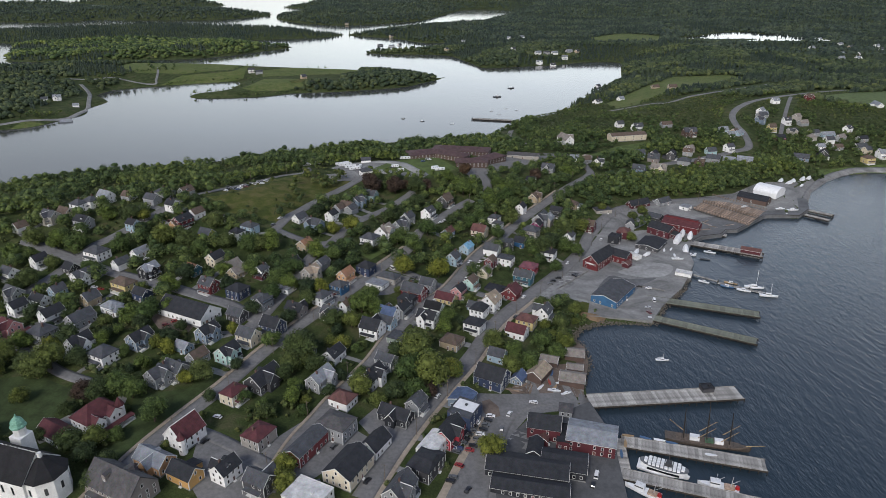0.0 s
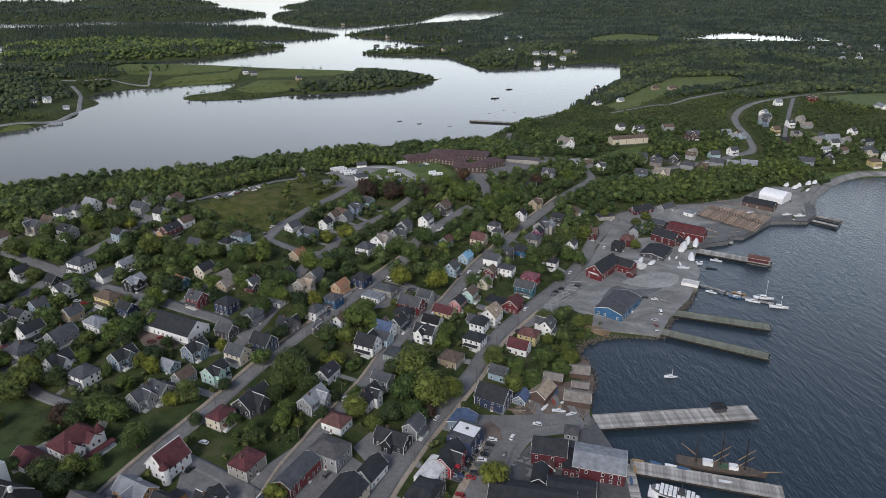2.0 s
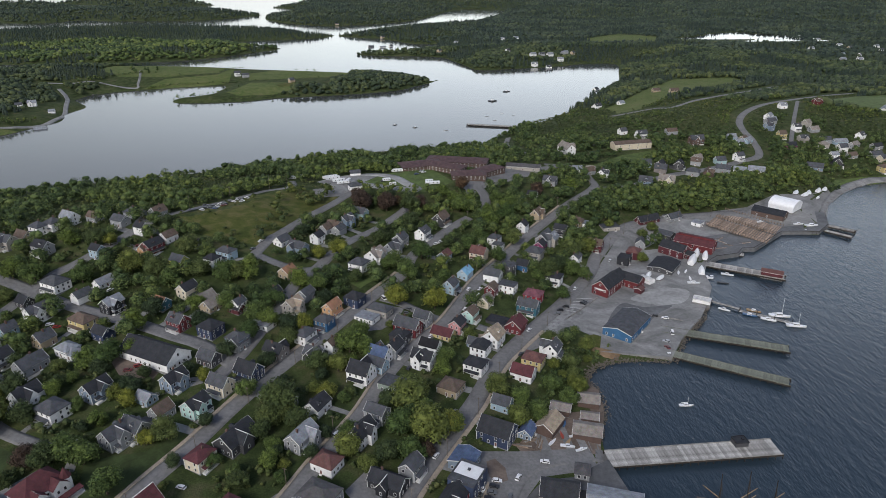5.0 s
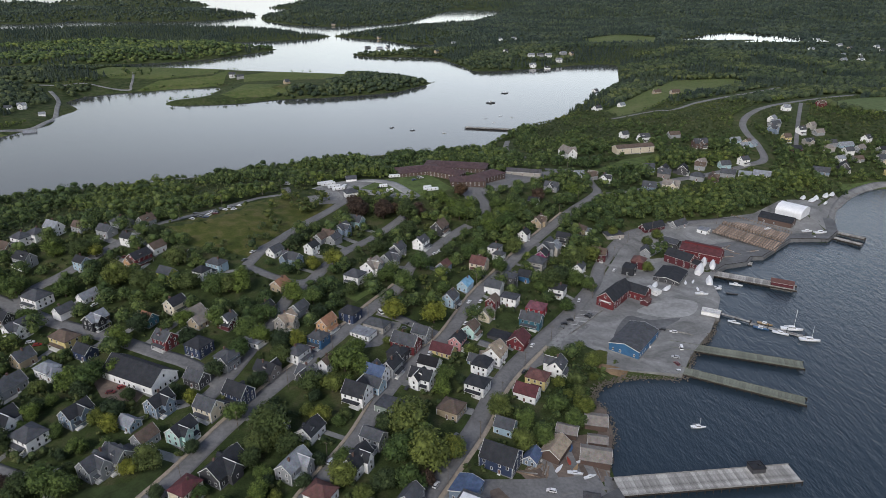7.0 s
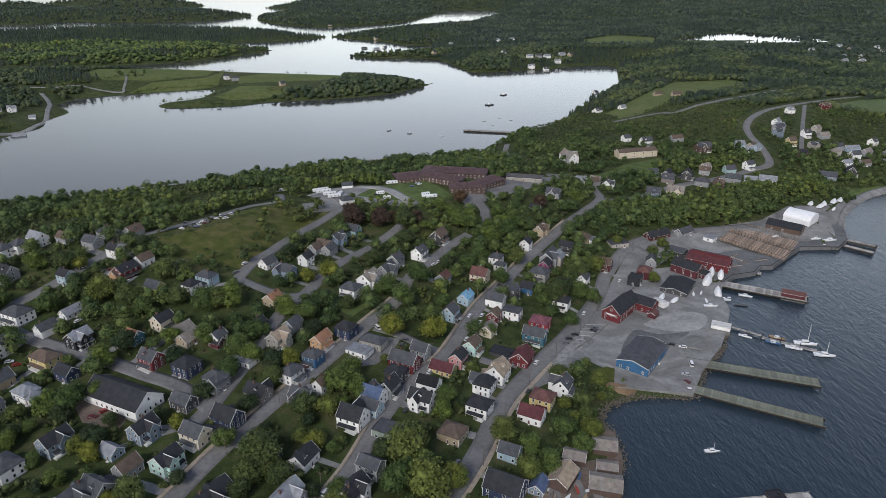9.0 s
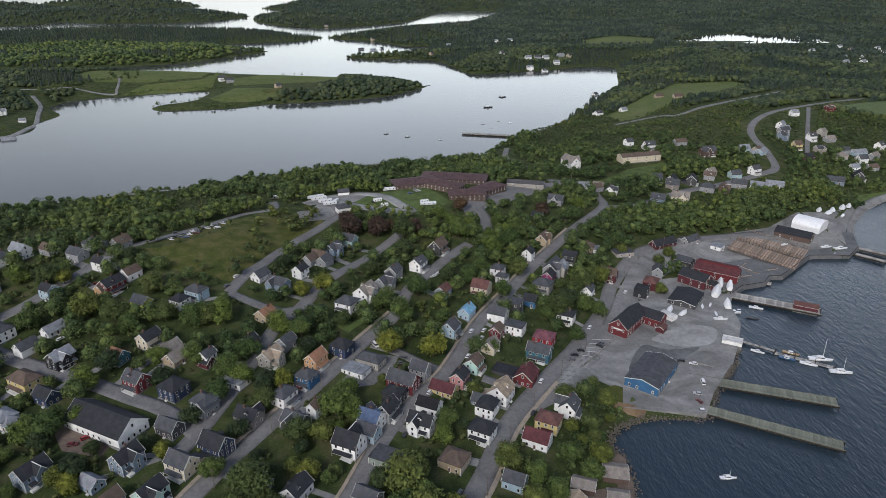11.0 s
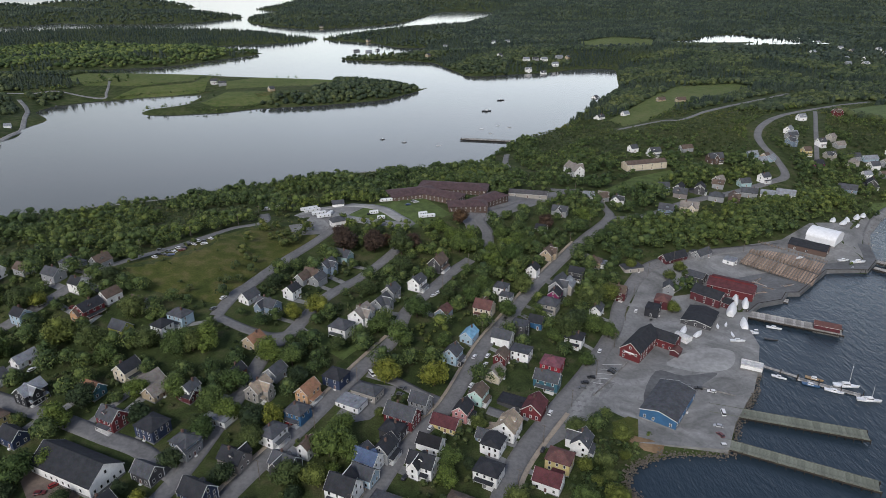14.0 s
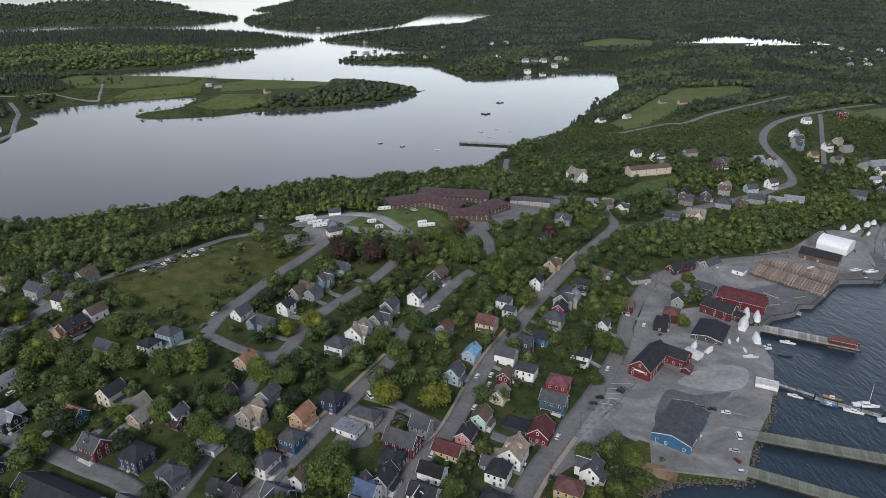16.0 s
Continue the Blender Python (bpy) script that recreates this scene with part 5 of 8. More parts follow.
house(-605.4, 1076.1, 20, 9, 7, 1, "white", "light", "g")
house(-406.0, 1411.4, 20, 13, 9, 2, "white", "grey", "g")
house(58.5, 1985.7, 20, 11, 8, 1.5, "white", "light", "g")
house(192.1, 2002.5, 20, 12, 8, 1.5, "white", "light", "g")
house(979.9, 1798.1, 20, 14, 9, 1, "white", "light", "g")
house(1097.3, 1982.0, 20, 12, 9, 1, "white", "light", "g")
house(955.6, 1549.6, 20, 13, 10, 2, "white", "light", "g")
house(985.6, 1666.7, 20, 11, 9, 1, "grey", "light", "g")
house(1153.1, 1778.6, 20, 12, 9, 1, "white", "grey", "g")
house(1104.4, 1835.9, 20, 11, 9, 1, "tan", "grey", "g")

for fx_, fy_, fl_, fw_, fr_ in ((-189, 2026, 16, "grey", "grey"), (-154, 2009, 18, "white", "light"), (-132, 2038, 13, "white", "grey"), (-22, 1987, 13, "white", "light"), (233, 1662, 15, "white", "light"), (256, 1672, 14, "grey", "grey"), (276, 1674, 16, "white", "light"),
                                 (317, 1705, 18, "grey", "light"), (337, 1704, 13, "tan", "grey"), (176, 1704, 12, "white", "grey"), (232, 2011, 14, "white", "light"), (9, 1820, 12, "tan", "grey"), (298, 1278, 11, "white", "grey"), (928, 1567, 14, "grey", "light"),
                                 (1019, 1654, 13, "white", "grey"), (1190, 1859, 16, "white", "light"), (1106, 1889, 14, "white", "light"), (-173, 2264, 13, "tan", "grey"), (-396, 2812, 14, "tan", "grey"), (-385, 1393, 14, "grey", "grey"), (-277, 1316, 10, "tan", "grey")):
    house(fx_, fy_, 15 + fl_ * 3 % 40, fl_, 8.5, 1.6, fw_, fr_, "g", plain=True)

# ---- landmarks ----
BUILT_SPOTS = []
TOWNLINE = 62.5
WATERFRONT = "buildings of the waterfront"


def landmark(name, x, y, turn, L, W, storeys, wall, roof, kind, label, category="building", pitch=0.3, base=None, windows=True, group=WATERFRONT):
    return house(x, y, turn, L, W, storeys, wall, roof, kind, label, name, category, group, pitch, True, base, windows)


hall = landmark("parish_hall", -151.7, 340.3, 154.6, 34.7, 16.1, 1.6, "white", "charcoal", "g", "long white parish hall with a steep charcoal roof", "hall", 0.36)
redhouse = landmark("red_warehouse", 118.5, 453.2, 48, 28, 12, 2.2, "red", "charcoal", "g", "large barn-red gabled warehouse with white trim", "warehouse", 0.42)
bm = bmesh.new()
box(bm, -14.25, -14.0, -2.8, 2.8, 4.6, 5.4)
part("sign_board", bm, TRIM, redhouse, "white lettering bar on the gable")
landmark("red_annex", 135.0, 459.5, 139, 17, 10.5, 1.8, "red", "charcoal", "g", "barn-red side building beside the large warehouse", "annex", 0.36)
landmark("ramp_shed", 138.3, 447.6, 49, 6.2, 5, 1, "maroon", "redbrown", "g", "small maroon shed at the end of the loading ramp", "shed", 0.25, windows=False)
landmark("blue_workshop", 115.8, 397.6, 52, 31, 18.2, 1.7, "blue", "grey", "g", "blue workshop with a low grey roof and white windows", "workshop", 0.13, 2.75)
sail_loft = landmark("red_sail_loft", 205.0, 523.7, 146, 30, 15, 2, "red", "red", "g", "long barn-red sail loft with a dark red roof", "warehouse", 0.26)
bm = bmesh.new()
box(bm, -13.5, 13.5, -1.3, 1.3, 9.2, 10.6)
clerestory = part("clerestory", bm, WALLS["red"], sail_loft, "red clerestory along the ridge")
bm = bmesh.new()
slab(bm, [(-13.8, -1.7, 10.75), (13.8, -1.7, 10.75), (13.8, 1.7, 10.95), (-13.8, 1.7, 10.95)], 0.18)
part("clerestory_roof", bm, ROOFS["red"], clerestory)
for k in range(9):
    part("window", WIN_SMALL, None, clerestory, m=pose(-12 + k * 3, -1.3, 9.95))
landmark("maroon_store", 184.3, 512.6, 132, 20, 12, 2, "maroon", "charcoal", "g", "maroon store with a charcoal gabled roof", "store", 0.34)
landmark("maroon_outbuilding", 193.6, 504.9, 132, 8, 7.5, 1.2, "maroon", "charcoal", "g", "low maroon outbuilding beside the sail loft", "store", 0.3)
landmark("grey_store", 187.6, 542.0, 137, 12, 10, 1.6, "dark", "grey", "g", "dark grey gabled store behind the sail loft", "store", 0.25)
landmark("dark_boatshed", 168.6, 487.4, 54, 23, 18, 0.9, "dark", "charcoal", "g", "wide dark boat shed with a low charcoal roof", "boat shed", 0.1)
shelter = landmark("fabric_shelter", 318.0, 606.0, 132, 22, 20, 1.4, "white", "pale", "v", "tall white fabric boat shelter with a rounded roof", "shelter", 0.26, windows=False)
for ob in shelter.children:
    if ob.name.startswith(("roof", "wall")):
        ob.data.materials[0] = CANVAS
landmark("dark_boathouse", 295.6, 588.4, 139, 27, 14, 1.5, "brownred", "charcoal", "g", "long dark-roofed boathouse beside the slipway", "boathouse", 0.24)
landmark("white_office", 223.4, 567.5, 45, 9, 8, 1, "white", "light", "f", "small white flat-roofed yard office", "office")
landmark("long_lodge", 83.3, 662.3, -14, 33, 11, 1.2, "greytan", "slategrey", "g", "long greyish tan lodge with a shallow brown roof", "lodge", 0.2, group="buildings by the hotel")
landmark("motel", 218.2, 764.5, 13.8, 45, 12.4, 2.2, "cream", "brown", "g", "long cream two-level motel with a brown roof", "motel", 0.22, group="buildings by the hotel")
blue_block = landmark("blue_block", 9.6, 259.5, 62, 13.5, 12, 3, "navy", "grey", "f", "tall dark blue block with a flat grey roof", "building")
bm = bmesh.new()
box(bm, -2.0, 5.4, -5.4, 5.4, 9.02, 9.12)
part("roof_membrane", bm, CANVAS, blue_block, "white roof membrane")
landmark("blue_rear_store", 9.0, 274.0, 62, 11, 11, 1.6, "greyblue", "slateblue", "g", "low store with a blue metal roof beside the street", "store", 0.16)
landmark("red_museum", 48.0, 254.2, -12, 15.5, 11.6, 2.3, "maroon", "charcoal", "g", "dark red museum building with a charcoal roof", "museum", 0.34)
landmark("red_museum_hall", 69.6, 247.6, -16, 22.4, 16.4, 2.2, "maroon", "light", "g", "dark red museum hall with a pale metal roof", "museum", 0.13)
landmark("museum_link", 56.6, 249.2, -14, 6.2, 13.4, 1.5, "maroon", "charcoal", "f", "low dark red link between the museum halls", "museum", 0.2)
landmark("black_restaurant", 36.6, 226.8, -13.5, 36, 13, 1.45, "black", "charcoal", "g", "wide black restaurant with a low charcoal roof", "restaurant", 0.2)
landmark("restaurant_wing", 41.6, 239.4, 74, 11, 6.6, 1.3, "black", "charcoal", "g", "narrow black wing joining the restaurant to the museum", "restaurant", 0.34, windows=False)
landmark("lobster_restaurant", 53.6, 230.6, -15, 20, 13.4, 1.45, "black", "charcoal", "g", "black gabled restaurant building on the quay", "restaurant", 0.2)
landmark("restaurant_lounge", 36.4, 215.2, -11, 33, 9.5, 1.1, "black", "charcoal", "g", "low black lounge beside the restaurant with white-framed windows", "restaurant", 0.2)
landmark("museum_kiosk", 61.4, 270.6, 75, 7.0, 6.4, 1, "grey", "slategrey", "h", "small grey kiosk near the wharf", "kiosk", 0.3)
landmark("entrance_hut", 46.6, 246.4, 78, 4.6, 4.4, 1, "maroon", "redbrown", "g", "small maroon entrance hut with white windows", "hut", 0.4)
landmark("open_shed", 51.5, 301.4, 57, 13.5, 9.6, 1.3, "brownred", "tan", "g", "weathered open shed with a tan board roof", "shed", 0.32, windows=False)
landmark("brown_shed", 59.8, 315.5, 162, 9.8, 7.6, 1, "brownred", "greytan", "g", "low brown shed among the boat yards", "shed", 0.25, windows=False)
landmark("grey_boathouse", 75.8, 323.8, 167, 10.6, 9.8, 1.2, "brownred", "greytan", "g", "weathered grey-roofed boathouse at the water's edge", "boathouse", 0.22, windows=False)
landmark("pile_boathouse", 69.8, 298.6, 165, 13.4, 10.6, 1.3, "brownred", "greytan", "g", "larger weathered boathouse standing on piles", "boathouse", 0.22, windows=False)
landmark("boathouse_link", 73.4, 310.0, 167, 8.6, 6.4, 1.0, "brownred", "greytan", "g", "low weathered shed between two boathouses", "boathouse", 0.22, windows=False)
landmark("wharf_roof", 175.8, 431.3, 150, 11.2, 6.2, 0.7, "white", "pale", "f", "small white flat shelter at the floating dock", "shelter", base=2.92, windows=False)


def hotel():
    root = thing("hotel", pose(6.2, 651, 0), "sprawling hotel with many low purple-brown hipped roofs", "hotel")
    rng = random.Random(4)
    for x, y, turn, L, W in ((-17.4, 651, 17, 40, 21), (18.6, 672, -12, 60, 21), (5, 643.6, -30, 42, 16), (27.3, 622.5, 2, 31, 16), (45.9, 638.6, 42, 32, 16)):
        bm = bmesh.new()
        box(bm, -L / 2, L / 2, -W / 2, W / 2, -3, 4.6)
        wing = part("wing", bm, WALLS["brownred"], root, "dark red-brown wing", pose(x - 6.2, y - 651, min(dz(x, y), dz(x, y - 8)) + 0.2, 0, 0, turn))
        bm = bmesh.new()
        hip_roof(bm, L, W, 4.6, 3.0, 0.8)
        part("roof", bm, HOTELROOF, wing, "purple-brown hipped roof")
        for side, (span, off) in enumerate(((L, W / 2), (W, L / 2))):
            for r in (1.2, 3.4):
                n = int(span / 3.6)
                for k in range(n):
                    u = (k + 0.5) / n * span - span / 2
                    for s in ((0, 180) if side == 0 else (90, 270)):
                        p = Matrix.Rotation(radians(s), 3, "Z") @ Vector((u, -off, r))
                        if s in (0, 90):
                            part("window", WIN_SMALL, None, wing, m=pose(p.x, p.y, p.z, 0, 0, s))
        BUILT_SPOTS.append((x, y, L * 0.42))
    return root


HOTELROOF = shingles("purple_brown_shingles", (0.078, 0.05, 0.051))
hotel()


def church():
    """White timber church: nave, eight-sided apse and a square tower under a copper dome."""
    x, y, turn = -181.0, 211.5, -17.0
    z = dz(x, y) + 0.2
    root = thing("church", pose(x, y, z, 0, 0, turn) @ Matrix.Diagonal((1.2, 1.2, 1.2, 1)), "white wooden church with black roofs and a green copper dome", "church")
    L, W, eave, rise = 30, 15, 8.5, 7.5
    bm = bmesh.new()
    gable_walls(bm, L, W, eave, rise, -3)
    part("nave", bm, WALLS["white"], root)
    bm = bmesh.new()
    gable_roof(bm, L, W, eave, rise, 0.5)
    part("roof", mesh_of("roof", bm, ROOFS["black"], TRIM), None, root, "black steep nave roof")
    r = 7.2
    ring = [(L / 2 + 1.5 + r * math.cos(a), r * math.sin(a)) for a in np.linspace(0, 2 * math.pi, 9)[:-1] + math.pi / 8]
    bm = bmesh.new()
    prism(bm, ring, -3, eave)
    apse = part("apse", bm, WALLS["white"], root, "white eight-sided apse")
    bm = bmesh.new()
    lo = [bm.verts.new((L / 2 + 1.5 + (p[0] - L / 2 - 1.5) * 1.07, p[1] * 1.07, eave)) for p in ring]
    hi = bm.verts.new((L / 2 + 1.5, 0, eave + 6.5))
    for i in range(8):
        bm.faces.new((lo[i], lo[(i + 1) % 8], hi))
    bm.faces.new(lo[::-1])
    part("apse_roof", bm, ROOFS["black"], apse, "black eight-sided roof")
    bm = bmesh.new()
    tube(bm, (L / 2 + 1.5, 0, eave + 5.9), (L / 2 + 1.5, 0, eave + 7.6), 0.75, 0.7, 8)
    part("finial", bm, TRIM, apse, "white capped finial")
    for k in range(8):
        a = k * 45
        p = Vector((L / 2 + 1.5, 0, 0)) + Matrix.Rotation(radians(a), 3, "Z") @ Vector((0, -r * 0.925, 4.6))
        part("window", WIN, None, apse, m=pose(p.x, p.y, p.z, 0, 0, a) @ Matrix.Diagonal((1.1, 1, 1.9, 1)))
    for k in range(6):
        for s in (0, 180):
            p = Matrix.Rotation(radians(s), 3, "Z") @ Vector((-L / 2 + 3 + k * 4.4 if s == 0 else L / 2 - 3 - k * 4.4, -W / 2, 4.6))
            part("window", WIN, None, root, m=pose(p.x, p.y, p.z, 0, 0, s) @ Matrix.Diagonal((1.1, 1, 2.2, 1)))
    tx, ty = -1.5, W / 2 + 1.0
    bm = bmesh.new()
    prism(bm, [(tx - 2.6, ty - 2.6), (tx + 2.6, ty - 2.6), (tx + 2.6, ty + 2.6), (tx - 2.6, ty + 2.6)], -4, 13)
    tower = part("tower", bm, WALLS["white"], root, "white square tower")
    bm = bmesh.new()
    o = np.linspace(0, 2 * math.pi, 9)[:-1]
    prism(bm, [(tx + 2.1 * math.cos(a), ty + 2.1 * math.sin(a)) for a in o], 13, 16.5)
    belfry = part("belfry", bm, TRIM, tower)
    bm = bmesh.new()
    prof = ((2.7, 16.3), (2.75, 16.9), (2.3, 17.4), (2.2, 18.4), (1.5, 19.6), (0.5, 20.4), (0.1, 21.6))
    rings = [[bm.verts.new((tx + q * math.cos(a), ty + q * math.sin(a), h)) for a in o] for q, h in prof]
    for p, q in zip(rings, rings[1:]):
        for i in range(8):
            bm.faces.new((p[i], p[(i + 1) % 8], q[(i + 1) % 8], q[i]))
    bm.faces.new(rings[0][::-1])
    bm.faces.new(rings[-1])
    part("dome", bm, COPPER, tower, "green copper dome")
    BUILT_SPOTS.extend([(x, y, 20), (x + 17, y - 6, 15)])
    return root


church()


def turret(root, x, y, r, h, roof):
    bm = bmesh.new()
    o = np.linspace(0, 2 * math.pi, 9)[:-1]
    prism(bm, [(x + r * math.cos(a), y + r * math.sin(a)) for a in o], -2, h)
    t = part("turret", bm, WALLS["white"], root)
    bm = bmesh.new()
    lo = [bm.verts.new((x + r * 1.15 * math.cos(a), y + r * 1.15 * math.sin(a), h)) for a in o]
    hi = bm.verts.new((x, y, h + r * 2.1))
    for i in range(8):
        bm.faces.new((lo[i], lo[(i + 1) % 8], hi))
    bm.faces.new(lo[::-1])
    part("turret_roof", bm, roof, t, "red conical turret roof")
    for k in (4.6, 1.9):
        for a in (200, 270, 340):
            part("window", WIN_SMALL, None, t, m=pose(x + r * 0.93 * math.cos(radians(a)), y + r * 0.93 * math.sin(radians(a)), k, 0, 0, a + 90))


mansion = landmark("mansion", -162.4, 247.4, 62, 17, 12.5, 2.3, "white", "red", "h", "ornate white mansion with red roofs, bay windows and a veranda", "mansion", 0.48, group="houses of the town")
for yy, ww in ((-4.2, 5.6), (4.0, 6.4)):
    bm = bmesh.new()
    gable_walls(bm, 6, ww, 6.8, 2.8, -2)
    bm.transform(pose(yy, -6.2, 0, 0, 0, 90))
    cross = part("cross_gable", bm, WALLS["white"], mansion, "white projecting gable")
    bm = bmesh.new()
    gable_roof(bm, 6, ww, 6.8, 2.8)
    bm.transform(pose(yy, -6.2, 0, 0, 0, 90))
    part("gable_roof", mesh_of("gable_roof", bm, ROOFS["red"], TRIM), None, cross, "red gable roof")
    for k in (-1.4, 1.4):
        part("window", WIN, None, cross, m=pose(yy + k, -9.2, 5.0))
        part("window", WIN, None, cross, m=pose(yy + k, -9.2, 2.1))
turret(mansion, 8.0, -6.2, 2.1, 7.8, ROOFS["red"])
bm = bmesh.new()
slab(bm, [(-8, -9.3, 3.1), (11, -9.3, 3.1), (11, -12.2, 2.6), (-8, -12.2, 2.6)], 0.2)
veranda = part("veranda", bm, ROOFS["red"], mansion, "red-roofed veranda")
bm = bmesh.new()
box(bm, -8, 11, -12.1, -9.3, -2, 0.4)
part("veranda_floor", bm, TRIM, veranda)
for k in range(8):
    bm = bmesh.new()
    tube(bm, (-7.8 + k * 2.65, -11.9, 0.4), (-7.8 + k * 2.65, -11.9, 2.6), 0.14, 0.12)
    part("veranda_post", bm, TRIM, veranda)
landmark("carriage_house", -176.1, 238.1, 152, 16.1, 9.9, 1.2, "white", "red", "g", "low white carriage house with a red roof", "outbuilding", 0.35, group="houses of the town")
redturret = landmark("turret_house", -118.4, 238.7, 62, 13.6, 11.8, 2, "white", "red", "g", "white house with a steep red roof and corner turret", "house", 0.55, group="houses of the town")
turret(redturret, -6.6, -5.4, 1.9, 7.6, ROOFS["red"])

# ---- driveways ----
def driveways():
    """Short paved strips from the houses to the nearest street, joined into one sheet."""
    lines = [smooth_line(line, 6) for _, line in ROADS.values()]
    widths = np.concatenate([np.full(len(p), w / 2) for p, (w, _) in zip(lines, ROADS.values())])
    nodes = np.vstack(lines)
    rng = random.Random(77)
    v, f = [], []
    for x, y, r in HOUSE_SPOTS:
        if y > 560 or rng.random() < 0.25:
            continue
        d = np.hypot(nodes[:, 0] - x, nodes[:, 1] - y)
        i = int(np.argmin(d))
        if not 8 < d[i] < 34:
            continue
        to = (nodes[i] - (x, y)) / d[i]
        side = np.array([-to[1], to[0]])
        off = side * rng.choice((-1, 1)) * (r * 0.75)
        half = side * rng.uniform(1.4, 2.6)
        start, end = np.array((x, y)) + off - to * 1.0, nodes[i] + off - to * (widths[i] - 0.6)
        n = 6
        for k in range(n + 1):
            p = start + (end - start) * k / n
            for q in (p - half, p + half):
                v.append((q[0], q[1], dz(*q) + 0.1))
        b = len(v) - 2 * (n + 1)
        f += [(b + 2 * k, b + 2 * k + 2, b + 2 * k + 3, b + 2 * k + 1) for k in range(n)]
    tagged(sheet("driveways", v, f, GRAVEL), "worn gravel and asphalt driveways between houses and streets", "driveway", kind="stuff")


driveways()

# ---- vehicles ----
def wheel_mesh():
    bm = bmesh.new()
    tube(bm, (0, -0.11, 0), (0, 0.11, 0), 0.33, 0.33, 12)
    return mesh_of("wheel", bm, RUBBER)


WHEEL = wheel_mesh()
CAR_PAINTS = {k: paint(k + "_car_paint", c, 0.3, 1.0, 0.03, random=0.05, spec=0.6) for k, c in
              {"white": (0.7, 0.7, 0.7), "black": (0.012, 0.012, 0.014), "silver": (0.4, 0.41, 0.43), "grey": (0.1, 0.105, 0.11), "red": (0.25, 0.015, 0.015), "blue": (0.03, 0.06, 0.16), "maroon": (0.12, 0.02, 0.02)}.items()}
CAR_MASTERS = {}


def car(x, y, turn, colour="grey", van=False):
    key = (colour, van)
    z = dz(x, y) + 0.16
    m = pose(x, y, z, 0, 0, turn)
    BUILT_SPOTS.append((x, y, 2.6))
    if key in CAR_MASTERS:
        return copy_thing(CAR_MASTERS[key], m)
    root = thing("van" if van else "car", m, f"{colour} parked {'van' if van else 'car'} on the pavement", "van" if van else "car", "parked cars")
    L, W, H = (5.2, 1.95, 2.0) if van else (4.5, 1.8, 1.45)
    bm = bmesh.new()
    side = [(-L / 2, 0.35), (-L / 2, 0.85), (-L / 2 + 0.15, 0.95), (L * 0.2, 0.95), (L / 2 - 0.2, 0.78), (L / 2, 0.6), (L / 2, 0.35)]
    a = [bm.verts.new((p, -W / 2, h)) for p, h in side]
    b = [bm.verts.new((p, W / 2, h)) for p, h in side]
    for i in range(len(side)):
        j = (i + 1) % len(side)
        bm.faces.new((a[i], a[j], b[j], b[i]))
    bm.faces.new(a[::-1])
    bm.faces.new(b)
    bmesh.ops.bevel(bm, geom=bm.edges[:], offset=0.06, segments=1, affect="EDGES")
    part("body", bm, CAR_PAINTS[colour], root)
    bm = bmesh.new()
    v = box(bm, -L / 2 + 0.25, L * (0.34 if van else 0.2), -W / 2 + 0.06, W / 2 - 0.06, 0.94, H - 0.04)
    for q in v[4:]:
        q.co.y *= 0.86
        q.co.x = q.co.x * (0.93 if van else 0.76) - 0.1
    part("glasshouse", bm, GLASS, root, "dark tinted windows")
    bm = bmesh.new()
    box(bm, (-L / 2 + 0.25) * (0.95 if van else 0.78) - 0.12, L * (0.31 if van else 0.15) - 0.1, -W * 0.4, W * 0.4, H - 0.05, H + 0.02)
    part("roof", bm, CAR_PAINTS[colour], root)
    for sx in (-0.31, 0.31):
        for sy in (-1, 1):
            part("wheel", WHEEL, None, root, m=pose(sx * L, sy * (W / 2 - 0.08), 0.33))
    CAR_MASTERS[key] = root
    return root


car(15.1, 259.5, 158, "white")
car(13.9, 256.1, 158, "black")
car(11.4, 250.2, 158, "black")
car(9.7, 246.9, 158, "black")
car(8.6, 244, 158, "grey")
car(13.1, 253.1, 158, "grey")
car(6.3, 240.1, 158, "blue")
car(5.2, 237.5, 158, "grey")
car(6.3, 229, 150, "red")
car(3.5, 221.6, 158, "grey")
car(2.2, 219.2, 158, "black")
car(27.5, 255.2, 80, "grey")
car(9.7, 214.5, 60, "black")
car(45.8, 277.3, 165, "white")
car(67.5, 226.3, 70, "white", True)
car(64.7, 220.3, 70, "black")
car(-109, 254.2, 160, "white")
car(-118, 245.4, 20, "grey")
car(-109.7, 237.7, 60, "black")
car(-50, 289.2, 62, "white")
car(-33.6, 217.7, 62, "black")
car(-3.6, 278.3, 62, "white")
car(5.7, 309.4, 62, "grey")
car(-51.2, 238, 62, "grey")
car(-36.1, 409.8, -60, "white", True)
car(-20.7, 400.6, 160, "grey")
car(-2.7, 487.8, 40, "white")
car(0.7, 492, 40, "white")
car(24.2, 425.6, 62, "white")
car(40.4, 471.8, 62, "black")
car(18.7, 431.5, 62, "white")
car(10.8, 423.7, 62, "black")
car(-6.3, 374.2, 62, "white")
car(15, 403.4, 62, "grey")
car(53.7, 390.7, 62, "white")
car(45.4, 364.3, 62, "black")
car(93.7, 449, 62, "white")
car(82.3, 422.5, 175, "black")
car(77.5, 417.4, 175, "black")
car(74.9, 412.8, 175, "grey")
car(95.2, 429.4, -40, "black")
car(97.6, 432, -40, "grey")
car(130.3, 498.2, 62, "white")
car(103.8, 474.7, 62, "grey")
car(-182.2, 525.9, 25, "grey")
car(-169.4, 510.5, 25, "blue")
car(-166.5, 521.7, 25, "maroon")
car(-156.2, 534.8, 30, "white")
car(-86.2, 490.2, 50, "silver")
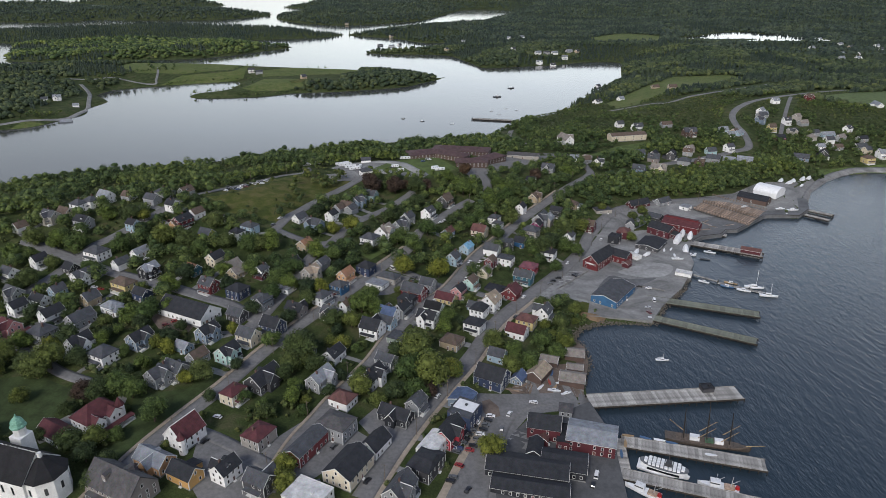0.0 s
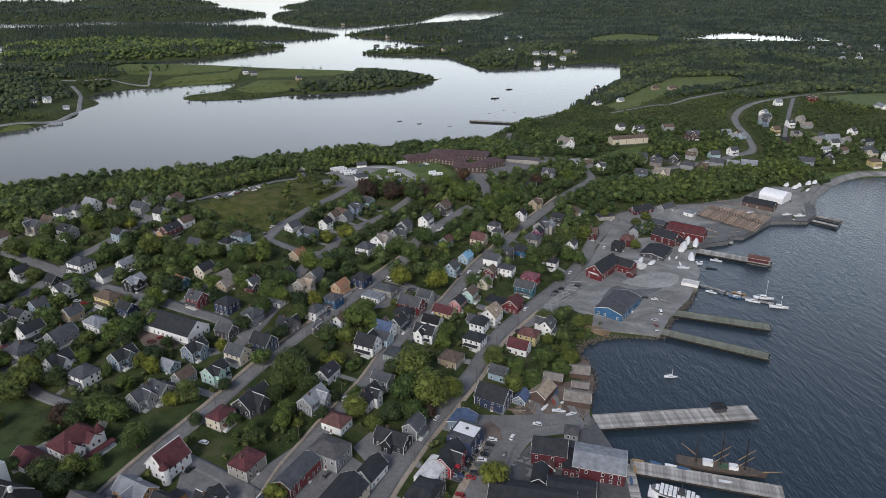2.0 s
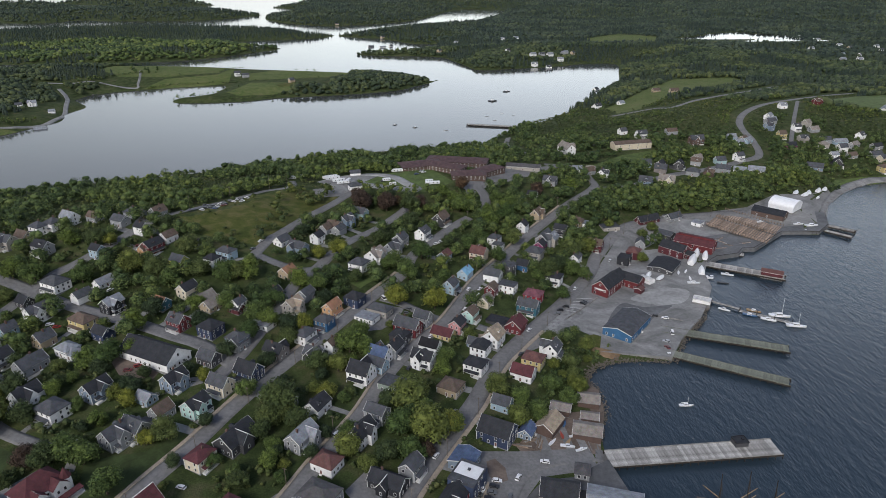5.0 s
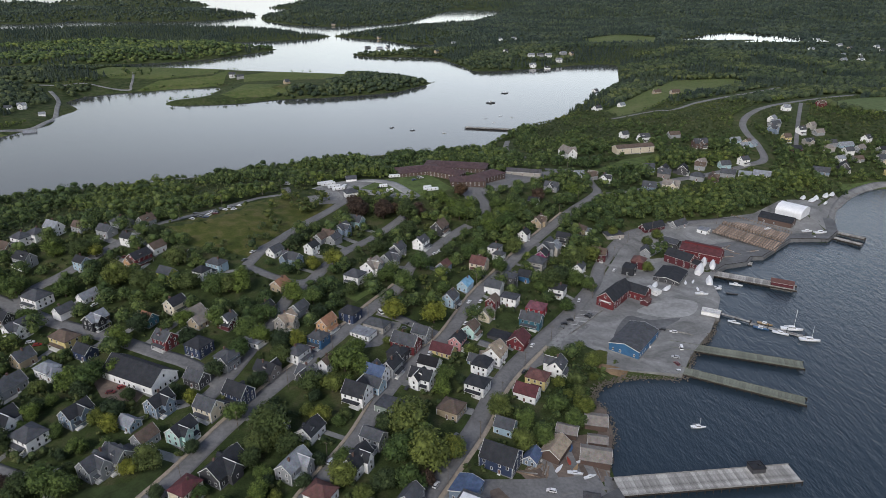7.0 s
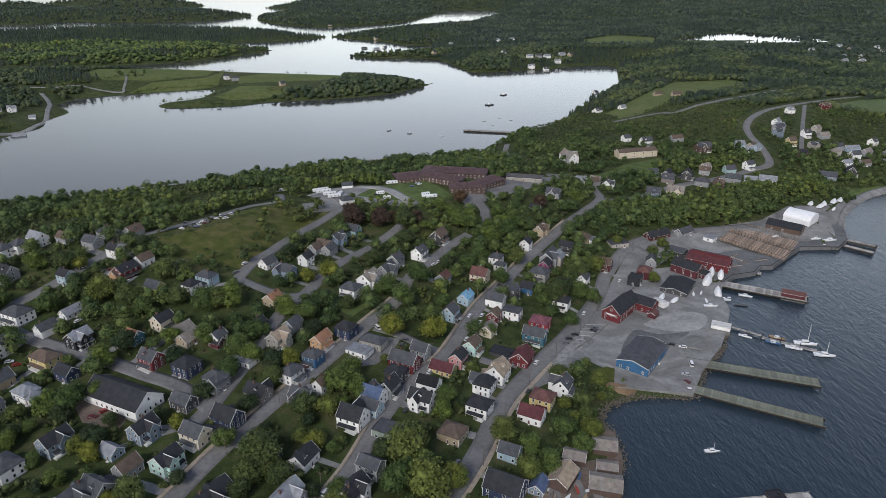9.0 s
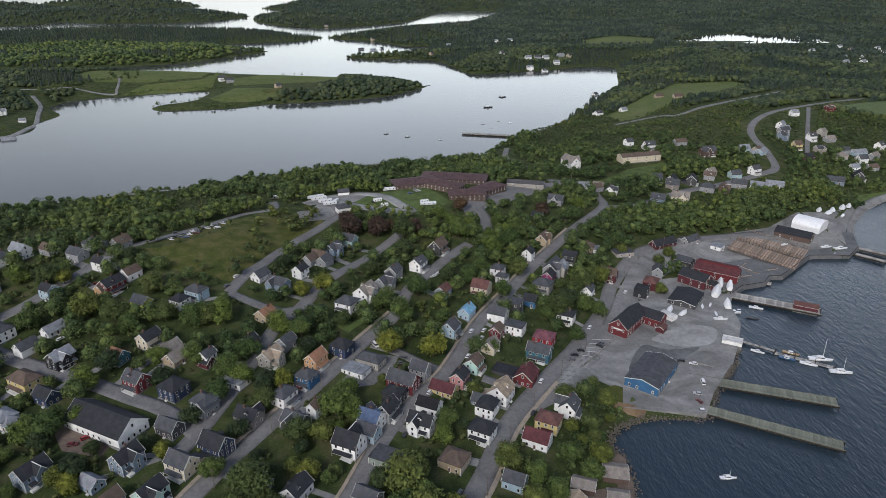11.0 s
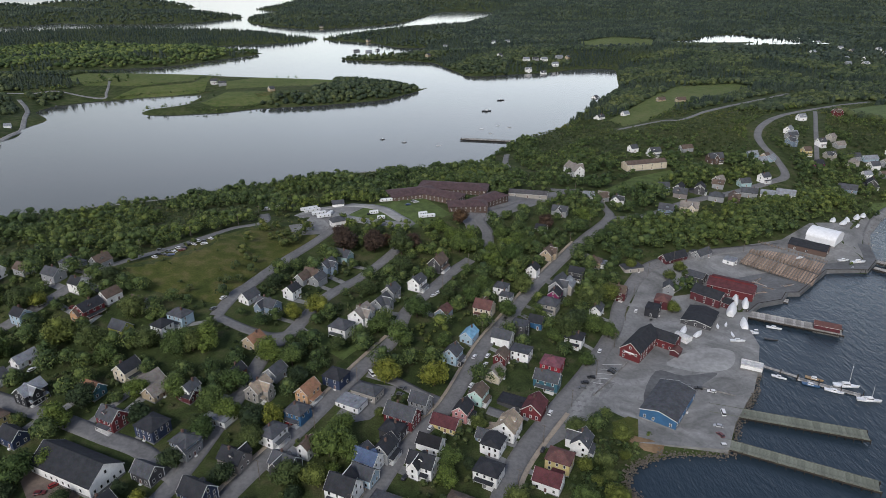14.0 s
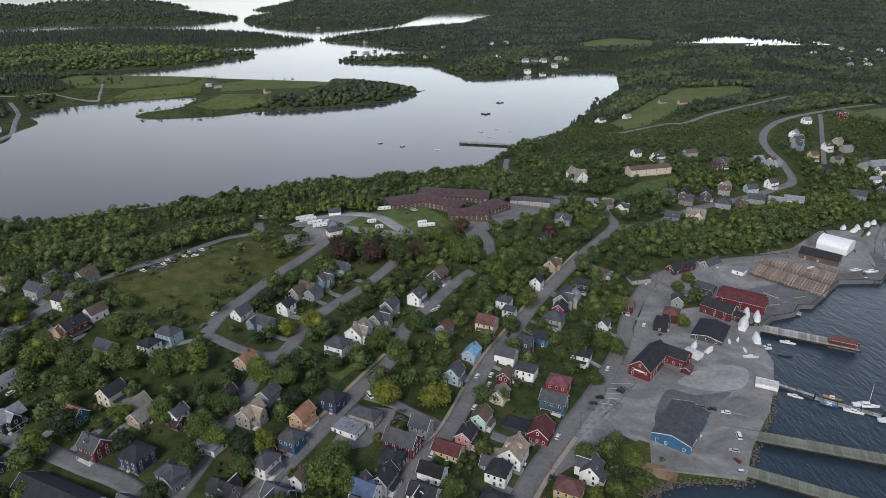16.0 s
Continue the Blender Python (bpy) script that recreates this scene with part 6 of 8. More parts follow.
car(28, 481.5, 30, "silver")
car(-203.5, 451.7, 20, "maroon")
car(-222.7, 455, 40, "white")
car(-204.2, 406.2, 60, "white")
car(135.9, 382.3, 160, "silver")
car(144.3, 410.4, 165, "white")
car(138.4, 413.5, 165, "black")
car(133.3, 415.6, 165, "grey")
car(134.3, 375.8, 110, "maroon")
car(132.6, 369.3, 175, "white")
car(142.6, 392.1, 80, "white", True)
car(-71.2, 370, 30, "red")
car(-102.7, 371.6, 60, "grey")
car(-16.2, 633.6, 30, "silver")
car(-20.6, 624.6, 30, "blue")
car(-14, 631, 30, "white")
car(-50.3, 606.4, 10, "black")
car(-46.4, 611.2, 60, "grey")
car(-181.9, 361.8, 60, "black")
car(-219.1, 370.1, 20, "red")
car(-224.4, 372.7, 20, "white")
car(-174.3, 374.9, 40, "black")
car(-161.9, 339.1, 60, "grey")
car(-148.9, 337.2, 30, "white")
car(-161.7, 329.1, 10, "maroon")
car(-158, 333.1, 40, "red")
car(-15.3, 349.4, 62, "white")
car(-17.9, 342.5, 62, "black")
car(15.3, 407.2, 62, "white")
car(26.3, 433.5, 62, "white")
car(-41.3, 387.4, -20, "white")
car(-21.1, 395.8, -15, "grey")
car(-126.1, 468.5, 62, "white")
car(-128.7, 456.8, 62, "grey")

car(-178.5, 507.1, 150, "white")
car(-174.4, 512.5, 150, "grey")
car(-170.4, 518.7, 150, "white")
car(-166.8, 526.7, 150, "black")
car(-163.3, 535.4, 150, "white")
car(-159.3, 543.3, 150, "grey")
car(-156.7, 549.3, 150, "white")
car(-179.1, 514.7, 150, "black")
car(-175.1, 520.9, 150, "grey")
car(-171.2, 527.8, 150, "white")
car(-167.8, 536.6, 150, "black")
car(-163.9, 544.7, 150, "white")
car(22.8, 264.5, -10, "white")
car(21.3, 261.0, -10, "black")
car(19.9, 257.4, -10, "grey")
car(18.5, 254.1, -10, "black")
car(17.0, 250.6, -10, "white")
car(15.3, 246.9, -10, "grey")
car(13.2, 242.2, -10, "black")
car(11.4, 239.2, -10, "red")
car(32.4, 266.8, 62, "white")

# ---- trailers and poles ----
def camper(x, y, turn, L=8.0):
    root = thing("camper_trailer", pose(x, y, dz(x, y) + 0.1, 0, 0, turn), "white camper trailer parked on the camp ground", "trailer", "camper trailers")
    bm = bmesh.new()
    box(bm, -L / 2, L / 2, -1.25, 1.25, 0.55, 3.0)
    bmesh.ops.bevel(bm, geom=bm.edges[:], offset=0.3, segments=2, affect="EDGES")
    body = part("body", bm, HULLWHITE, root)
    for k in (-0.28, 0.02, 0.3):
        part("window", WIN_SMALL, None, body, m=pose(k * L, -1.26, 1.9))
    bm = bmesh.new()
    tube(bm, (L / 2, 0, 0.6), (L / 2 + 1.2, 0, 0.5), 0.06, 0.06)
    part("drawbar", bm, RUST, root)
    for s in (-1, 1):
        part("wheel", WHEEL, None, root, m=pose(0, s * 1.15, 0.33))
    return root


for cx_, cy_, turn_, cl_ in ((-100.4, 623.7, 25, 14), (-96.7, 617.5, 25, 13), (-90.5, 610.1, 20, 11), (-85.6, 603.9, 20, 11), (-81.8, 608.8, 70, 8), (-38.8, 635.1, 12, 11), (-5.5, 600.8, 12, 13), (-8.7, 605.1, 20, 7), (-47.1, 607.6, 15, 7), (-40.9, 597.7, 10, 6),
                              (-138.9, 638.6, 10, 8), (-130.2, 643.6, 10, 9)):
    camper(cx_, cy_, turn_, cl_)
house(-77.9, 631.2, 12, 10, 6, 1, "white", "grey", "g")
house(-73.2, 588.4, 28, 11, 9, 1.5, "white", "grey", "h")


def pole_master():
    root = thing("utility_pole", Matrix(), "tall weathered wooden utility pole beside the street", "utility pole", "utility poles")
    bm = bmesh.new()
    tube(bm, (0, 0, -1), (0, 0, 10), 0.17, 0.11, 7)
    part("pole", bm, POLEWOOD, root)
    bm = bmesh.new()
    box(bm, -1.1, 1.1, -0.06, 0.06, 9.2, 9.35)
    part("crossarm", bm, POLEWOOD, root)
    return root


first_pole = None
for road_key, side_, gap_ in (("street_low", -5.2, 34), ("street_middle", 5.0, 36), ("street_high", -5.4, 36), ("cross_street", 4.8, 38), ("hill_road", 4.5, 40)):
    line_ = smooth_line(ROADS[road_key][1], 8)
    seg_ = np.r_[0, np.cumsum(np.hypot(*np.diff(line_, axis=0).T))]
    for s_ in np.arange(12, seg_[-1] - 8, gap_):
        px_, py_ = np.interp(s_, seg_, line_[:, 0]), np.interp(s_, seg_, line_[:, 1])
        qx_, qy_ = np.interp(s_ + 1, seg_, line_[:, 0]) - px_, np.interp(s_ + 1, seg_, line_[:, 1]) - py_
        k_ = side_ / math.hypot(qx_, qy_)
        m_ = pose(px_ - qy_ * k_, py_ + qx_ * k_, dz(px_, py_), 0, 0, math.degrees(math.atan2(-qx_, qy_)))
        if first_pole is None:
            first_pole = pole_master()
            first_pole.matrix_basis = m_
        else:
            copy_thing(first_pole, m_)

# ---- woods and scrub ----
def road_clear(x, y, margin):
    ok = np.ones(len(x), bool)
    for width, line in ROADS.values():
        p = smooth_line(line, 3)
        width = width * (2.0 if min(q[1] for q in line) > 600 and margin > 4 else 1.0)
        for (ax, ay), (bx, by) in zip(p, p[1:]):
            ex, ey = bx - ax, by - ay
            t = np.clip(((x - ax) * ex + (y - ay) * ey) / (ex * ex + ey * ey + 1e-9), 0, 1)
            ok &= np.hypot(x - ax - t * ex, y - ay - t * ey) > width / 2 + margin
    # the open slope keeps low in front of the country roads
    far = np.hypot(x, y)
    for key in ("coast_road", "country_road"):
        p = smooth_line([q for q in ROADS[key][1] if q[1] > 740], 3)
        for ahead in (12, 26, 40):
            sx, sy = x + x / far * ahead, y + y / far * ahead
            for (ax, ay), (bx, by) in zip(p, p[1:]):
                ex, ey = bx - ax, by - ay
                t = np.clip(((sx - ax) * ex + (sy - ay) * ey) / (ex * ex + ey * ey + 1e-9), 0, 1)
                ok &= np.hypot(sx - ax - t * ex, sy - ay - t * ey) > 9
    return ok


def house_clear(x, y, margin, south):
    """True where no building stands, with a wider clearing on its south side."""
    ok = np.ones(len(x), bool)
    for hx, hy, hr in HOUSE_SPOTS + BUILT_SPOTS:
        dy = y - hy
        dy = np.where(dy < 0, dy * (hr + margin) / (hr + margin + south), dy)
        ok &= np.hypot(x - hx, dy) > hr + margin
    return ok


def open_clear(x, y, names, margin=0.0):
    ok = np.ones(len(x), bool)
    for n in names:
        ok &= shore_distance(x, y, OPEN[n]) < -margin
    return ok


TOWN = np.array([(-520, 74), (74, 74), (86, 372), (124, 483), (148, 545), (130, 620), (74, 644), (37, 582), (-24, 572), (-74, 582), (-124, 595),
                 (-167, 551), (-223, 514), (-279, 493), (-334, 458), (-520, 409)], float)
ALL_OPEN = list(OPEN)


def spread(x0, x1, y0, y1, step, rs):
    x, y = np.meshgrid(np.arange(x0, x1, step), np.arange(y0, y1, step))
    return x.ravel() + rs.uniform(-0.45, 0.45, x.size) * step, y.ravel() + rs.uniform(-0.45, 0.45, x.size) * step


def wood(name, x, y, height, lumps, material, label, rs, width=0.42, flat=0.8, cards=0, spray=0.092):
    """A stand of broad-leaved trees as lumps of leaves over short stems."""
    z = drape(x, y)
    n = len(x)
    k = lumps
    a = rs.uniform(0, 2 * math.pi, (n, k))
    r = np.sqrt(rs.uniform(0, 1, (n, k))) * (height * width)[:, None] * 0.75
    lift = rs.uniform(*((0.3, 0.85) if k > 2 else (0.34, 0.5)), (n, k)) * height[:, None]
    r *= np.clip(1.25 - lift / height[:, None], 0.2, 1)
    c = np.stack([x[:, None] + np.cos(a) * r, y[:, None] + np.sin(a) * r, z[:, None] + lift], -1).reshape(-1, 3)
    rad = (height[:, None] * (rs.uniform(0.13, 0.27, (n, k)) * (1.0 if k > 3 else 1.4) if k > 2 else rs.uniform(0.36, 0.62, (n, k)))).ravel()
    v, f = clumps(c, rad, rs, flat, 0.33, k < 3)
    if cards:
        d = rs.normal(0, 1, (n, cards, 3))
        d /= np.linalg.norm(d, axis=2)[..., None]
        d[..., 2] = np.abs(d[..., 2]) * 1.1 - 0.25
        out = rs.uniform(0.7, 1.22, (n, cards, 1)) * height[:, None, None]
        mid = np.stack([x, y, z + height * 0.52], -1)[:, None]
        pts = mid + d * out * np.array([width, width, 0.46])
        cv, cf = leaf_cards(pts.reshape(-1, 3), d.reshape(-1, 3), spray * np.repeat(height, cards)[:, None], rs)
        v, f = np.vstack([v, cv]), np.vstack([f, cf + len(v)])
    return tagged(sheet(name, v, f, material), label, "trees", kind="stuff")


def spruces(name, x, y, height, label, rs, tiers=2):
    """A stand of narrow dark conifers: stacked ragged cones."""
    z = drape(x, y)
    n, sides = len(x), 6
    vs, fs, off = [], [], 0
    for t in range(tiers):
        lo, hi = t / tiers * 0.75, (t + 1.35) / tiers
        r = height * 0.27 * (1 - lo * 0.85)
        a = np.arange(sides) / sides * 2 * math.pi
        rr = r[:, None] * rs.uniform(0.7, 1.25, (n, sides))
        ring = np.stack([x[:, None] + np.cos(a) * rr, y[:, None] + np.sin(a) * rr, (z + height * (0.08 + lo))[:, None] + rs.uniform(-0.05, 0.05, (n, sides)) * height[:, None]], -1)
        tip = np.stack([x, y, z + height * min(1.0, hi)], -1)[:, None]
        vs.append(np.concatenate([ring, tip], 1).reshape(-1, 3))
        tri = np.array([[i, (i + 1) % sides, sides] for i in range(sides)])
        fs.append((tri[None] + (np.arange(n) * (sides + 1))[:, None, None]).reshape(-1, 3) + off)
        off += n * (sides + 1)
    return tagged(sheet(name, np.vstack(vs), np.vstack(fs), CONIFER), label, "trees", kind="stuff")


def wooded(x, y, margin_house=2.0, south=5.0, road=1.5):
    ok = coast(x, y) > 3
    x2, y2 = x[ok], y[ok]
    keep = road_clear(x2, y2, road) & house_clear(x2, y2, margin_house, south) & open_clear(x2, y2, ALL_OPEN, 1.0) & (shore_distance(x2, y2, POND_RING) < -4) & (shore_distance(x2, y2 + 55, POND_RING) < -20)
    return x2[keep], y2[keep]



# ---- trees ----
ICO = []
_g = (1 + 5 ** 0.5) / 2
for _a, _b in ((1, _g), (1, -_g), (-1, _g), (-1, -_g)):
    ICO += [(0, _a, _b), (_a, _b, 0), (_b, 0, _a)]
ICO = np.array(ICO, float) / math.hypot(1, _g)
_bm = bmesh.new()
for _p in ICO:
    _bm.verts.new(_p)
bmesh.ops.convex_hull(_bm, input=_bm.verts)
_bm.verts.index_update()
ICO_FACES = np.array([[v.index for v in f.verts] for f in _bm.faces])
_bm.free()
ICO_DOME = ICO_FACES[ICO[ICO_FACES].mean(1)[:, 2] > -0.5]


def clumps(centres, radii, rs, flat=0.85, ragged=0.28, domes=False):
    """Uneven lumps of leaves, one for each centre, as vertices and faces."""
    n = len(centres)
    a = rs.uniform(0, 2 * math.pi, n)
    base = np.repeat(ICO[None], n, 0) * (1 + rs.uniform(-ragged, ragged, (n, 12, 1)))
    c, s = np.cos(a)[:, None], np.sin(a)[:, None]
    x, y = base[..., 0] * c - base[..., 1] * s, base[..., 0] * s + base[..., 1] * c
    v = np.stack([x, y, base[..., 2] * flat], -1) * np.asarray(radii)[:, None, None] + np.asarray(centres)[:, None, :]
    f = (ICO_DOME if domes else ICO_FACES)[None] + (np.arange(n) * 12)[:, None, None]
    return v.reshape(-1, 3), f.reshape(-1, 3)


def leaf_cards(points, normals, size, rs):
    """Small leaf sprays, a triangle each, at the points, roughly facing out and up."""
    n = len(points)
    d = normals + rs.normal(0, 0.5, (n, 3)) + [0, 0, 0.45]
    d /= np.linalg.norm(d, axis=1)[:, None]
    u = np.cross(d, rs.normal(0, 1, (n, 3)))
    u /= np.linalg.norm(u, axis=1)[:, None]
    w = np.cross(d, u)
    s = size * rs.uniform(0.6, 1.3, (n, 1))
    v = np.stack([points - u * s - w * s * 0.5, points + u * s * 0.9 - w * s * 0.4, points + w * s * 0.9 - d * s * 0.2], 1)
    f = np.arange(n * 3).reshape(-1, 1, 3)
    return v.reshape(-1, 3), f.reshape(-1, 3)


TREE_LEAVES = {"green": LEAF, "olive": foliage("olive_leaves", (0.04, 0.056, 0.018), (0.105, 0.13, 0.04)), "lime": LEAFY, "dark": LEAFDARK, "red": LEAFRED}
TREE_WORDS = {"green": "leafy green maple", "olive": "olive-green tree in young leaf", "lime": "bright yellow-green tree in spring leaf", "dark": "dark green dense tree", "red": "dark copper-leaved tree"}
TREE_KINDS = {}


def make_tree(kind, variant):
    """A unit tree, one metre of crown radius, standing at the origin: forked trunk and a crown of lumps and leaf sprays."""
    rs = np.random.RandomState(variant * 31 + len(kind) * 7 + ord(kind[0]))
    root = new("tree")
    bm = bmesh.new()
    tube(bm, (0, 0, -0.25), (0.02, 0, 0.55), 0.07, 0.05, 7)
    lobes = []
    for i in range(9):
        a, r = i * 2.4 + rs.uniform(-0.4, 0.4), rs.uniform(0.28, 0.62)
        lobes.append((math.cos(a) * r, math.sin(a) * r, rs.uniform(0.62, 1.2)))
    lobes += [(0, 0, 1.35), (rs.uniform(-0.2, 0.2), rs.uniform(-0.2, 0.2), 1.0)]
    for p in lobes[:6]:
        tube(bm, (0.01, 0, 0.45), (p[0] * 0.8, p[1] * 0.8, p[2]), 0.03, 0.01, 5)
    part("trunk", bm, BARK, root)
    lobes = np.array(lobes)
    rad = rs.uniform(0.36, 0.52, len(lobes))
    sub_c, sub_r = [], []
    for c, r in zip(lobes, rad):
        for _ in range(2):
            d = rs.normal(0, 1, 3)
            d /= np.linalg.norm(d)
            sub_c.append(c + d * r * 0.3)
            sub_r.append(r * rs.uniform(0.5, 0.66))
    v1, f1 = clumps(np.array(sub_c), np.array(sub_r), rs, 0.8, 0.35)
    pts, nrm = [], []
    for c, r in zip(lobes, rad):
        d = rs.normal(0, 1, (260, 3))
        d /= np.linalg.norm(d, axis=1)[:, None]
        pts.append(c + d * r * rs.uniform(0.62, 1.22, (260, 1)))
        nrm.append(d)
    v2, f2 = leaf_cards(np.vstack(pts), np.vstack(nrm), 0.07, rs)
    crown = sheet("crown", np.vstack([v1, v2]), np.vstack([f1, f2 + len(v1)]), TREE_LEAVES[kind])
    crown.parent = root
    return root


def tree(x, y, r, kind, tall=1.0):
    if kind not in TREE_KINDS:
        TREE_KINDS[kind] = [0, []]
    state = TREE_KINDS[kind]
    if len(state[1]) < 4:
        ob = make_tree(kind, len(state[1]))
        tagged(ob, f"{TREE_WORDS[kind]} standing in a yard", "tree", "trees of the town")
        state[1].append(ob)
    else:
        ob = copy_thing(state[1][state[0] % 4], Matrix())
    state[0] += 1
    ob.matrix_basis = pose(x, y, dz(x, y), 0, 0, (x * 37 + y * 17) % 360) @ Matrix.Diagonal((r, r, r * tall, 1))
    TREE_SPOTS.append((x, y, r))
    return ob


TREE_SPOTS = []
for tx, ty, tr in (
    (-206, 288, 8.4), (-166, 230, 6.0), (-125, 282, 6.0), (-267, 375, 6.0), (-196, 329, 4.2), (-180, 420, 7.2), (-198, 426, 7.8), (-288, 422, 6.6), (-168, 446, 6.6), (-79, 303, 9.0), (-66, 336, 6.0), (-16, 310, 9.6), (-7, 290, 9.6), (-43, 278, 6.0), (99, 497, 7.2), (116, 510, 6.0), (56, 504, 6.6), (-129, 420, 6.0), (-153, 421, 6.0), (-262, 395, 4.8), (72, 355, 4.8), (86, 374, 4.8)
):
    tree(tx, ty, tr * 1.12, "olive")
for tx, ty, tr in (
    (-162, 268, 7.2), (-137, 250, 6.6), (-174, 336, 6.6), (-136, 418, 7.2), (-122, 423, 7.2), (-270, 418, 7.2), (-255, 416, 7.2), (-225, 415, 6.6), (-251, 456, 6.0), (-98, 372, 6.0), (-107, 360, 5.4), (-51, 353, 7.8), (2, 438, 4.8), (-22, 436, 7.8), (17, 548, 7.2), (40, 530, 7.2), (54, 542, 7.2), (21, 486, 6.0), (-13, 465, 7.2), (-35, 447, 6.0), (122, 615, 6.0), (-126, 386, 6.0), (-145, 387, 4.8), (-183, 333, 6.0), (-173, 368, 6.0), (-169, 409, 6.0), (-235, 392, 4.8), (-293, 404, 6.0), (-89, 417, 6.6), (-77, 413, 6.0)
):
    tree(tx, ty, tr * 1.12, "green")
for tx, ty, tr in (
    (-100, 393, 6.0), (-108, 378, 6.0), (30, 501, 6.0), (-42, 351, 6.0), (-47, 366, 6.0), (1, 350, 5.4), (48, 308, 5.4), (40, 318, 5.4), (58, 333, 4.8), (65, 322, 4.8), (-14, 276, 6.0), (-76, 267, 4.8), (-100, 267, 3.6), (-159, 290, 4.2), (-173, 300, 3.6), (-164, 343, 4.8), (-97, 313, 4.8), (29, 414, 4.2), (82, 434, 4.8), (68, 453, 4.8), (103, 465, 5.4), (95, 471, 6.0), (42, 476, 6.0)
):
    tree(tx, ty, tr * 1.12, "green")
for tx, ty, tr in (
    (-179, 266, 4.8), (-7, 279, 3.6), (-63, 549, 8.4), (-43, 547, 8.4)
):
    tree(tx, ty, tr * 1.12, "red")
for tx, ty, tr in (
    (-156, 223, 5.4), (-183, 235, 3.6), (-167, 380, 6.0), (-271, 367, 4.8), (-243, 337, 5.4), (-226, 323, 3.6), (-232, 452, 7.2), (-192, 477, 4.8), (-86, 367, 6.6), (-25, 275, 5.4), (-24, 543, 7.8), (77, 461, 7.8), (86, 474, 6.0), (-92, 336, 4.8), (-110, 291, 3.6), (-151, 325, 3.6), (-71, 400, 4.8), (-55, 428, 4.8), (-101, 487, 4.8), (-43, 488, 5.4), (-22, 518, 6.0), (6, 485, 5.4), (-27, 311, 4.8), (-59, 275, 3.6), (-84, 285, 4.8), (-116, 266, 3.6), (-220, 334, 4.2), (-138, 370, 4.8), (-115, 343, 4.8)
):
    tree(tx, ty, tr * 1.12, "dark")
for tx, ty, tr in (
    (-121, 324, 3.6), (-223, 453, 4.8), (-58, 315, 4.8), (4, 296, 6.0), (-70, 221, 5.4), (21, 236, 6.0), (-27, 406, 7.2), (-4, 405, 7.2), (-84, 457, 4.8), (-71, 462, 6.6)
):
    tree(tx, ty, tr * 1.12, "lime")

# trees by the church, the mansion and the middle street
for tx, ty, tr in ((-145, 220, 5), (-146, 209, 5), (-163, 214, 5)):
    tree(tx, ty, tr, "dark")
for tx, ty, tr in ((-165, 230, 5), (-209, 280, 8), (-234, 296, 7), (-82, 293, 6.5), (-74, 299, 6)):
    tree(tx, ty, tr, "olive")
for tx, ty, tr in ((-138, 253, 6), (-154, 266, 7), (-149, 237, 4), (-232, 308, 6), (-8, 299, 8), (-19, 293, 8), (4, 296, 6), (-44, 289, 5), (-189, 310, 5)):
    tree(tx, ty, tr, "green")
for tx, ty, tr in ((-177, 266, 5.5),):
    tree(tx, ty, tr, "red")
for tx, ty, tr in ((-207, 261, 5), (-68, 212, 5.5), (-59, 314, 4)):
    tree(tx, ty, tr, "lime")
BUILT_SPOTS.append((68, 216, 9))

# smaller yard trees between the houses
yard_rng = np.random.RandomState(12)
cx_all, cy_all = yard_rng.uniform(-335, 118, 5200), yard_rng.uniform(205, 585, 5200)
ok_all = (shore_distance(cx_all, cy_all, TOWN) > 2) & house_clear(cx_all, cy_all, 2.0, 4.5) & road_clear(cx_all, cy_all, 2.5)
ok_all &= open_clear(cx_all, cy_all, ALL_OPEN, 0.5) & (coast(cx_all, cy_all) > 4)
yard_count = 0
FAR_YARD = []
for tx, ty in zip(cx_all[ok_all], cy_all[ok_all]):
    if yard_count >= 330:
        break
    if any(math.hypot(tx - q[0], ty - q[1]) < 2.2 + q[2] * 0.75 for q in TREE_SPOTS):
        continue
    size_ = 2.8 + 4.2 * yard_rng.rand()
    if math.hypot(tx, ty) > 385:
        FAR_YARD.append((tx, ty, size_))
        TREE_SPOTS.append((tx, ty, size_))
        yard_count += 1
        continue
    tree(float(tx), float(ty), size_, ("green", "olive", "dark", "olive", "green", "dark", "lime")[yard_count % 7])
    yard_count += 1

# dark and young trees below the camp ground, and single trees by the waterfront
for tx, ty, tr in ((-68, 565, 6.8), (-60, 570, 5.0), (-45, 560, 6.0), (-35, 556, 5.6), (-25, 563, 5.8), (-16, 553, 6.4), (-41, 569, 5.0), (20, 593, 6.8), (87, 596, 6.4)):
    tree(tx, ty, tr, "red" if (tx + ty) % 2 else "dark")
for tx, ty, tr in ((4, 577, 6.4), (11, 566, 5.6), (17, 560, 6.4), (25, 558, 6.4), (31, 552, 5.2), (48, 571, 6.4), (53, 556, 6.4), (61, 567, 6.2), (39, 550, 5.2)):
    tree(tx, ty, tr, "green")
for tx, ty, tr in ((155, 498, 4.8), (181, 545, 3.4), (167, 540, 4.8), (111, 527, 4.6), (111, 510, 4.4), (106, 496, 3.0), (142, 551, 4.4), (179, 552, 4.8)):
    tree(tx, ty, tr, "olive")

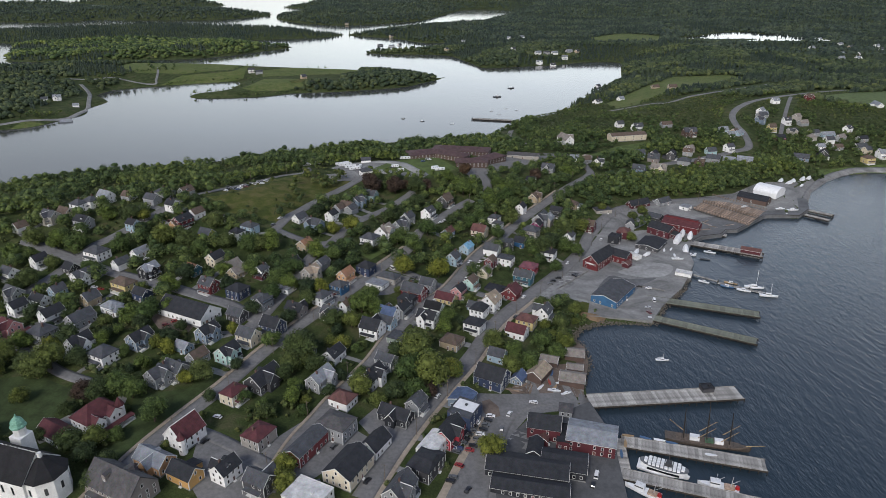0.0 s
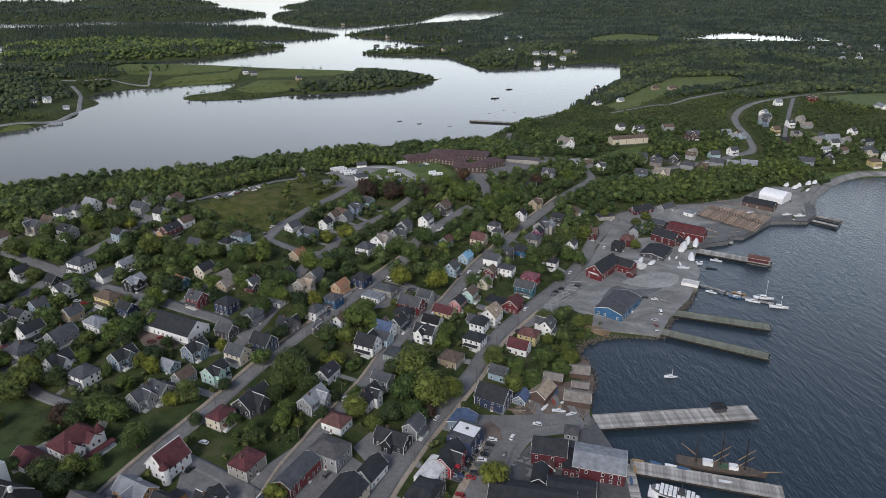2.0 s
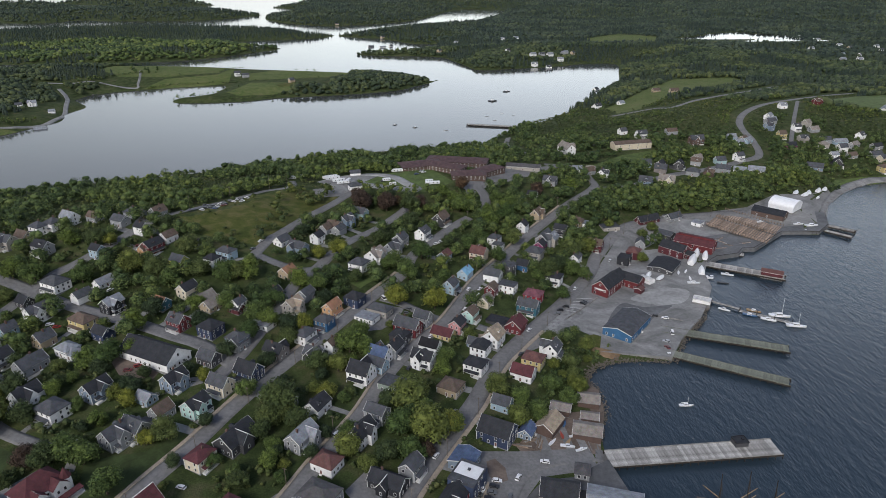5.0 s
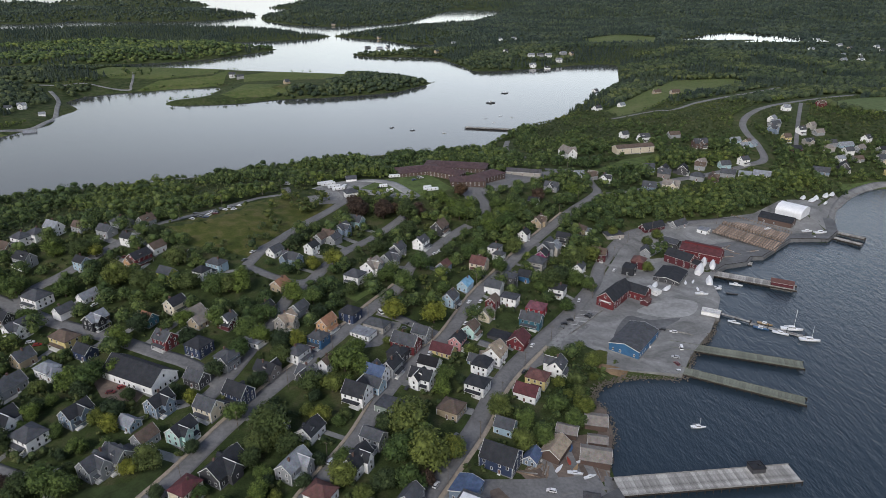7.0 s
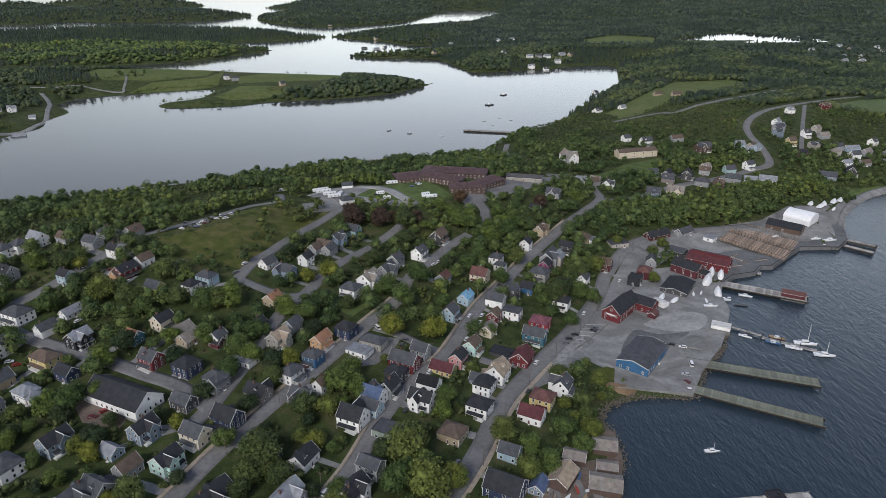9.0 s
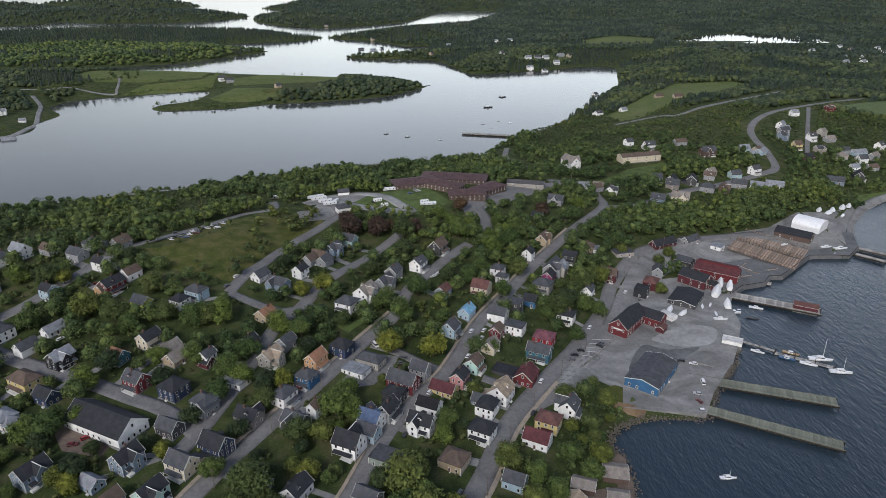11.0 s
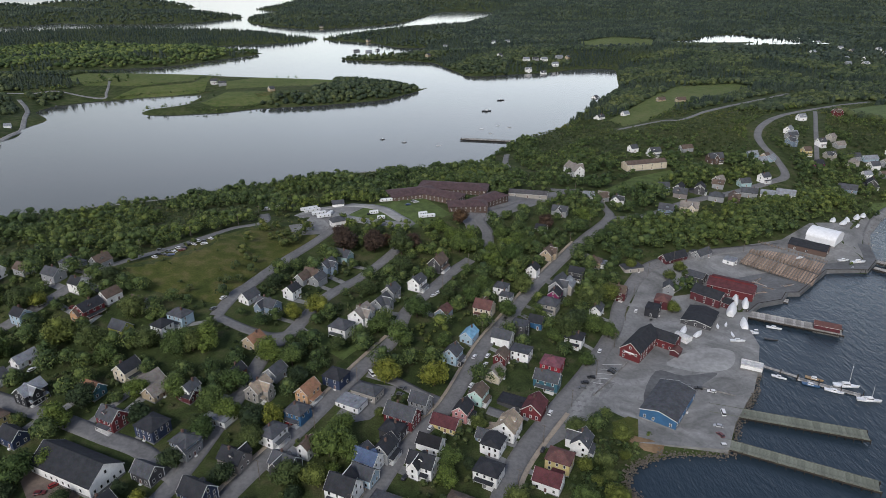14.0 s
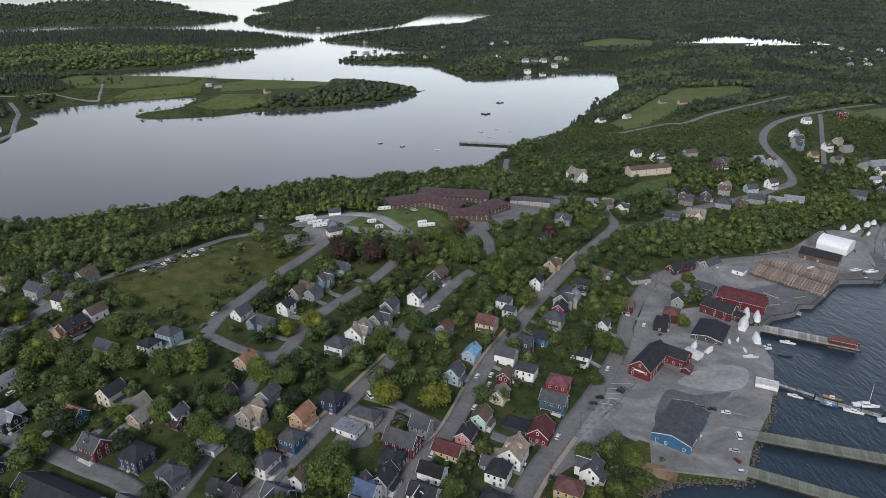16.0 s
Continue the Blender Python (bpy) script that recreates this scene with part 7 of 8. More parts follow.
# trees between the upper street and the hotel
upper_rng = np.random.RandomState(21)
qx_all, qy_all = upper_rng.uniform(15, 160, 1500), upper_rng.uniform(500, 690, 1500)
ok_upper = house_clear(qx_all, qy_all, 2.0, 4.0) & road_clear(qx_all, qy_all, 2.5) & open_clear(qx_all, qy_all, ALL_OPEN, 0.5) & (shore_distance(qx_all, qy_all, TOWN) > -4)
upper_count = 0
for tx, ty in zip(qx_all[ok_upper], qy_all[ok_upper]):
    if upper_count >= 46:
        break
    if any(math.hypot(tx - q[0], ty - q[1]) < 2.5 + q[2] * 0.8 for q in TREE_SPOTS):
        continue
    FAR_YARD.append((tx, ty, 3.6 + 3.0 * upper_rng.rand()))
    TREE_SPOTS.append(FAR_YARD[-1])
    upper_count += 1

far_yard = np.array(FAR_YARD)
wood("yard_trees", far_yard[:, 0], far_yard[:, 1], far_yard[:, 2] * 1.75, 9, WOODLAND, "broad-leaved trees in the upper yards of the town", np.random.RandomState(17), 0.5, 0.85, 400, 0.05)

# ---- piers, wharves and the shipyard ----
def pile_mesh():
    bm = bmesh.new()
    tube(bm, (0, 0, -4), (0, 0, 2.6), 0.22, 0.18, 7)
    return mesh_of("pile", bm, PILE)


PILE_MESH = pile_mesh()


def pier(a, b, width, label, material, z=2.4, board=1.6, posts=3.6, rails=True):
    """A straight pier from a to b: boards on beams on rows of piles."""
    a, b = Vector((*a, 0)), Vector((*b, 0))
    L = (b - a).length
    turn = math.degrees(math.atan2(b.y - a.y, b.x - a.x))
    root = thing("pier", pose(a.x, a.y, 0, 0, 0, turn), label, "pier", "piers of the harbour")
    bm = bmesh.new()
    box(bm, 0, board - 0.03, -width / 2, width / 2, z - 0.14, z)
    plank = mesh_of("plank", bm, material)
    n = int(L / board)
    rng = random.Random(int(L * 10))
    for i in range(n):
        ob = part("plank", plank, None, root, m=pose(i * board, rng.uniform(-0.05, 0.05), rng.uniform(-0.03, 0.02), 0, 0, rng.uniform(-0.3, 0.3)))
    for s in (-1, 1):
        bm = bmesh.new()
        box(bm, -0.5, L, s * (width / 2 - 0.35) - 0.17, s * (width / 2 - 0.35) + 0.17, z - (1.25 if z > 1.7 else 0.5), z - 0.14)
        part("beam", bm, PILE, root, "dark tarred beam")
        if rails:
            bm = bmesh.new()
            box(bm, 0, L, s * (width / 2 - 0.12) - 0.12, s * (width / 2 - 0.12) + 0.12, z + 0.03, z + 0.26)
            part("kerb_timber", bm, material, root)
    k = int(L / posts)
    for i in range(k + 1):
        for s in (-1, 1):
            part("pile", PILE_MESH, None, root, m=pose(i * L / k - 0.2 * (i == k), s * (width / 2 - 0.1), rng.uniform(-0.2, 0.15), rng.uniform(-2, 2), rng.uniform(-2, 2), 0))
    return root


pier((138.0, 397.5), (206.2, 372.6), 7.7, "long narrow pier with mossy grey-green decking", GREENDECK)
pier((134.5, 369.8), (190.0, 339.2), 7.2, "second long narrow pier with mossy grey-green decking", GREENDECK)
pier((202.7, 494.5), (251.7, 468.1), 8.9, "weathered pier with a dark red shed at its end", DECK)
pier((75.5, 281.2), (157.4, 288.0), 11.2, "broad weathered grey plank wharf", DECK, 2.6)
pier((84.3, 249.9), (146.3, 232.5), 8.2, "weathered grey wharf beside the tall ship", DECK, 2.6)
pier((82.5, 251.7), (80, 228.2), 7.4, "short grey quay walkway", DECK, 2.5, posts=5)
pier((76.5, 229.0), (137.0, 208.4), 6.8, "pale wharf beside the ferry", DECK, 2.5)
pier((331.4, 560.5), (345.5, 545.0), 4.6, "long low pier beyond the slipway", DECK, 2.0)
pier((339.9, 572.4), (356.1, 557.3), 4.6, "narrow finger pier beyond the slipway", DECK, 2.0)
pier((184.8, 435.2), (199, 423.5), 2.2, "narrow gangway to the floating docks", DECK, 1.5, posts=8, rails=False)
pier((198.4, 423.5), (225.1, 406.1), 3.2, "low floating dock for small boats", DECK, 0.6, posts=9, rails=False)
pier((108, 968), (43, 985), 7.0, "stone-grey landing jetty in the bay", DECK, 1.8)
landmark("pier_shed", 243.3, 472.9, -28.5, 14.3, 6.9, 0.9, "maroon", "redbrown", "g", "dark red shed at the end of the pier", "shed", 0.22, 2.35, windows=False)
landmark("wharf_hut", 140.2, 290.0, 5, 6.2, 5, 0.7, "dark", "charcoal", "f", "small dark hut on the wharf", "hut", base=2.55, windows=False)


def quay(name, outline, top, label, material=GRAVEL):
    bm = bmesh.new()
    prism(bm, outline, -4, top)
    me = mesh_of(name, bm, material)
    return tagged(new(name, me), label, "quay", kind="structure")


quay("quay_museum", [(12.4, 198.4), (75.6, 186), (81.2, 253), (75.6, 280.2), (49.6, 265.4), (24.8, 248)], 2.9, "dark paved quay beside the museum", LOT)
quay("quay_yard", [(93, 372), (133.9, 365.2), (145.7, 384.4), (158.7, 400.5), (167.4, 410.4), (179.8, 430.9), (192.2, 455.1), (195.9, 479.9), (205.2, 496), (148.8, 496), (111.6, 434)], 2.45, "gravelled quay of the boat yard")
quay("quay_slip", [(204.6, 494.8), (218.2, 505.9), (235.6, 510.9), (244.3, 520.8), (253, 520.8), (292.6, 556.1), (307.5, 556.1), (323.6, 555.5), (341, 571.6), (353.4, 601.4), (322.4, 620), (223.2, 582.8)], 2.9, "dark timbered quay of the shipyard", LOTWORN)
quay("shore_bank", [(75.6, 293.9), (82.5, 316.2), (83.7, 334.8), (78.1, 343.5), (62, 334.8), (59.5, 291.4)], 2.0, "dirt bank under the boathouses", DIRT)


def slipway():
    """The shipyard's cradle frames: rusty plank floors with rows of posts."""
    root = thing("slipway", pose(264.5, 564.5, 4.55, 0, 4.6, -41) @ Matrix.Diagonal((1.3, 1.3, 1, 1)), "rusty timber slipway with rows of cradle posts", "slipway")
    rng = random.Random(8)
    bm = bmesh.new()
    box(bm, -0.55, 0.55, -8.5, 8.5, 0, 0.16)
    floor_plank = mesh_of("floor_plank", bm, RUST)
    bm = bmesh.new()
    box(bm, -0.13, 0.13, -0.13, 0.13, -0.3, 3.4)
    post = mesh_of("cradle_post", bm, TIMBER)
    for lane, off in enumerate((-9.5, 9.5)):
        for i in range(26):
            part("floor_plank", floor_plank, None, root, m=pose(-20 + i * 1.5, off, rng.uniform(0, 0.1), 0, 0, rng.uniform(-1, 1)))
    for off in (-18.5, -9.5, -0.5, 0.8, 18.2):
        for i in range(21):
            if off == -9.5:
                continue
            part("cradle_post", post, None, root, m=pose(-20 + i * 1.92, off + rng.uniform(-0.2, 0.2), 0, rng.uniform(-4, 4), rng.uniform(-4, 4), 0))
    for off in (-18.5, -0.5, 18.2):
        bm = bmesh.new()
        box(bm, -20.5, 18, off - 0.15, off + 0.15, 1.9, 2.1)
        part("cradle_rail", bm, RUST, root)
    return root


slipway()


def rocks():
    r = np.random.RandomState(3)
    line = smooth_line([(75.6, 297.6), (82.5, 317.4), (83.1, 336), (79.4, 343.5), (83.7, 354.6), (93, 360.8), (106.6, 365.2), (133.9, 363.9), (146.3, 383.2), (158.7, 399.3), (167.4, 409.2), (179.8, 430.3)], 10)
    c = np.repeat(line, 14, 0) + r.normal(0, 1.3, (len(line) * 14, 2))
    z = np.clip(1.1 + r.normal(0, 0.7, len(c)), -0.2, 2.4)
    v, f = clumps(np.c_[c, z], r.uniform(0.2, 0.6, len(c)), r, 0.7, 0.35)
    tagged(sheet("shore_rocks", v, f, ROCK), "rough boulders of the shore revetment", "rocks", kind="stuff")
    line = smooth_line([(352.2, 600.2), (372, 631.2), (404.2, 665.9), (437.7, 687), (474.9, 698.1), (528.2, 684.5)], 10)
    c = np.repeat(line, 10, 0) + r.normal(0, 2.5, (len(line) * 10, 2))
    v, f = clumps(np.c_[c, 0.2 + r.uniform(0, 0.8, len(c))], r.uniform(0.15, 0.5, len(c)), r, 0.6, 0.35)
    tagged(sheet("beach_stones", v, f, ROCK), "grey stones along the beach", "rocks", kind="stuff")


rocks()


# ---- boats ----
def hull_mesh(L, B, D, material, name="hull", sharp=0.12, stern=0.7):
    """A lofted hull: pointed bow to +x, broader stern, with a sheer."""
    bm = bmesh.new()
    rows = []
    for i in range(11):
        t = i / 10
        x = (t - 0.5) * L
        w = B / 2 * (math.sin(math.pi * min(1, (1 - t) * 0.62 + 0.0) ** 0.9) if t > 0.45 else stern + (1 - stern) * math.sin(t / 0.45 * math.pi / 2))
        w = max(w, 0.03)
        top = D * (0.8 + 0.25 * (2 * t - 0.9) ** 2)
        rows.append([bm.verts.new(p) for p in ((x, -w, top), (x * 0.98, -w * 0.86, D * 0.3), (x * 0.94, -w * 0.3, -0.25), (x * 0.94, w * 0.3, -0.25), (x * 0.98, w * 0.86, D * 0.3), (x, w, top))])
    for a, b in zip(rows, rows[1:]):
        for i in range(5):
            bm.faces.new((a[i], a[i + 1], b[i + 1], b[i]))
        bm.faces.new((a[5], a[0], b[0], b[5]))
    bm.faces.new(rows[0])
    bm.faces.new(rows[-1][::-1])
    return mesh_of(name, bm, material)


def boat(x, y, turn, L, hull, label, mast=0.0, cabin=True, z=0.0, name="motor_boat", category="boat", group="boats in the harbour"):
    root = thing(name, pose(x, y, z, 0, 0, turn), label, category, group)
    B, D = L * (0.3 if L < 14 else 0.24), max(0.6, L * 0.11)
    part("hull", hull_mesh(L, B, D, hull), None, root)
    if cabin:
        bm = bmesh.new()
        h = max(0.5, L * 0.1)
        v = box(bm, -L * 0.18, L * 0.14, -B * 0.3, B * 0.3, D * 0.75, D + h)
        for q in v[4:]:
            q.co.x *= 0.82
            q.co.y *= 0.85
        cab = part("cabin", bm, HULLWHITE, root)
        bm = bmesh.new()
        box(bm, -L * 0.15, L * 0.128, -B * 0.295, B * 0.295, D + h * 0.35, D + h * 0.7)
        part("cabin_glass", bm, GLASS, cab)
    if mast:
        bm = bmesh.new()
        tube(bm, (L * 0.08, 0, D * 0.5), (L * 0.06, 0, mast), 0.11, 0.07, 6)
        m = part("mast", bm, HULLWHITE, root, "tall pale mast")
        bm = bmesh.new()
        tube(bm, (L * 0.07, 0, D + 1.4), (-L * 0.36, 0, D + 1.3), 0.14, 0.12, 6)
        part("boom", bm, CANVAS, m)
    return root


BLUEHULL = paint("blue_hull", (0.04, 0.1, 0.2), 0.4, spec=0.5)
DARKHULL = paint("dark_hull", (0.04, 0.04, 0.042), 0.5, spec=0.5)
WOODHULL = paint("varnished_hull", (0.3, 0.2, 0.1), 0.5, spec=0.5)
boat(127, 322.8, -2, 7.6, HULLWHITE, "small cream sailing dory with a bare mast at its mooring", 5.5, True, name="sailing_dory")
boat(189.1, 425.3, -35, 7.8, HULLWHITE, "small white motor boat at the floating dock")
boat(202.7, 417.3, -30, 9, BLUEHULL, "small blue-hulled motor boat at the floating dock")
boat(207.7, 422.8, -32, 9, WOODHULL, "cream wooden day boat at the floating dock")
boat(212, 411.1, -30, 9.5, HULLWHITE, "white day boat at the floating dock")
boat(221.3, 415.4, -12, 13.4, HULLWHITE, "white sailing yacht at the floating dock", 14.5, name="sailing_yacht")
boat(225.7, 402.4, -12, 12.3, HULLWHITE, "white ketch with bare masts at the floating dock", 10, name="sailing_yacht")
boat(213.3, 478.6, -25, 9, HULLWHITE, "white launch lying under the pier")
boat(204.6, 465, -20, 7.8, DARKHULL, "dark skiff near the pier", 0, False, name="skiff")
for bx_, by_, bl_, turn_ in ((95.5, 1171.8, 15, 5), (129, 1263.6, 13, 10), (-32.2, 973.4, 7, 10), (-62, 992, 7, 20), (12.4, 954.8, 6, 5), (76.9, 1047.8, 6, 15), (86.8, 1019.3, 5, 5), (101.7, 1066.4, 5, 15), (117.8, 1054, 5, 0)):
    boat(bx_, by_, turn_, bl_, DARKHULL if bl_ > 6 else HULLWHITE, "dark fishing boat at a mooring in the bay" if bl_ > 6 else "small white boat at a mooring in the bay", 0, bl_ > 6, group="boats in the bay", name="fishing_boat" if bl_ > 6 else "rowing_boat")


def ferry():
    root = thing("tour_ferry", pose(99, 231, 0, 0, 0, -25) @ Matrix.Diagonal((1.2, 1.2, 1.1, 1)), "white tour ferry with open decks of white seats", "ferry")
    part("hull", hull_mesh(19, 7, 1.8, HULLWHITE, stern=0.8), None, root)
    bm = bmesh.new()
    prism(bm, [(8.6 * math.cos(a), 3.1 * math.sin(a)) for a in np.linspace(0, 2 * math.pi, 21)[:-1]], 1.4, 3.9)
    saloon = part("saloon", bm, HULLWHITE, root)
    for s in (-1, 1):
        bm = bmesh.new()
        box(bm, -5.8, 5.8, s * 3.02 - 0.12, s * 3.02 + 0.12, 2.4, 3.3)
        part("window_band", bm, GLASS, saloon)
    bm = bmesh.new()
    prism(bm, [(9.0 * math.cos(a), 3.4 * math.sin(a)) for a in np.linspace(0, 2 * math.pi, 21)[:-1]], 3.9, 4.1)
    deck = part("upper_deck", bm, paint("ferry_deck", (0.13, 0.14, 0.15), 0.7), root, "grey upper deck")
    bm = bmesh.new()
    box(bm, -0.55, 0.55, -0.5, 0.5, 0, 0.75)
    seat = mesh_of("bench", bm, CANVAS)
    for i in range(10):
        for j in (-1.9, -0.65, 0.65, 1.9):
            if abs(j) * 1.8 + abs(i - 4.5) * 1.45 < 9.0 and not (5 <= i <= 6 and abs(j) < 1):
                part("bench", seat, None, deck, m=pose(-6.7 + i * 1.5, j, 4.1, 0, 0, 8 * ((i * 3 + int(j)) % 3 - 1)))
    bm = bmesh.new()
    box(bm, 0.5, 2.6, -1.2, 1.2, 4.1, 6.2)
    tube(bm, (1.5, 0, 6.2), (1.2, 0, 9.6), 0.16, 0.08)
    part("wheelhouse", bm, DARKHULL, root, "dark wheelhouse with a mast")


def trawler(x, y, turn, L):
    root = thing("fishing_trawler", pose(x, y, 0, 0, 0, turn), "white steel fishing trawler moored at the wharf", "trawler", "boats in the harbour")
    part("hull", hull_mesh(L, L * 0.3, 2.2, HULLWHITE, stern=0.85), None, root)
    bm = bmesh.new()
    box(bm, -L * 0.05, L * 0.2, -L * 0.09, L * 0.09, 1.9, 4.4)
    house_ = part("wheelhouse", bm, HULLWHITE, root)
    bm = bmesh.new()
    box(bm, -L * 0.03, L * 0.205, -L * 0.093, L * 0.093, 3.4, 4.0)
    part("window_band", bm, GLASS, house_)
    for p in (-L * 0.3, L * 0.08):
        bm = bmesh.new()
        tube(bm, (p, 0, 1.8), (p - 0.4, 0, 8.2), 0.14, 0.08)
        tube(bm, (p, 0, 4.0), (p - 3.2, 0.4, 7.2), 0.09, 0.06)
        part("mast", bm, STEEL, root)
    bm = bmesh.new()
    box(bm, -L * 0.4, -L * 0.15, -L * 0.1, L * 0.1, 1.7, 2.6)
    part("deck_gear", bm, RUST, root, "rust-coloured deck gear")
    bm = bmesh.new()
    tube(bm, (-L * 0.46, 0, 1.9), (-L * 0.46, 0, 3.4), 1.1, 0.8, 10)
    part("net_drum", bm, TAIL, root, "red net drum")


def schooner():
    root = thing("tall_ship", pose(125.6, 249.0, 0, 0, 0, -15.2) @ Matrix.Diagonal((1.22, 1.15, 1.15, 1)), "old wooden tall ship with bare masts and golden spars", "ship")
    part("hull", hull_mesh(32, 6.6, 2.6, paint("old_ship_hull", (0.085, 0.07, 0.058), 0.7, 1.0, 0.3), stern=0.75), None, root)
    bm = bmesh.new()
    prism(bm, [(-13, -2.4), (4, -2.9), (11, -2.0), (14, -0.6), (14, 0.6), (11, 2.0), (4, 2.9), (-13, 2.4)], 1.9, 2.35)
    part("deck", bm, paint("ship_deck", (0.115, 0.09, 0.072), 0.85, 1.5, 0.3), root, "brown plank deck")
    spar = paint("varnished_spar", (0.32, 0.23, 0.12), 0.5)
    for k, (p, h) in enumerate(((-9, 17), (-0.5, 20), (8, 18))):
        bm = bmesh.new()
        tube(bm, (p, 0, 2), (p - 0.8, 0, h), 0.24, 0.12, 7)
        m = part("mast", bm, PILE, root, "dark bare mast")
        if k == 0:
            bm = bmesh.new()
            tube(bm, (p - 0.5, 0, 6.0), (p - 6.0, 1.0, 9.6), 0.13, 0.09)
            part("gaff", bm, spar, m, "golden varnished gaff")
        for low in ((5.2, 8.6) if k else ()):
            bm = bmesh.new()
            tube(bm, (p - 3.6, -2.6, low), (p + 3.4, 4.2, low + 0.9), 0.17, 0.11)
            part("yard", bm, spar, m, "golden varnished yard")
        for s in (-1, 1):
            for q in (-1.2, 0, 1.2):
                bm = bmesh.new()
                tube(bm, (p + q, s * 2.7, 2.5), (p - 0.5, 0, h * 0.8), 0.035, 0.03, 4)
                part("shroud", bm, PILE, m)
    bm = bmesh.new()
    tube(bm, (14, 0, 2.8), (20.5, 0, 4.4), 0.22, 0.12)
    part("bowsprit", bm, spar, root, "golden bowsprit")
    for p, w, h, mt in ((-5, 3.6, 1.9, HULLWHITE), (4, 3.2, 1.6, CANVAS), (0.5, 3.0, 0.8, paint("green_hatch", (0.06, 0.12, 0.07), 0.7))):
        bm = bmesh.new()
        box(bm, p - w / 2, p + w / 2, -1.2, 1.2, 2.3, 2.3 + h)
        part("deckhouse", bm, mt, root, "low deckhouse")


ferry()
trawler(86.0, 218.6, 146, 16)
trawler(119.8, 221.0, 161, 17)
schooner()
for x_, y_, turn_, mt_, lab_ in ((88.6, 253.0, -10, WOODHULL, "long varnished wooden dory on the wharf"), (85.9, 247.5, 76, WOODHULL, "tan dory on the quay"), (82.2, 240.5, 80, BLUEHULL, "blue dory on the quay"),
                                 (96.5, 251.2, -22, BLUEHULL, "blue dory on the wharf"), (102.8, 249.6, -14, HULLWHITE, "white dory on the wharf"), (108.1, 247.6, -16, BLUEHULL, "teal dory on the wharf"), (123.5, 239.2, -12, HULLWHITE, "white skiff on the wharf")):
    boat(x_, y_, turn_, 5.5, mt_, lab_, 0, False, 2.65, "dory", "boat", "dories on the wharf")


def covered_boat(x, y, turn, L, h):
    """A yacht laid up ashore under white shrink wrap."""
    root = thing("wrapped_boat", pose(x, y, dz(x, y) + 0.1, 0, 0, turn), "yacht laid up ashore under white shrink wrap", "boat", "wrapped boats ashore")
    bm = bmesh.new()
    rows = []
    for i in range(9):
        t = i / 8
        w = L * 0.2 * (0.8 + 0.2 * math.sin(t * 4)) * (1 - max(0, t - 0.55) ** 2 * 3.6)
        top = h * (0.8 + 0.2 * math.sin(t * 3.1)) * (1 - 0.12 * (abs(t - 0.5) * 2) ** 3)
        rows.append([bm.verts.new(((t - 0.5) * L, u * w, v)) for u, v in ((-0.65, 1.0), (-1.0, 0.34 * h), (-0.86, 0.6 * top), (-0.42, 0.88 * top), (0, top), (0.42, 0.88 * top), (0.86, 0.6 * top), (1.0, 0.34 * h), (0.65, 1.0))])
    for a, b in zip(rows, rows[1:]):
        for i in range(8):
            bm.faces.new((a[i], a[i + 1], b[i + 1], b[i]))
    bm.faces.new(rows[0])
    bm.faces.new(rows[-1])
    part("cover", bm, CANVAS, root, "white shrink-wrap cover")
    for s in (-1, 1):
        for p in (-0.25, 0.2):
            bm = bmesh.new()
            tube(bm, (p * L, s * L * 0.17, -0.2), (p * L, s * L * 0.1, 1.7), 0.08, 0.08, 5)
            part("stand", bm, RUST, root)
    bm = bmesh.new()
    box(bm, -L * 0.2, L * 0.2, -0.2, 0.2, -0.15, 1.1)
    part("keel", bm, DARKHULL, root)


for x_, y_, turn_, L_, h_ in ((192.8, 495.0, 58, 15, 7.4), (200.8, 508.2, 64, 11, 6.6), (206.2, 504.6, 66, 11, 6.6), (194.2, 480.2, 72, 12, 6), (152.6, 472.8, 55, 9, 3.6), (159.6, 467.6, 40, 8.5, 3.4),
                          (348.4, 644.8, 50, 11.2, 3.4), (355.9, 641.1, 40, 12.4, 3.6), (363.3, 648.5, 60, 11.2, 3.4), (377, 656, 50, 12.4, 4), (386.9, 662.2, 50, 11.2, 3.6)):
    covered_boat(x_, y_, turn_, L_, h_)
for x_, y_, turn_, L_ in ((195.9, 473.7, -8, 9), (201.5, 477.4, 0, 8), (313.5, 570.8, 5, 9), (323.3, 568.0, 5, 12), (314.5, 559.9, 0, 6), (281.5, 574.7, 20, 7), (64.5, 286.4, 20, 6), (58.3, 288.3, -10, 7), (368.3, 639.8, 45, 9)):
    boat(x_, y_, turn_, L_, HULLWHITE, "white boat standing ashore in the yard", 0, True, dz(x_, y_) + 0.55, "laid_up_boat", "boat", "boats ashore")
# ---- shipyard clutter ----
landmark("storage_tent", 148.5, 463.4, 128, 9, 6, 0.6, "white", "pale", "v", "small white hooped storage tent in the yard", "tent", 0.35, windows=False)
yard_rng2 = random.Random(31)


def timber_stack(x, y, turn):
    """A loose pile of squared timbers, each one its own piece."""
    root = thing("timber_stack", pose(x, y, dz(x, y) + 0.05, 0, 0, turn), "loose stack of weathered grey timbers on the quay", "timber", "timber stacks of the shipyard")
    for k in range(7):
        bm = bmesh.new()
        n = yard_rng2.uniform(2.5, 5.5)
        box(bm, -n, n, -0.22, 0.22, 0, 0.4)
        part("timber", bm, (TIMBER, RUST, DECK)[k % 3], root, m=pose(yard_rng2.uniform(-1, 1), (k % 4) * 0.7 - 1, 0.4 * (k // 4), 0, 0, yard_rng2.uniform(-9, 9)))
    BUILT_SPOTS.append((x, y, 5))


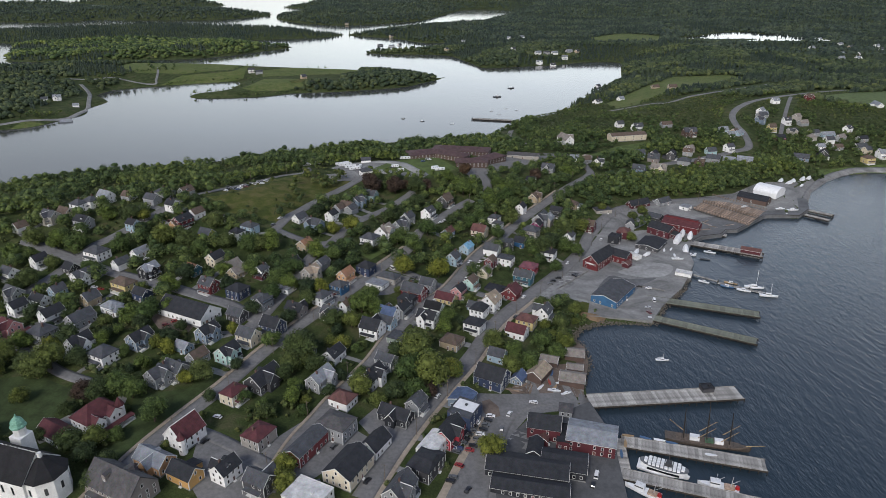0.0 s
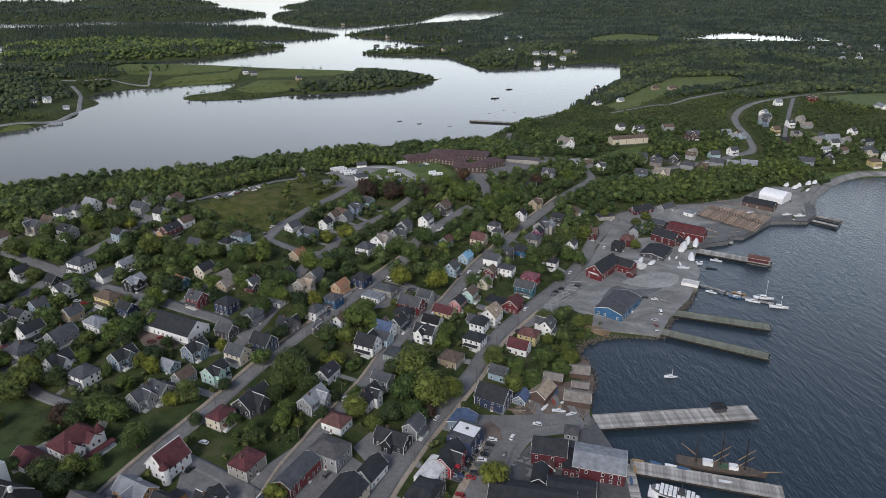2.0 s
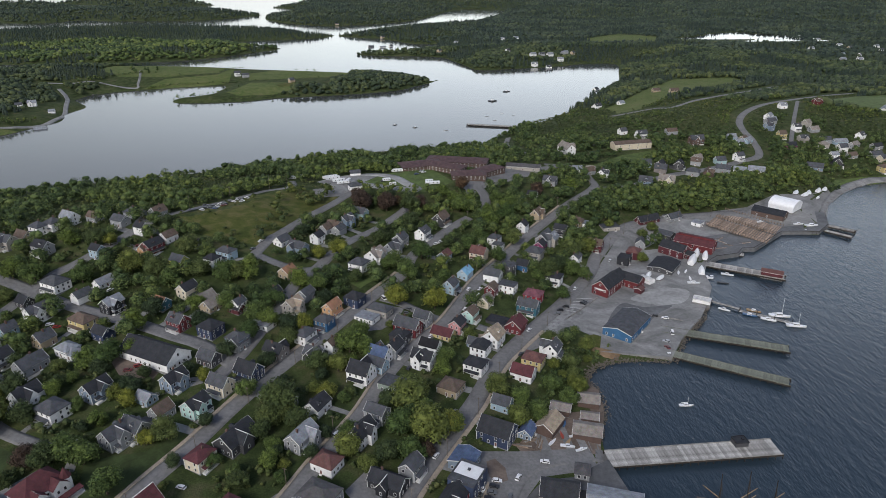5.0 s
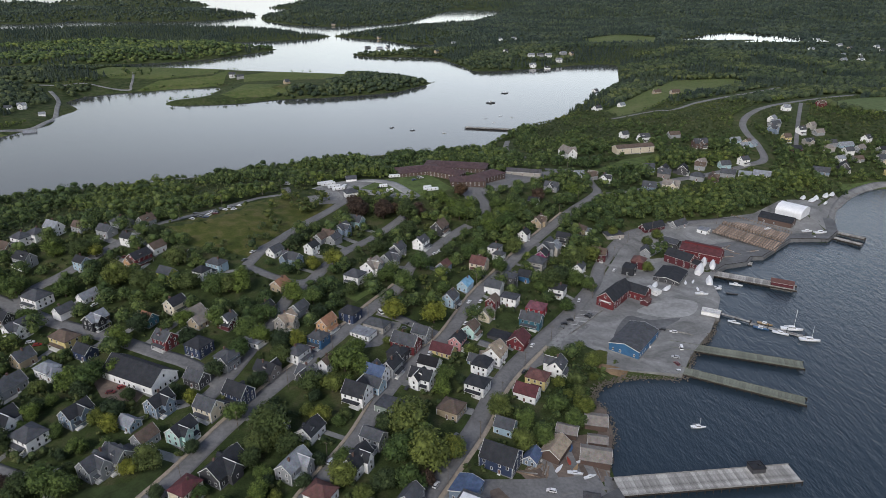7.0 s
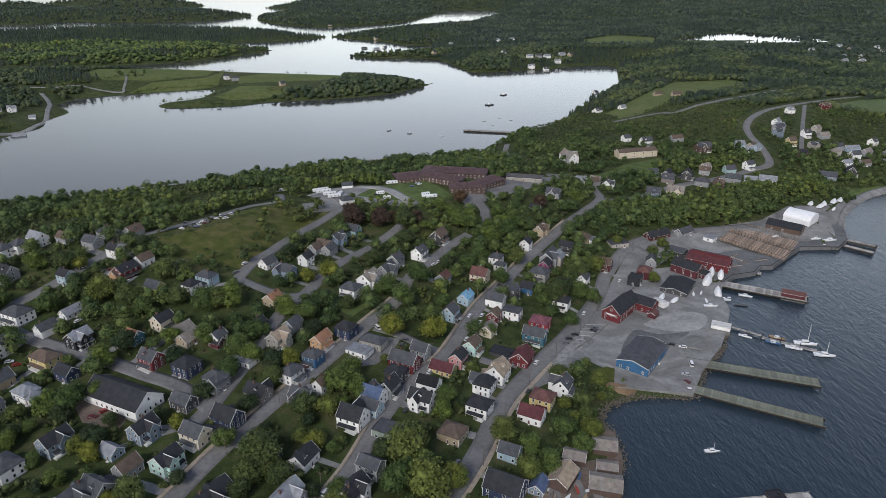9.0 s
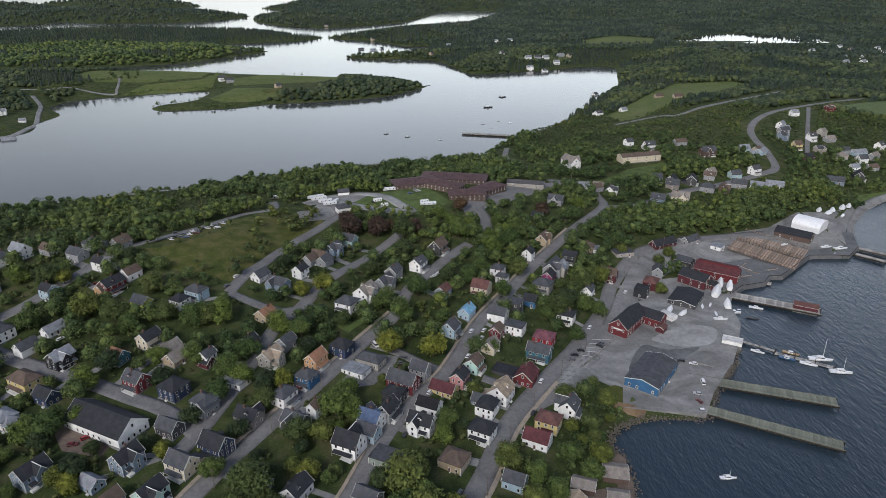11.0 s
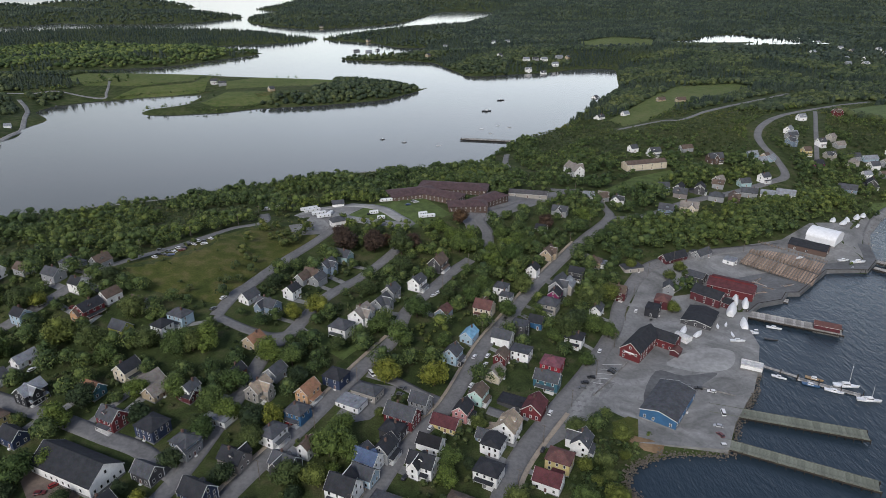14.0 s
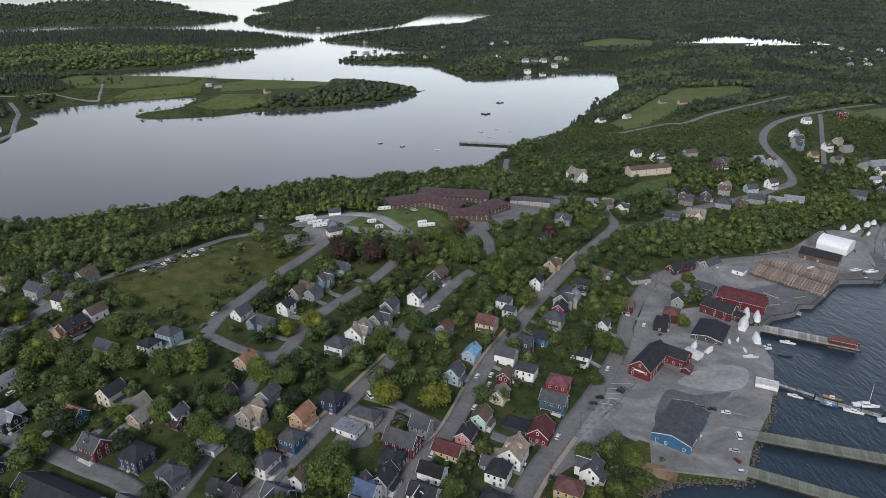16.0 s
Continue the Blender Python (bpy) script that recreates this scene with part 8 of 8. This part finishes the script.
for k_, (x_, y_) in enumerate([(250.5, 533.0), (243.7, 527.5), (234.5, 529.0), (254.0, 528.0), (231.9, 535.7), (272.8, 547.4), (233.2, 542.3), (226.2, 522.8)]):
    timber_stack(x_, y_, (20, 60, -35, 110, -50, 140, 40, 5)[k_])


def work_barge():
    root = thing("work_barge", pose(233.1, 517.4, 0, 0, 0, -32), "low weathered work barge with timbers on its deck", "barge", "boats in the harbour")
    bm = bmesh.new()
    box(bm, -9, 9, -3, 3, -0.6, 0.9)
    bmesh.ops.bevel(bm, geom=bm.edges[:], offset=0.25, segments=1, affect="EDGES")
    part("hull", bm, PILE, root)
    for k in range(12):
        bm = bmesh.new()
        box(bm, -0.7, 0.7, -2.8, 2.8, 0, 0.08)
        part("deck_plank", bm, DECK, root, m=pose(-8.2 + k * 1.48, 0, 0.9))
    for k in range(3):
        bm = bmesh.new()
        box(bm, -2.4, 2.4, -0.3, 0.3, 0, 0.5)
        part("timber", bm, TIMBER, root, m=pose(-4 + k * 4, (-1, 1, 0)[k], 0.98, 0, 0, 12 * k))


work_barge()
REDHULL = paint("red_hull", (0.3, 0.06, 0.04), 0.5)
boat(59.8, 305.1, 70, 5, BLUEHULL, "blue-tarped skiff on the dirt lot", 0, False, dz(59.8, 305.1) + 0.25, "skiff", "boat", "boats ashore")
boat(56.9, 296.5, 95, 5, REDHULL, "red dory on the dirt lot", 0, False, dz(56.9, 296.5) + 0.25, "skiff", "boat", "boats ashore")
boat(63.1, 296.4, 15, 5.5, HULLWHITE, "white skiff on the dirt lot", 0, False, dz(63.1, 296.4) + 0.25, "skiff", "boat", "boats ashore")
boat(59.0, 291.1, 60, 6.5, WOODHULL, "tan wooden boat under repair on the dirt lot", 0, False, dz(59.0, 291.1) + 0.25, "skiff", "boat", "boats ashore")
boat(51.7, 291.2, 50, 6, HULLWHITE, "white motor boat on the dirt lot", 0, False, dz(51.7, 291.2) + 0.25, "skiff", "boat", "boats ashore")
for x_, y_, turn_ in ((40.7, 291.8, 30), (45.2, 289.4, 75), (36.5, 287.9, -10)):
    timber_stack(x_, y_, turn_)


def quay_edge(points, label):
    """A timbered quay face: piles and a capping beam along the water."""
    root = thing("quay_edge", pose(points[0][0], points[0][1], 0), label, "quay edge")
    o = Vector((points[0][0], points[0][1], 0))
    for a, b in zip(points, points[1:]):
        a, b = Vector((*a, 0)) - o, Vector((*b, 0)) - o
        n = max(1, int((b - a).length / 3.2))
        for i in range(n):
            p = a.lerp(b, (i + 0.5) / n)
            part("pile", PILE_MESH, None, root, m=pose(p.x, p.y, 0.35))
        bm = bmesh.new()
        tube(bm, a + Vector((0, 0, 2.95)), b + Vector((0, 0, 2.95)), 0.3, 0.3, 4)
        part("capping_beam", bm, PILE, root, "dark capping beam")


quay_edge(FRONT[20:29], "timbered quay face with tarred piles")


def low_wall(name, points, tall, label):
    line = smooth_line(points, 4)
    bm = bmesh.new()
    for a, b in zip(line, line[1:]):
        d = np.array([-(b - a)[1], (b - a)[0]]) / np.hypot(*(b - a)) * 0.25
        za, zb = dz(*a), dz(*b)
        v = [bm.verts.new((*q, z)) for q, z in ((a - d, za - 0.6), (b - d, zb - 0.6), (b + d, zb - 0.6), (a + d, za - 0.6), (a - d, za + tall), (b - d, zb + tall), (b + d, zb + tall), (a + d, za + tall))]
        for f in ((3, 2, 1, 0), (4, 5, 6, 7), (0, 1, 5, 4), (1, 2, 6, 5), (2, 3, 7, 6), (3, 0, 4, 7)):
            bm.faces.new([v[i] for i in f])
    tagged(new(name, mesh_of(name, bm, DECK)), label, "wall", kind="structure")


low_wall("wall_parking", [(79.9, 407.6), (91.9, 421.1), (107.4, 439.7)], 0.9, "low weathered timber wall beside the parking bays")
low_wall("wall_yard", [(137.2, 415.7), (146.8, 411.0), (155.6, 406.5)], 0.7, "low wall of dark blocks across the boat yard")
for (ax_, ay_), (bx_, by_) in [((89.0, 435.7), (103.6, 437.7)), ((87.3, 431.4), (99.5, 432.5)), ((84.9, 427.2), (95.8, 427.4)), ((83.2, 422.8), (92.2, 423.1)), ((82.1, 418.5), (88.0, 418.0))]:
    bm = bmesh.new()
    d_ = Vector((bx_ - ax_, by_ - ay_, 0))
    n_ = Vector((-d_.y, d_.x, 0)).normalized() * 0.12
    lo_ = [Vector((ax_, ay_, dz(ax_, ay_) + 0.22)), Vector((bx_, by_, dz(bx_, by_) + 0.22))]
    slab(bm, [lo_[0] - n_, lo_[1] - n_, lo_[1] + n_, lo_[0] + n_], 0.05)
    tagged(new("parking_line", mesh_of("parking_line", bm, TRIM)), "pale painted parking line on the asphalt", "marking", kind="structure")
for k_, (x_, y_) in enumerate([(176.2, 477.7), (182.4, 479.6), (181.1, 467.7), (195.4, 472.8), (181.0, 460.0)]):
    boat(x_, y_, (70, 60, 80, -8, -6)[k_], (6, 5.5, 6, 10, 9)[k_], HULLWHITE, "white boat standing ashore in the yard", 0, k_ > 2, dz(x_, y_) + 0.5, "laid_up_boat", "boat", "boats ashore")

rs = np.random.RandomState(5)
# the belt between the town and the bay, and the slopes beyond
bx, by = spread(-640, 690, 370, 1115, 6.6, rs)
out = (shore_distance(bx, by, TOWN) < 0) & (np.hypot(bx, by) < 1180) & (np.abs(bx) < by * 0.78 + 60)
bx, by = bx[out], by[out]
close = np.hypot(bx, by) < 690
nx_, ny_ = wooded(bx[close], by[close])
fx_, fy_ = wooded(bx[~close], by[~close], 2.0, 8, 4.5)
bx, by = np.r_[nx_, fx_], np.r_[ny_, fy_]
verge_x, verge_y = spread(225, 690, 760, 1215, 5.0, rs)
patchy = np.array([noise.noise((px / 45, py / 45, 3)) for px, py in zip(bx, by)])
low = np.clip(1 - coast(bx, by) / 45, 0, 1)
big = rs.uniform(0, 1, len(bx)) ** 3
tall = (5.2 + 3.4 * patchy + rs.uniform(-1.6, 1.6, len(bx)) + 4.5 * big) * (1 - np.where((bx < 60) & (low > 0.25), 0.8, 0.35) * low)
open_slope = (bx > 130) & (by > 800)
tall = np.where(open_slope, tall * 0.62, tall)
few = (patchy > np.where(bx < 40, -0.12, -0.42)) & ~(open_slope & (patchy < 0.1))
wood("woodland", bx[few], by[few], np.clip(tall[few], 2.5, 12) * 1.2, 4, WOODLAND, "dense broad-leaved spring woodland on the slopes", rs, cards=80, spray=0.072)
low_tall = np.where(open_slope, rs.uniform(2.0, 5.0, len(bx)) * (1 + 0.5 * patchy), np.clip(tall * rs.uniform(0.35, 0.8, len(bx)), 1.5, 4.5))
wood("scrub", bx[~few], by[~few], low_tall[~few], 3, SCRUB, "low green scrub between the woods", rs, 0.66, cards=34, spray=0.1)

# knee-high verge scrub in front of the country roads
vi = ~road_clear(verge_x, verge_y, 1.0) & (coast(verge_x, verge_y) > 4) & open_clear(verge_x, verge_y, ALL_OPEN, 1.0) & house_clear(verge_x, verge_y, 1.0, 2.0)
verge_x, verge_y = verge_x[vi], verge_y[vi]
off_road = np.ones(len(verge_x), bool)
for key in ("coast_road", "country_road", "hill_lane"):
    way_line = smooth_line(ROADS[key][1], 3)
    for (ax, ay), (cx2, cy2) in zip(way_line, way_line[1:]):
        ex, ey = cx2 - ax, cy2 - ay
        t = np.clip(((verge_x - ax) * ex + (verge_y - ay) * ey) / (ex * ex + ey * ey + 1e-9), 0, 1)
        off_road &= np.hypot(verge_x - ax - t * ex, verge_y - ay - t * ey) > 6.5
wood("verge_scrub", verge_x[off_road], verge_y[off_road], rs.uniform(1.0, 2.3, off_road.sum()), 2, SCRUB, "knee-high green scrub along the country roads", rs, 0.8, cards=10)

# undergrowth and hedges in the yards of the town
ux, uy = spread(-410, 124, 186, 595, 5.0, rs)
ins = shore_distance(ux, uy, TOWN) > 0
ux, uy = wooded(ux[ins], uy[ins], 1.2, 1.5, 2.2)
pn = np.array([noise.noise((px / 14, py / 14, 9)) for px, py in zip(ux, uy)])
sel = pn > 0.02
wood("bushes", ux[sel], uy[sel], 1.6 + 4.5 * np.clip(pn[sel], 0, 0.6) + rs.uniform(0, 1.2, sel.sum()), 3, SCRUB, "garden bushes and hedges between the houses", rs, 0.5, cards=30, spray=0.09)

# the overgrown bank above the cove
BANK = np.array([(36, 306), (56, 341), (73, 370), (98, 387), (96, 368), (80, 345), (73, 319), (56, 318)], float)
kx, ky = spread(BANK[:, 0].min(), BANK[:, 0].max(), BANK[:, 1].min(), BANK[:, 1].max(), 4.2, rs)
ki = shore_distance(kx, ky, BANK) > 0
kx, ky = kx[ki], ky[ki]
ki = house_clear(kx, ky, 0.5, 1.0) & (coast(kx, ky) > 2) & open_clear(kx, ky, ["bank_soil", "bank_grass"], 0.5)
wood("bank_bushes", kx[ki], ky[ki], rs.uniform(2.0, 5.5, ki.sum()), 4, WOODLAND, "thick green bushes on the bank above the cove", rs, 0.5, cards=70, spray=0.075)

# tall trees on the steep bank above the shipyard
STEEP = np.array([(126, 566), (150, 572), (180, 582), (215, 592), (262, 608), (300, 628), (335, 658), (395, 690), (400, 712), (330, 682), (280, 660), (230, 636), (190, 628), (155, 612), (132, 592)], float)
sx, sy = spread(120, 402, 560, 715, 7.5, rs)
si = shore_distance(sx, sy, STEEP) > 0
sx, sy = wooded(sx[si], sy[si], 1.0, 3.0, 1.0)
wood("bank_trees", sx, sy, rs.uniform(6.5, 12.5, len(sx)), 5, WOODLAND, "tall broad-leaved trees on the steep bank above the shipyard", rs, 0.4, cards=150, spray=0.065)

# bushes on the open meadow
mx, my = spread(-235, -75, 459, 595, 9, rs)
mi = (shore_distance(mx, my, OPEN["hill_meadow"]) > 1) & (rs.uniform(0, 1, len(mx)) < np.where(mx > -128, 0.6, 0.2))
wood("meadow_bushes", mx[mi], my[mi], rs.uniform(1.5, 6.5, mi.sum()) + np.where(mx[mi] > -132, 4.0, 0), 5, SCRUB, "scattered bushes in the rough meadow", rs, 0.5, cards=30)

# the far country, ever coarser; its broad leaves carry haze in their colour
for lo, hi, step, lumps, size in ((1120, 1860, 9.6, 2, 8.5), (1860, 2980, 13, 1, 9.5), (2980, 4460, 21, 1, 12), (4460, 6400, 38, 1, 17)):
    fx, fy = spread(-hi * 0.75, hi * 0.75, lo * 0.7, hi, step, rs)
    d = np.hypot(fx, fy)
    ok = (d > lo * (0.97 if lo == 1120 else 1)) & (d <= hi) & (np.abs(fx) < fy * 0.8 + 100)
    fx, fy = wooded(fx[ok], fy[ok], 4, 16, 9)
    if lo == 1120:
        farm = shore_distance(fx, fy, ISLAND_RINGS[0]) > 0
        keep = ~farm | (fx > -205) & (fy > 1240) & (fx - fy * 0.1 > -330) | (fx > -278) & (fy < 1290) & (rs.uniform(0, 1, len(fx)) < 0.7) | (fx < -640) & (rs.uniform(0, 1, len(fx)) < 0.8)
        fx, fy = fx[keep], fy[keep]
    pn = np.array([noise.noise((px / 160, py / 110, 5)) for px, py in zip(fx, fy)])
    island = shore_distance(fx, fy, ISLAND_RINGS[1]) > 0
    dark = (pn > 0.08) & ~island | island & (fy > 2157 + 75 * np.sin(fx / 90)) | island & (pn > 0.3)
    if lo == 1120:
        dark &= ~((shore_distance(fx, fy, ISLAND_RINGS[0]) > 0) & (fx > -640))
    h = size * (1 + 0.25 * pn) + rs.uniform(-0.2, 0.25, len(fx)) * size
    if dark.any():
        spruces("spruce_wood", fx[dark], fy[dark], h[dark] * rs.uniform(0.75, 1.3, dark.sum()), "dark spruce wood in the distance", rs, 2 if lo < 1860 else 1)
    if (island & ~dark).any():
        near_isle = island & ~dark
        wood("island_woodland", fx[near_isle], fy[near_isle], h[near_isle] * 1.1, lumps, WOODLAND, "light green woodland on the wooded island", rs, 0.5, 0.7)
        dark = dark | near_isle
    wood("far_woodland", fx[~dark], fy[~dark], h[~dark], lumps, HAZELEAF if lo > 1120 else MIDHAZELEAF, "distant broad-leaved woodland, haze mixed into its leaf colour", rs, 0.5 if lumps > 1 else 0.2, 0.78, 8 if lo == 1120 else 0, 0.13)

# hedges between the pastures and lone trees of the spit
hedge = []
for line_, gap_, tall_ in (([(-558, 1306), (-516, 1342), (-434, 1366), (-412, 1360), (-380, 1345)], 5, 3.0), ([(-452, 1428), (-440, 1470), (-430, 1540)], 7, 3.0), ([(-640, 1376), (-600, 1400), (-570, 1410)], 7, 5.0),
                           ([(-544, 1384), (-500, 1400), (-452, 1416)], 9, 2.5), ([(-367, 1342), (-300, 1352), (-215, 1366)], 8, 2.5), ([(-458, 1200), (-430, 1205), (-405, 1212), (-385, 1240), (-372, 1290)], 8, 3.5),
                           ([(-372, 1190), (-320, 1198), (-285, 1224), (-240, 1236)], 8, 3.5), ([(-700, 1300), (-660, 1340), (-640, 1370)], 8, 5.0)):
    p_ = smooth_line(line_, 6)
    seg_ = np.r_[0, np.cumsum(np.hypot(*np.diff(p_, axis=0).T))]
    for s_ in np.arange(0, seg_[-1], gap_):
        hedge.append((np.interp(s_, seg_, p_[:, 0]) + rs.normal(0, 2), np.interp(s_, seg_, p_[:, 1]) + rs.normal(0, 2), tall_ * rs.uniform(0.7, 1.8)))
for hx_, hy_, ht_ in ((-452, 1196, 9), (-425, 1204, 7), (-520, 1400, 6), (-410, 1412, 7), (-396, 1402, 8), (-300, 1480, 6), (-278, 1484, 6), (-262, 1482, 7), (-600, 1430, 12), (-590, 1424, 11), (-622, 1420, 12), (-612, 1412, 10), (-580, 1440, 10)):
    hedge.append((hx_, hy_, ht_))
hedge = np.array(hedge)
hedge = hedge[coast(hedge[:, 0], hedge[:, 1]) > 2]
wood("field_hedges", hedge[:, 0], hedge[:, 1], hedge[:, 2], 4, WOODLAND, "hedges and lone trees between the pastures", rs, 0.55, cards=14, spray=0.12)
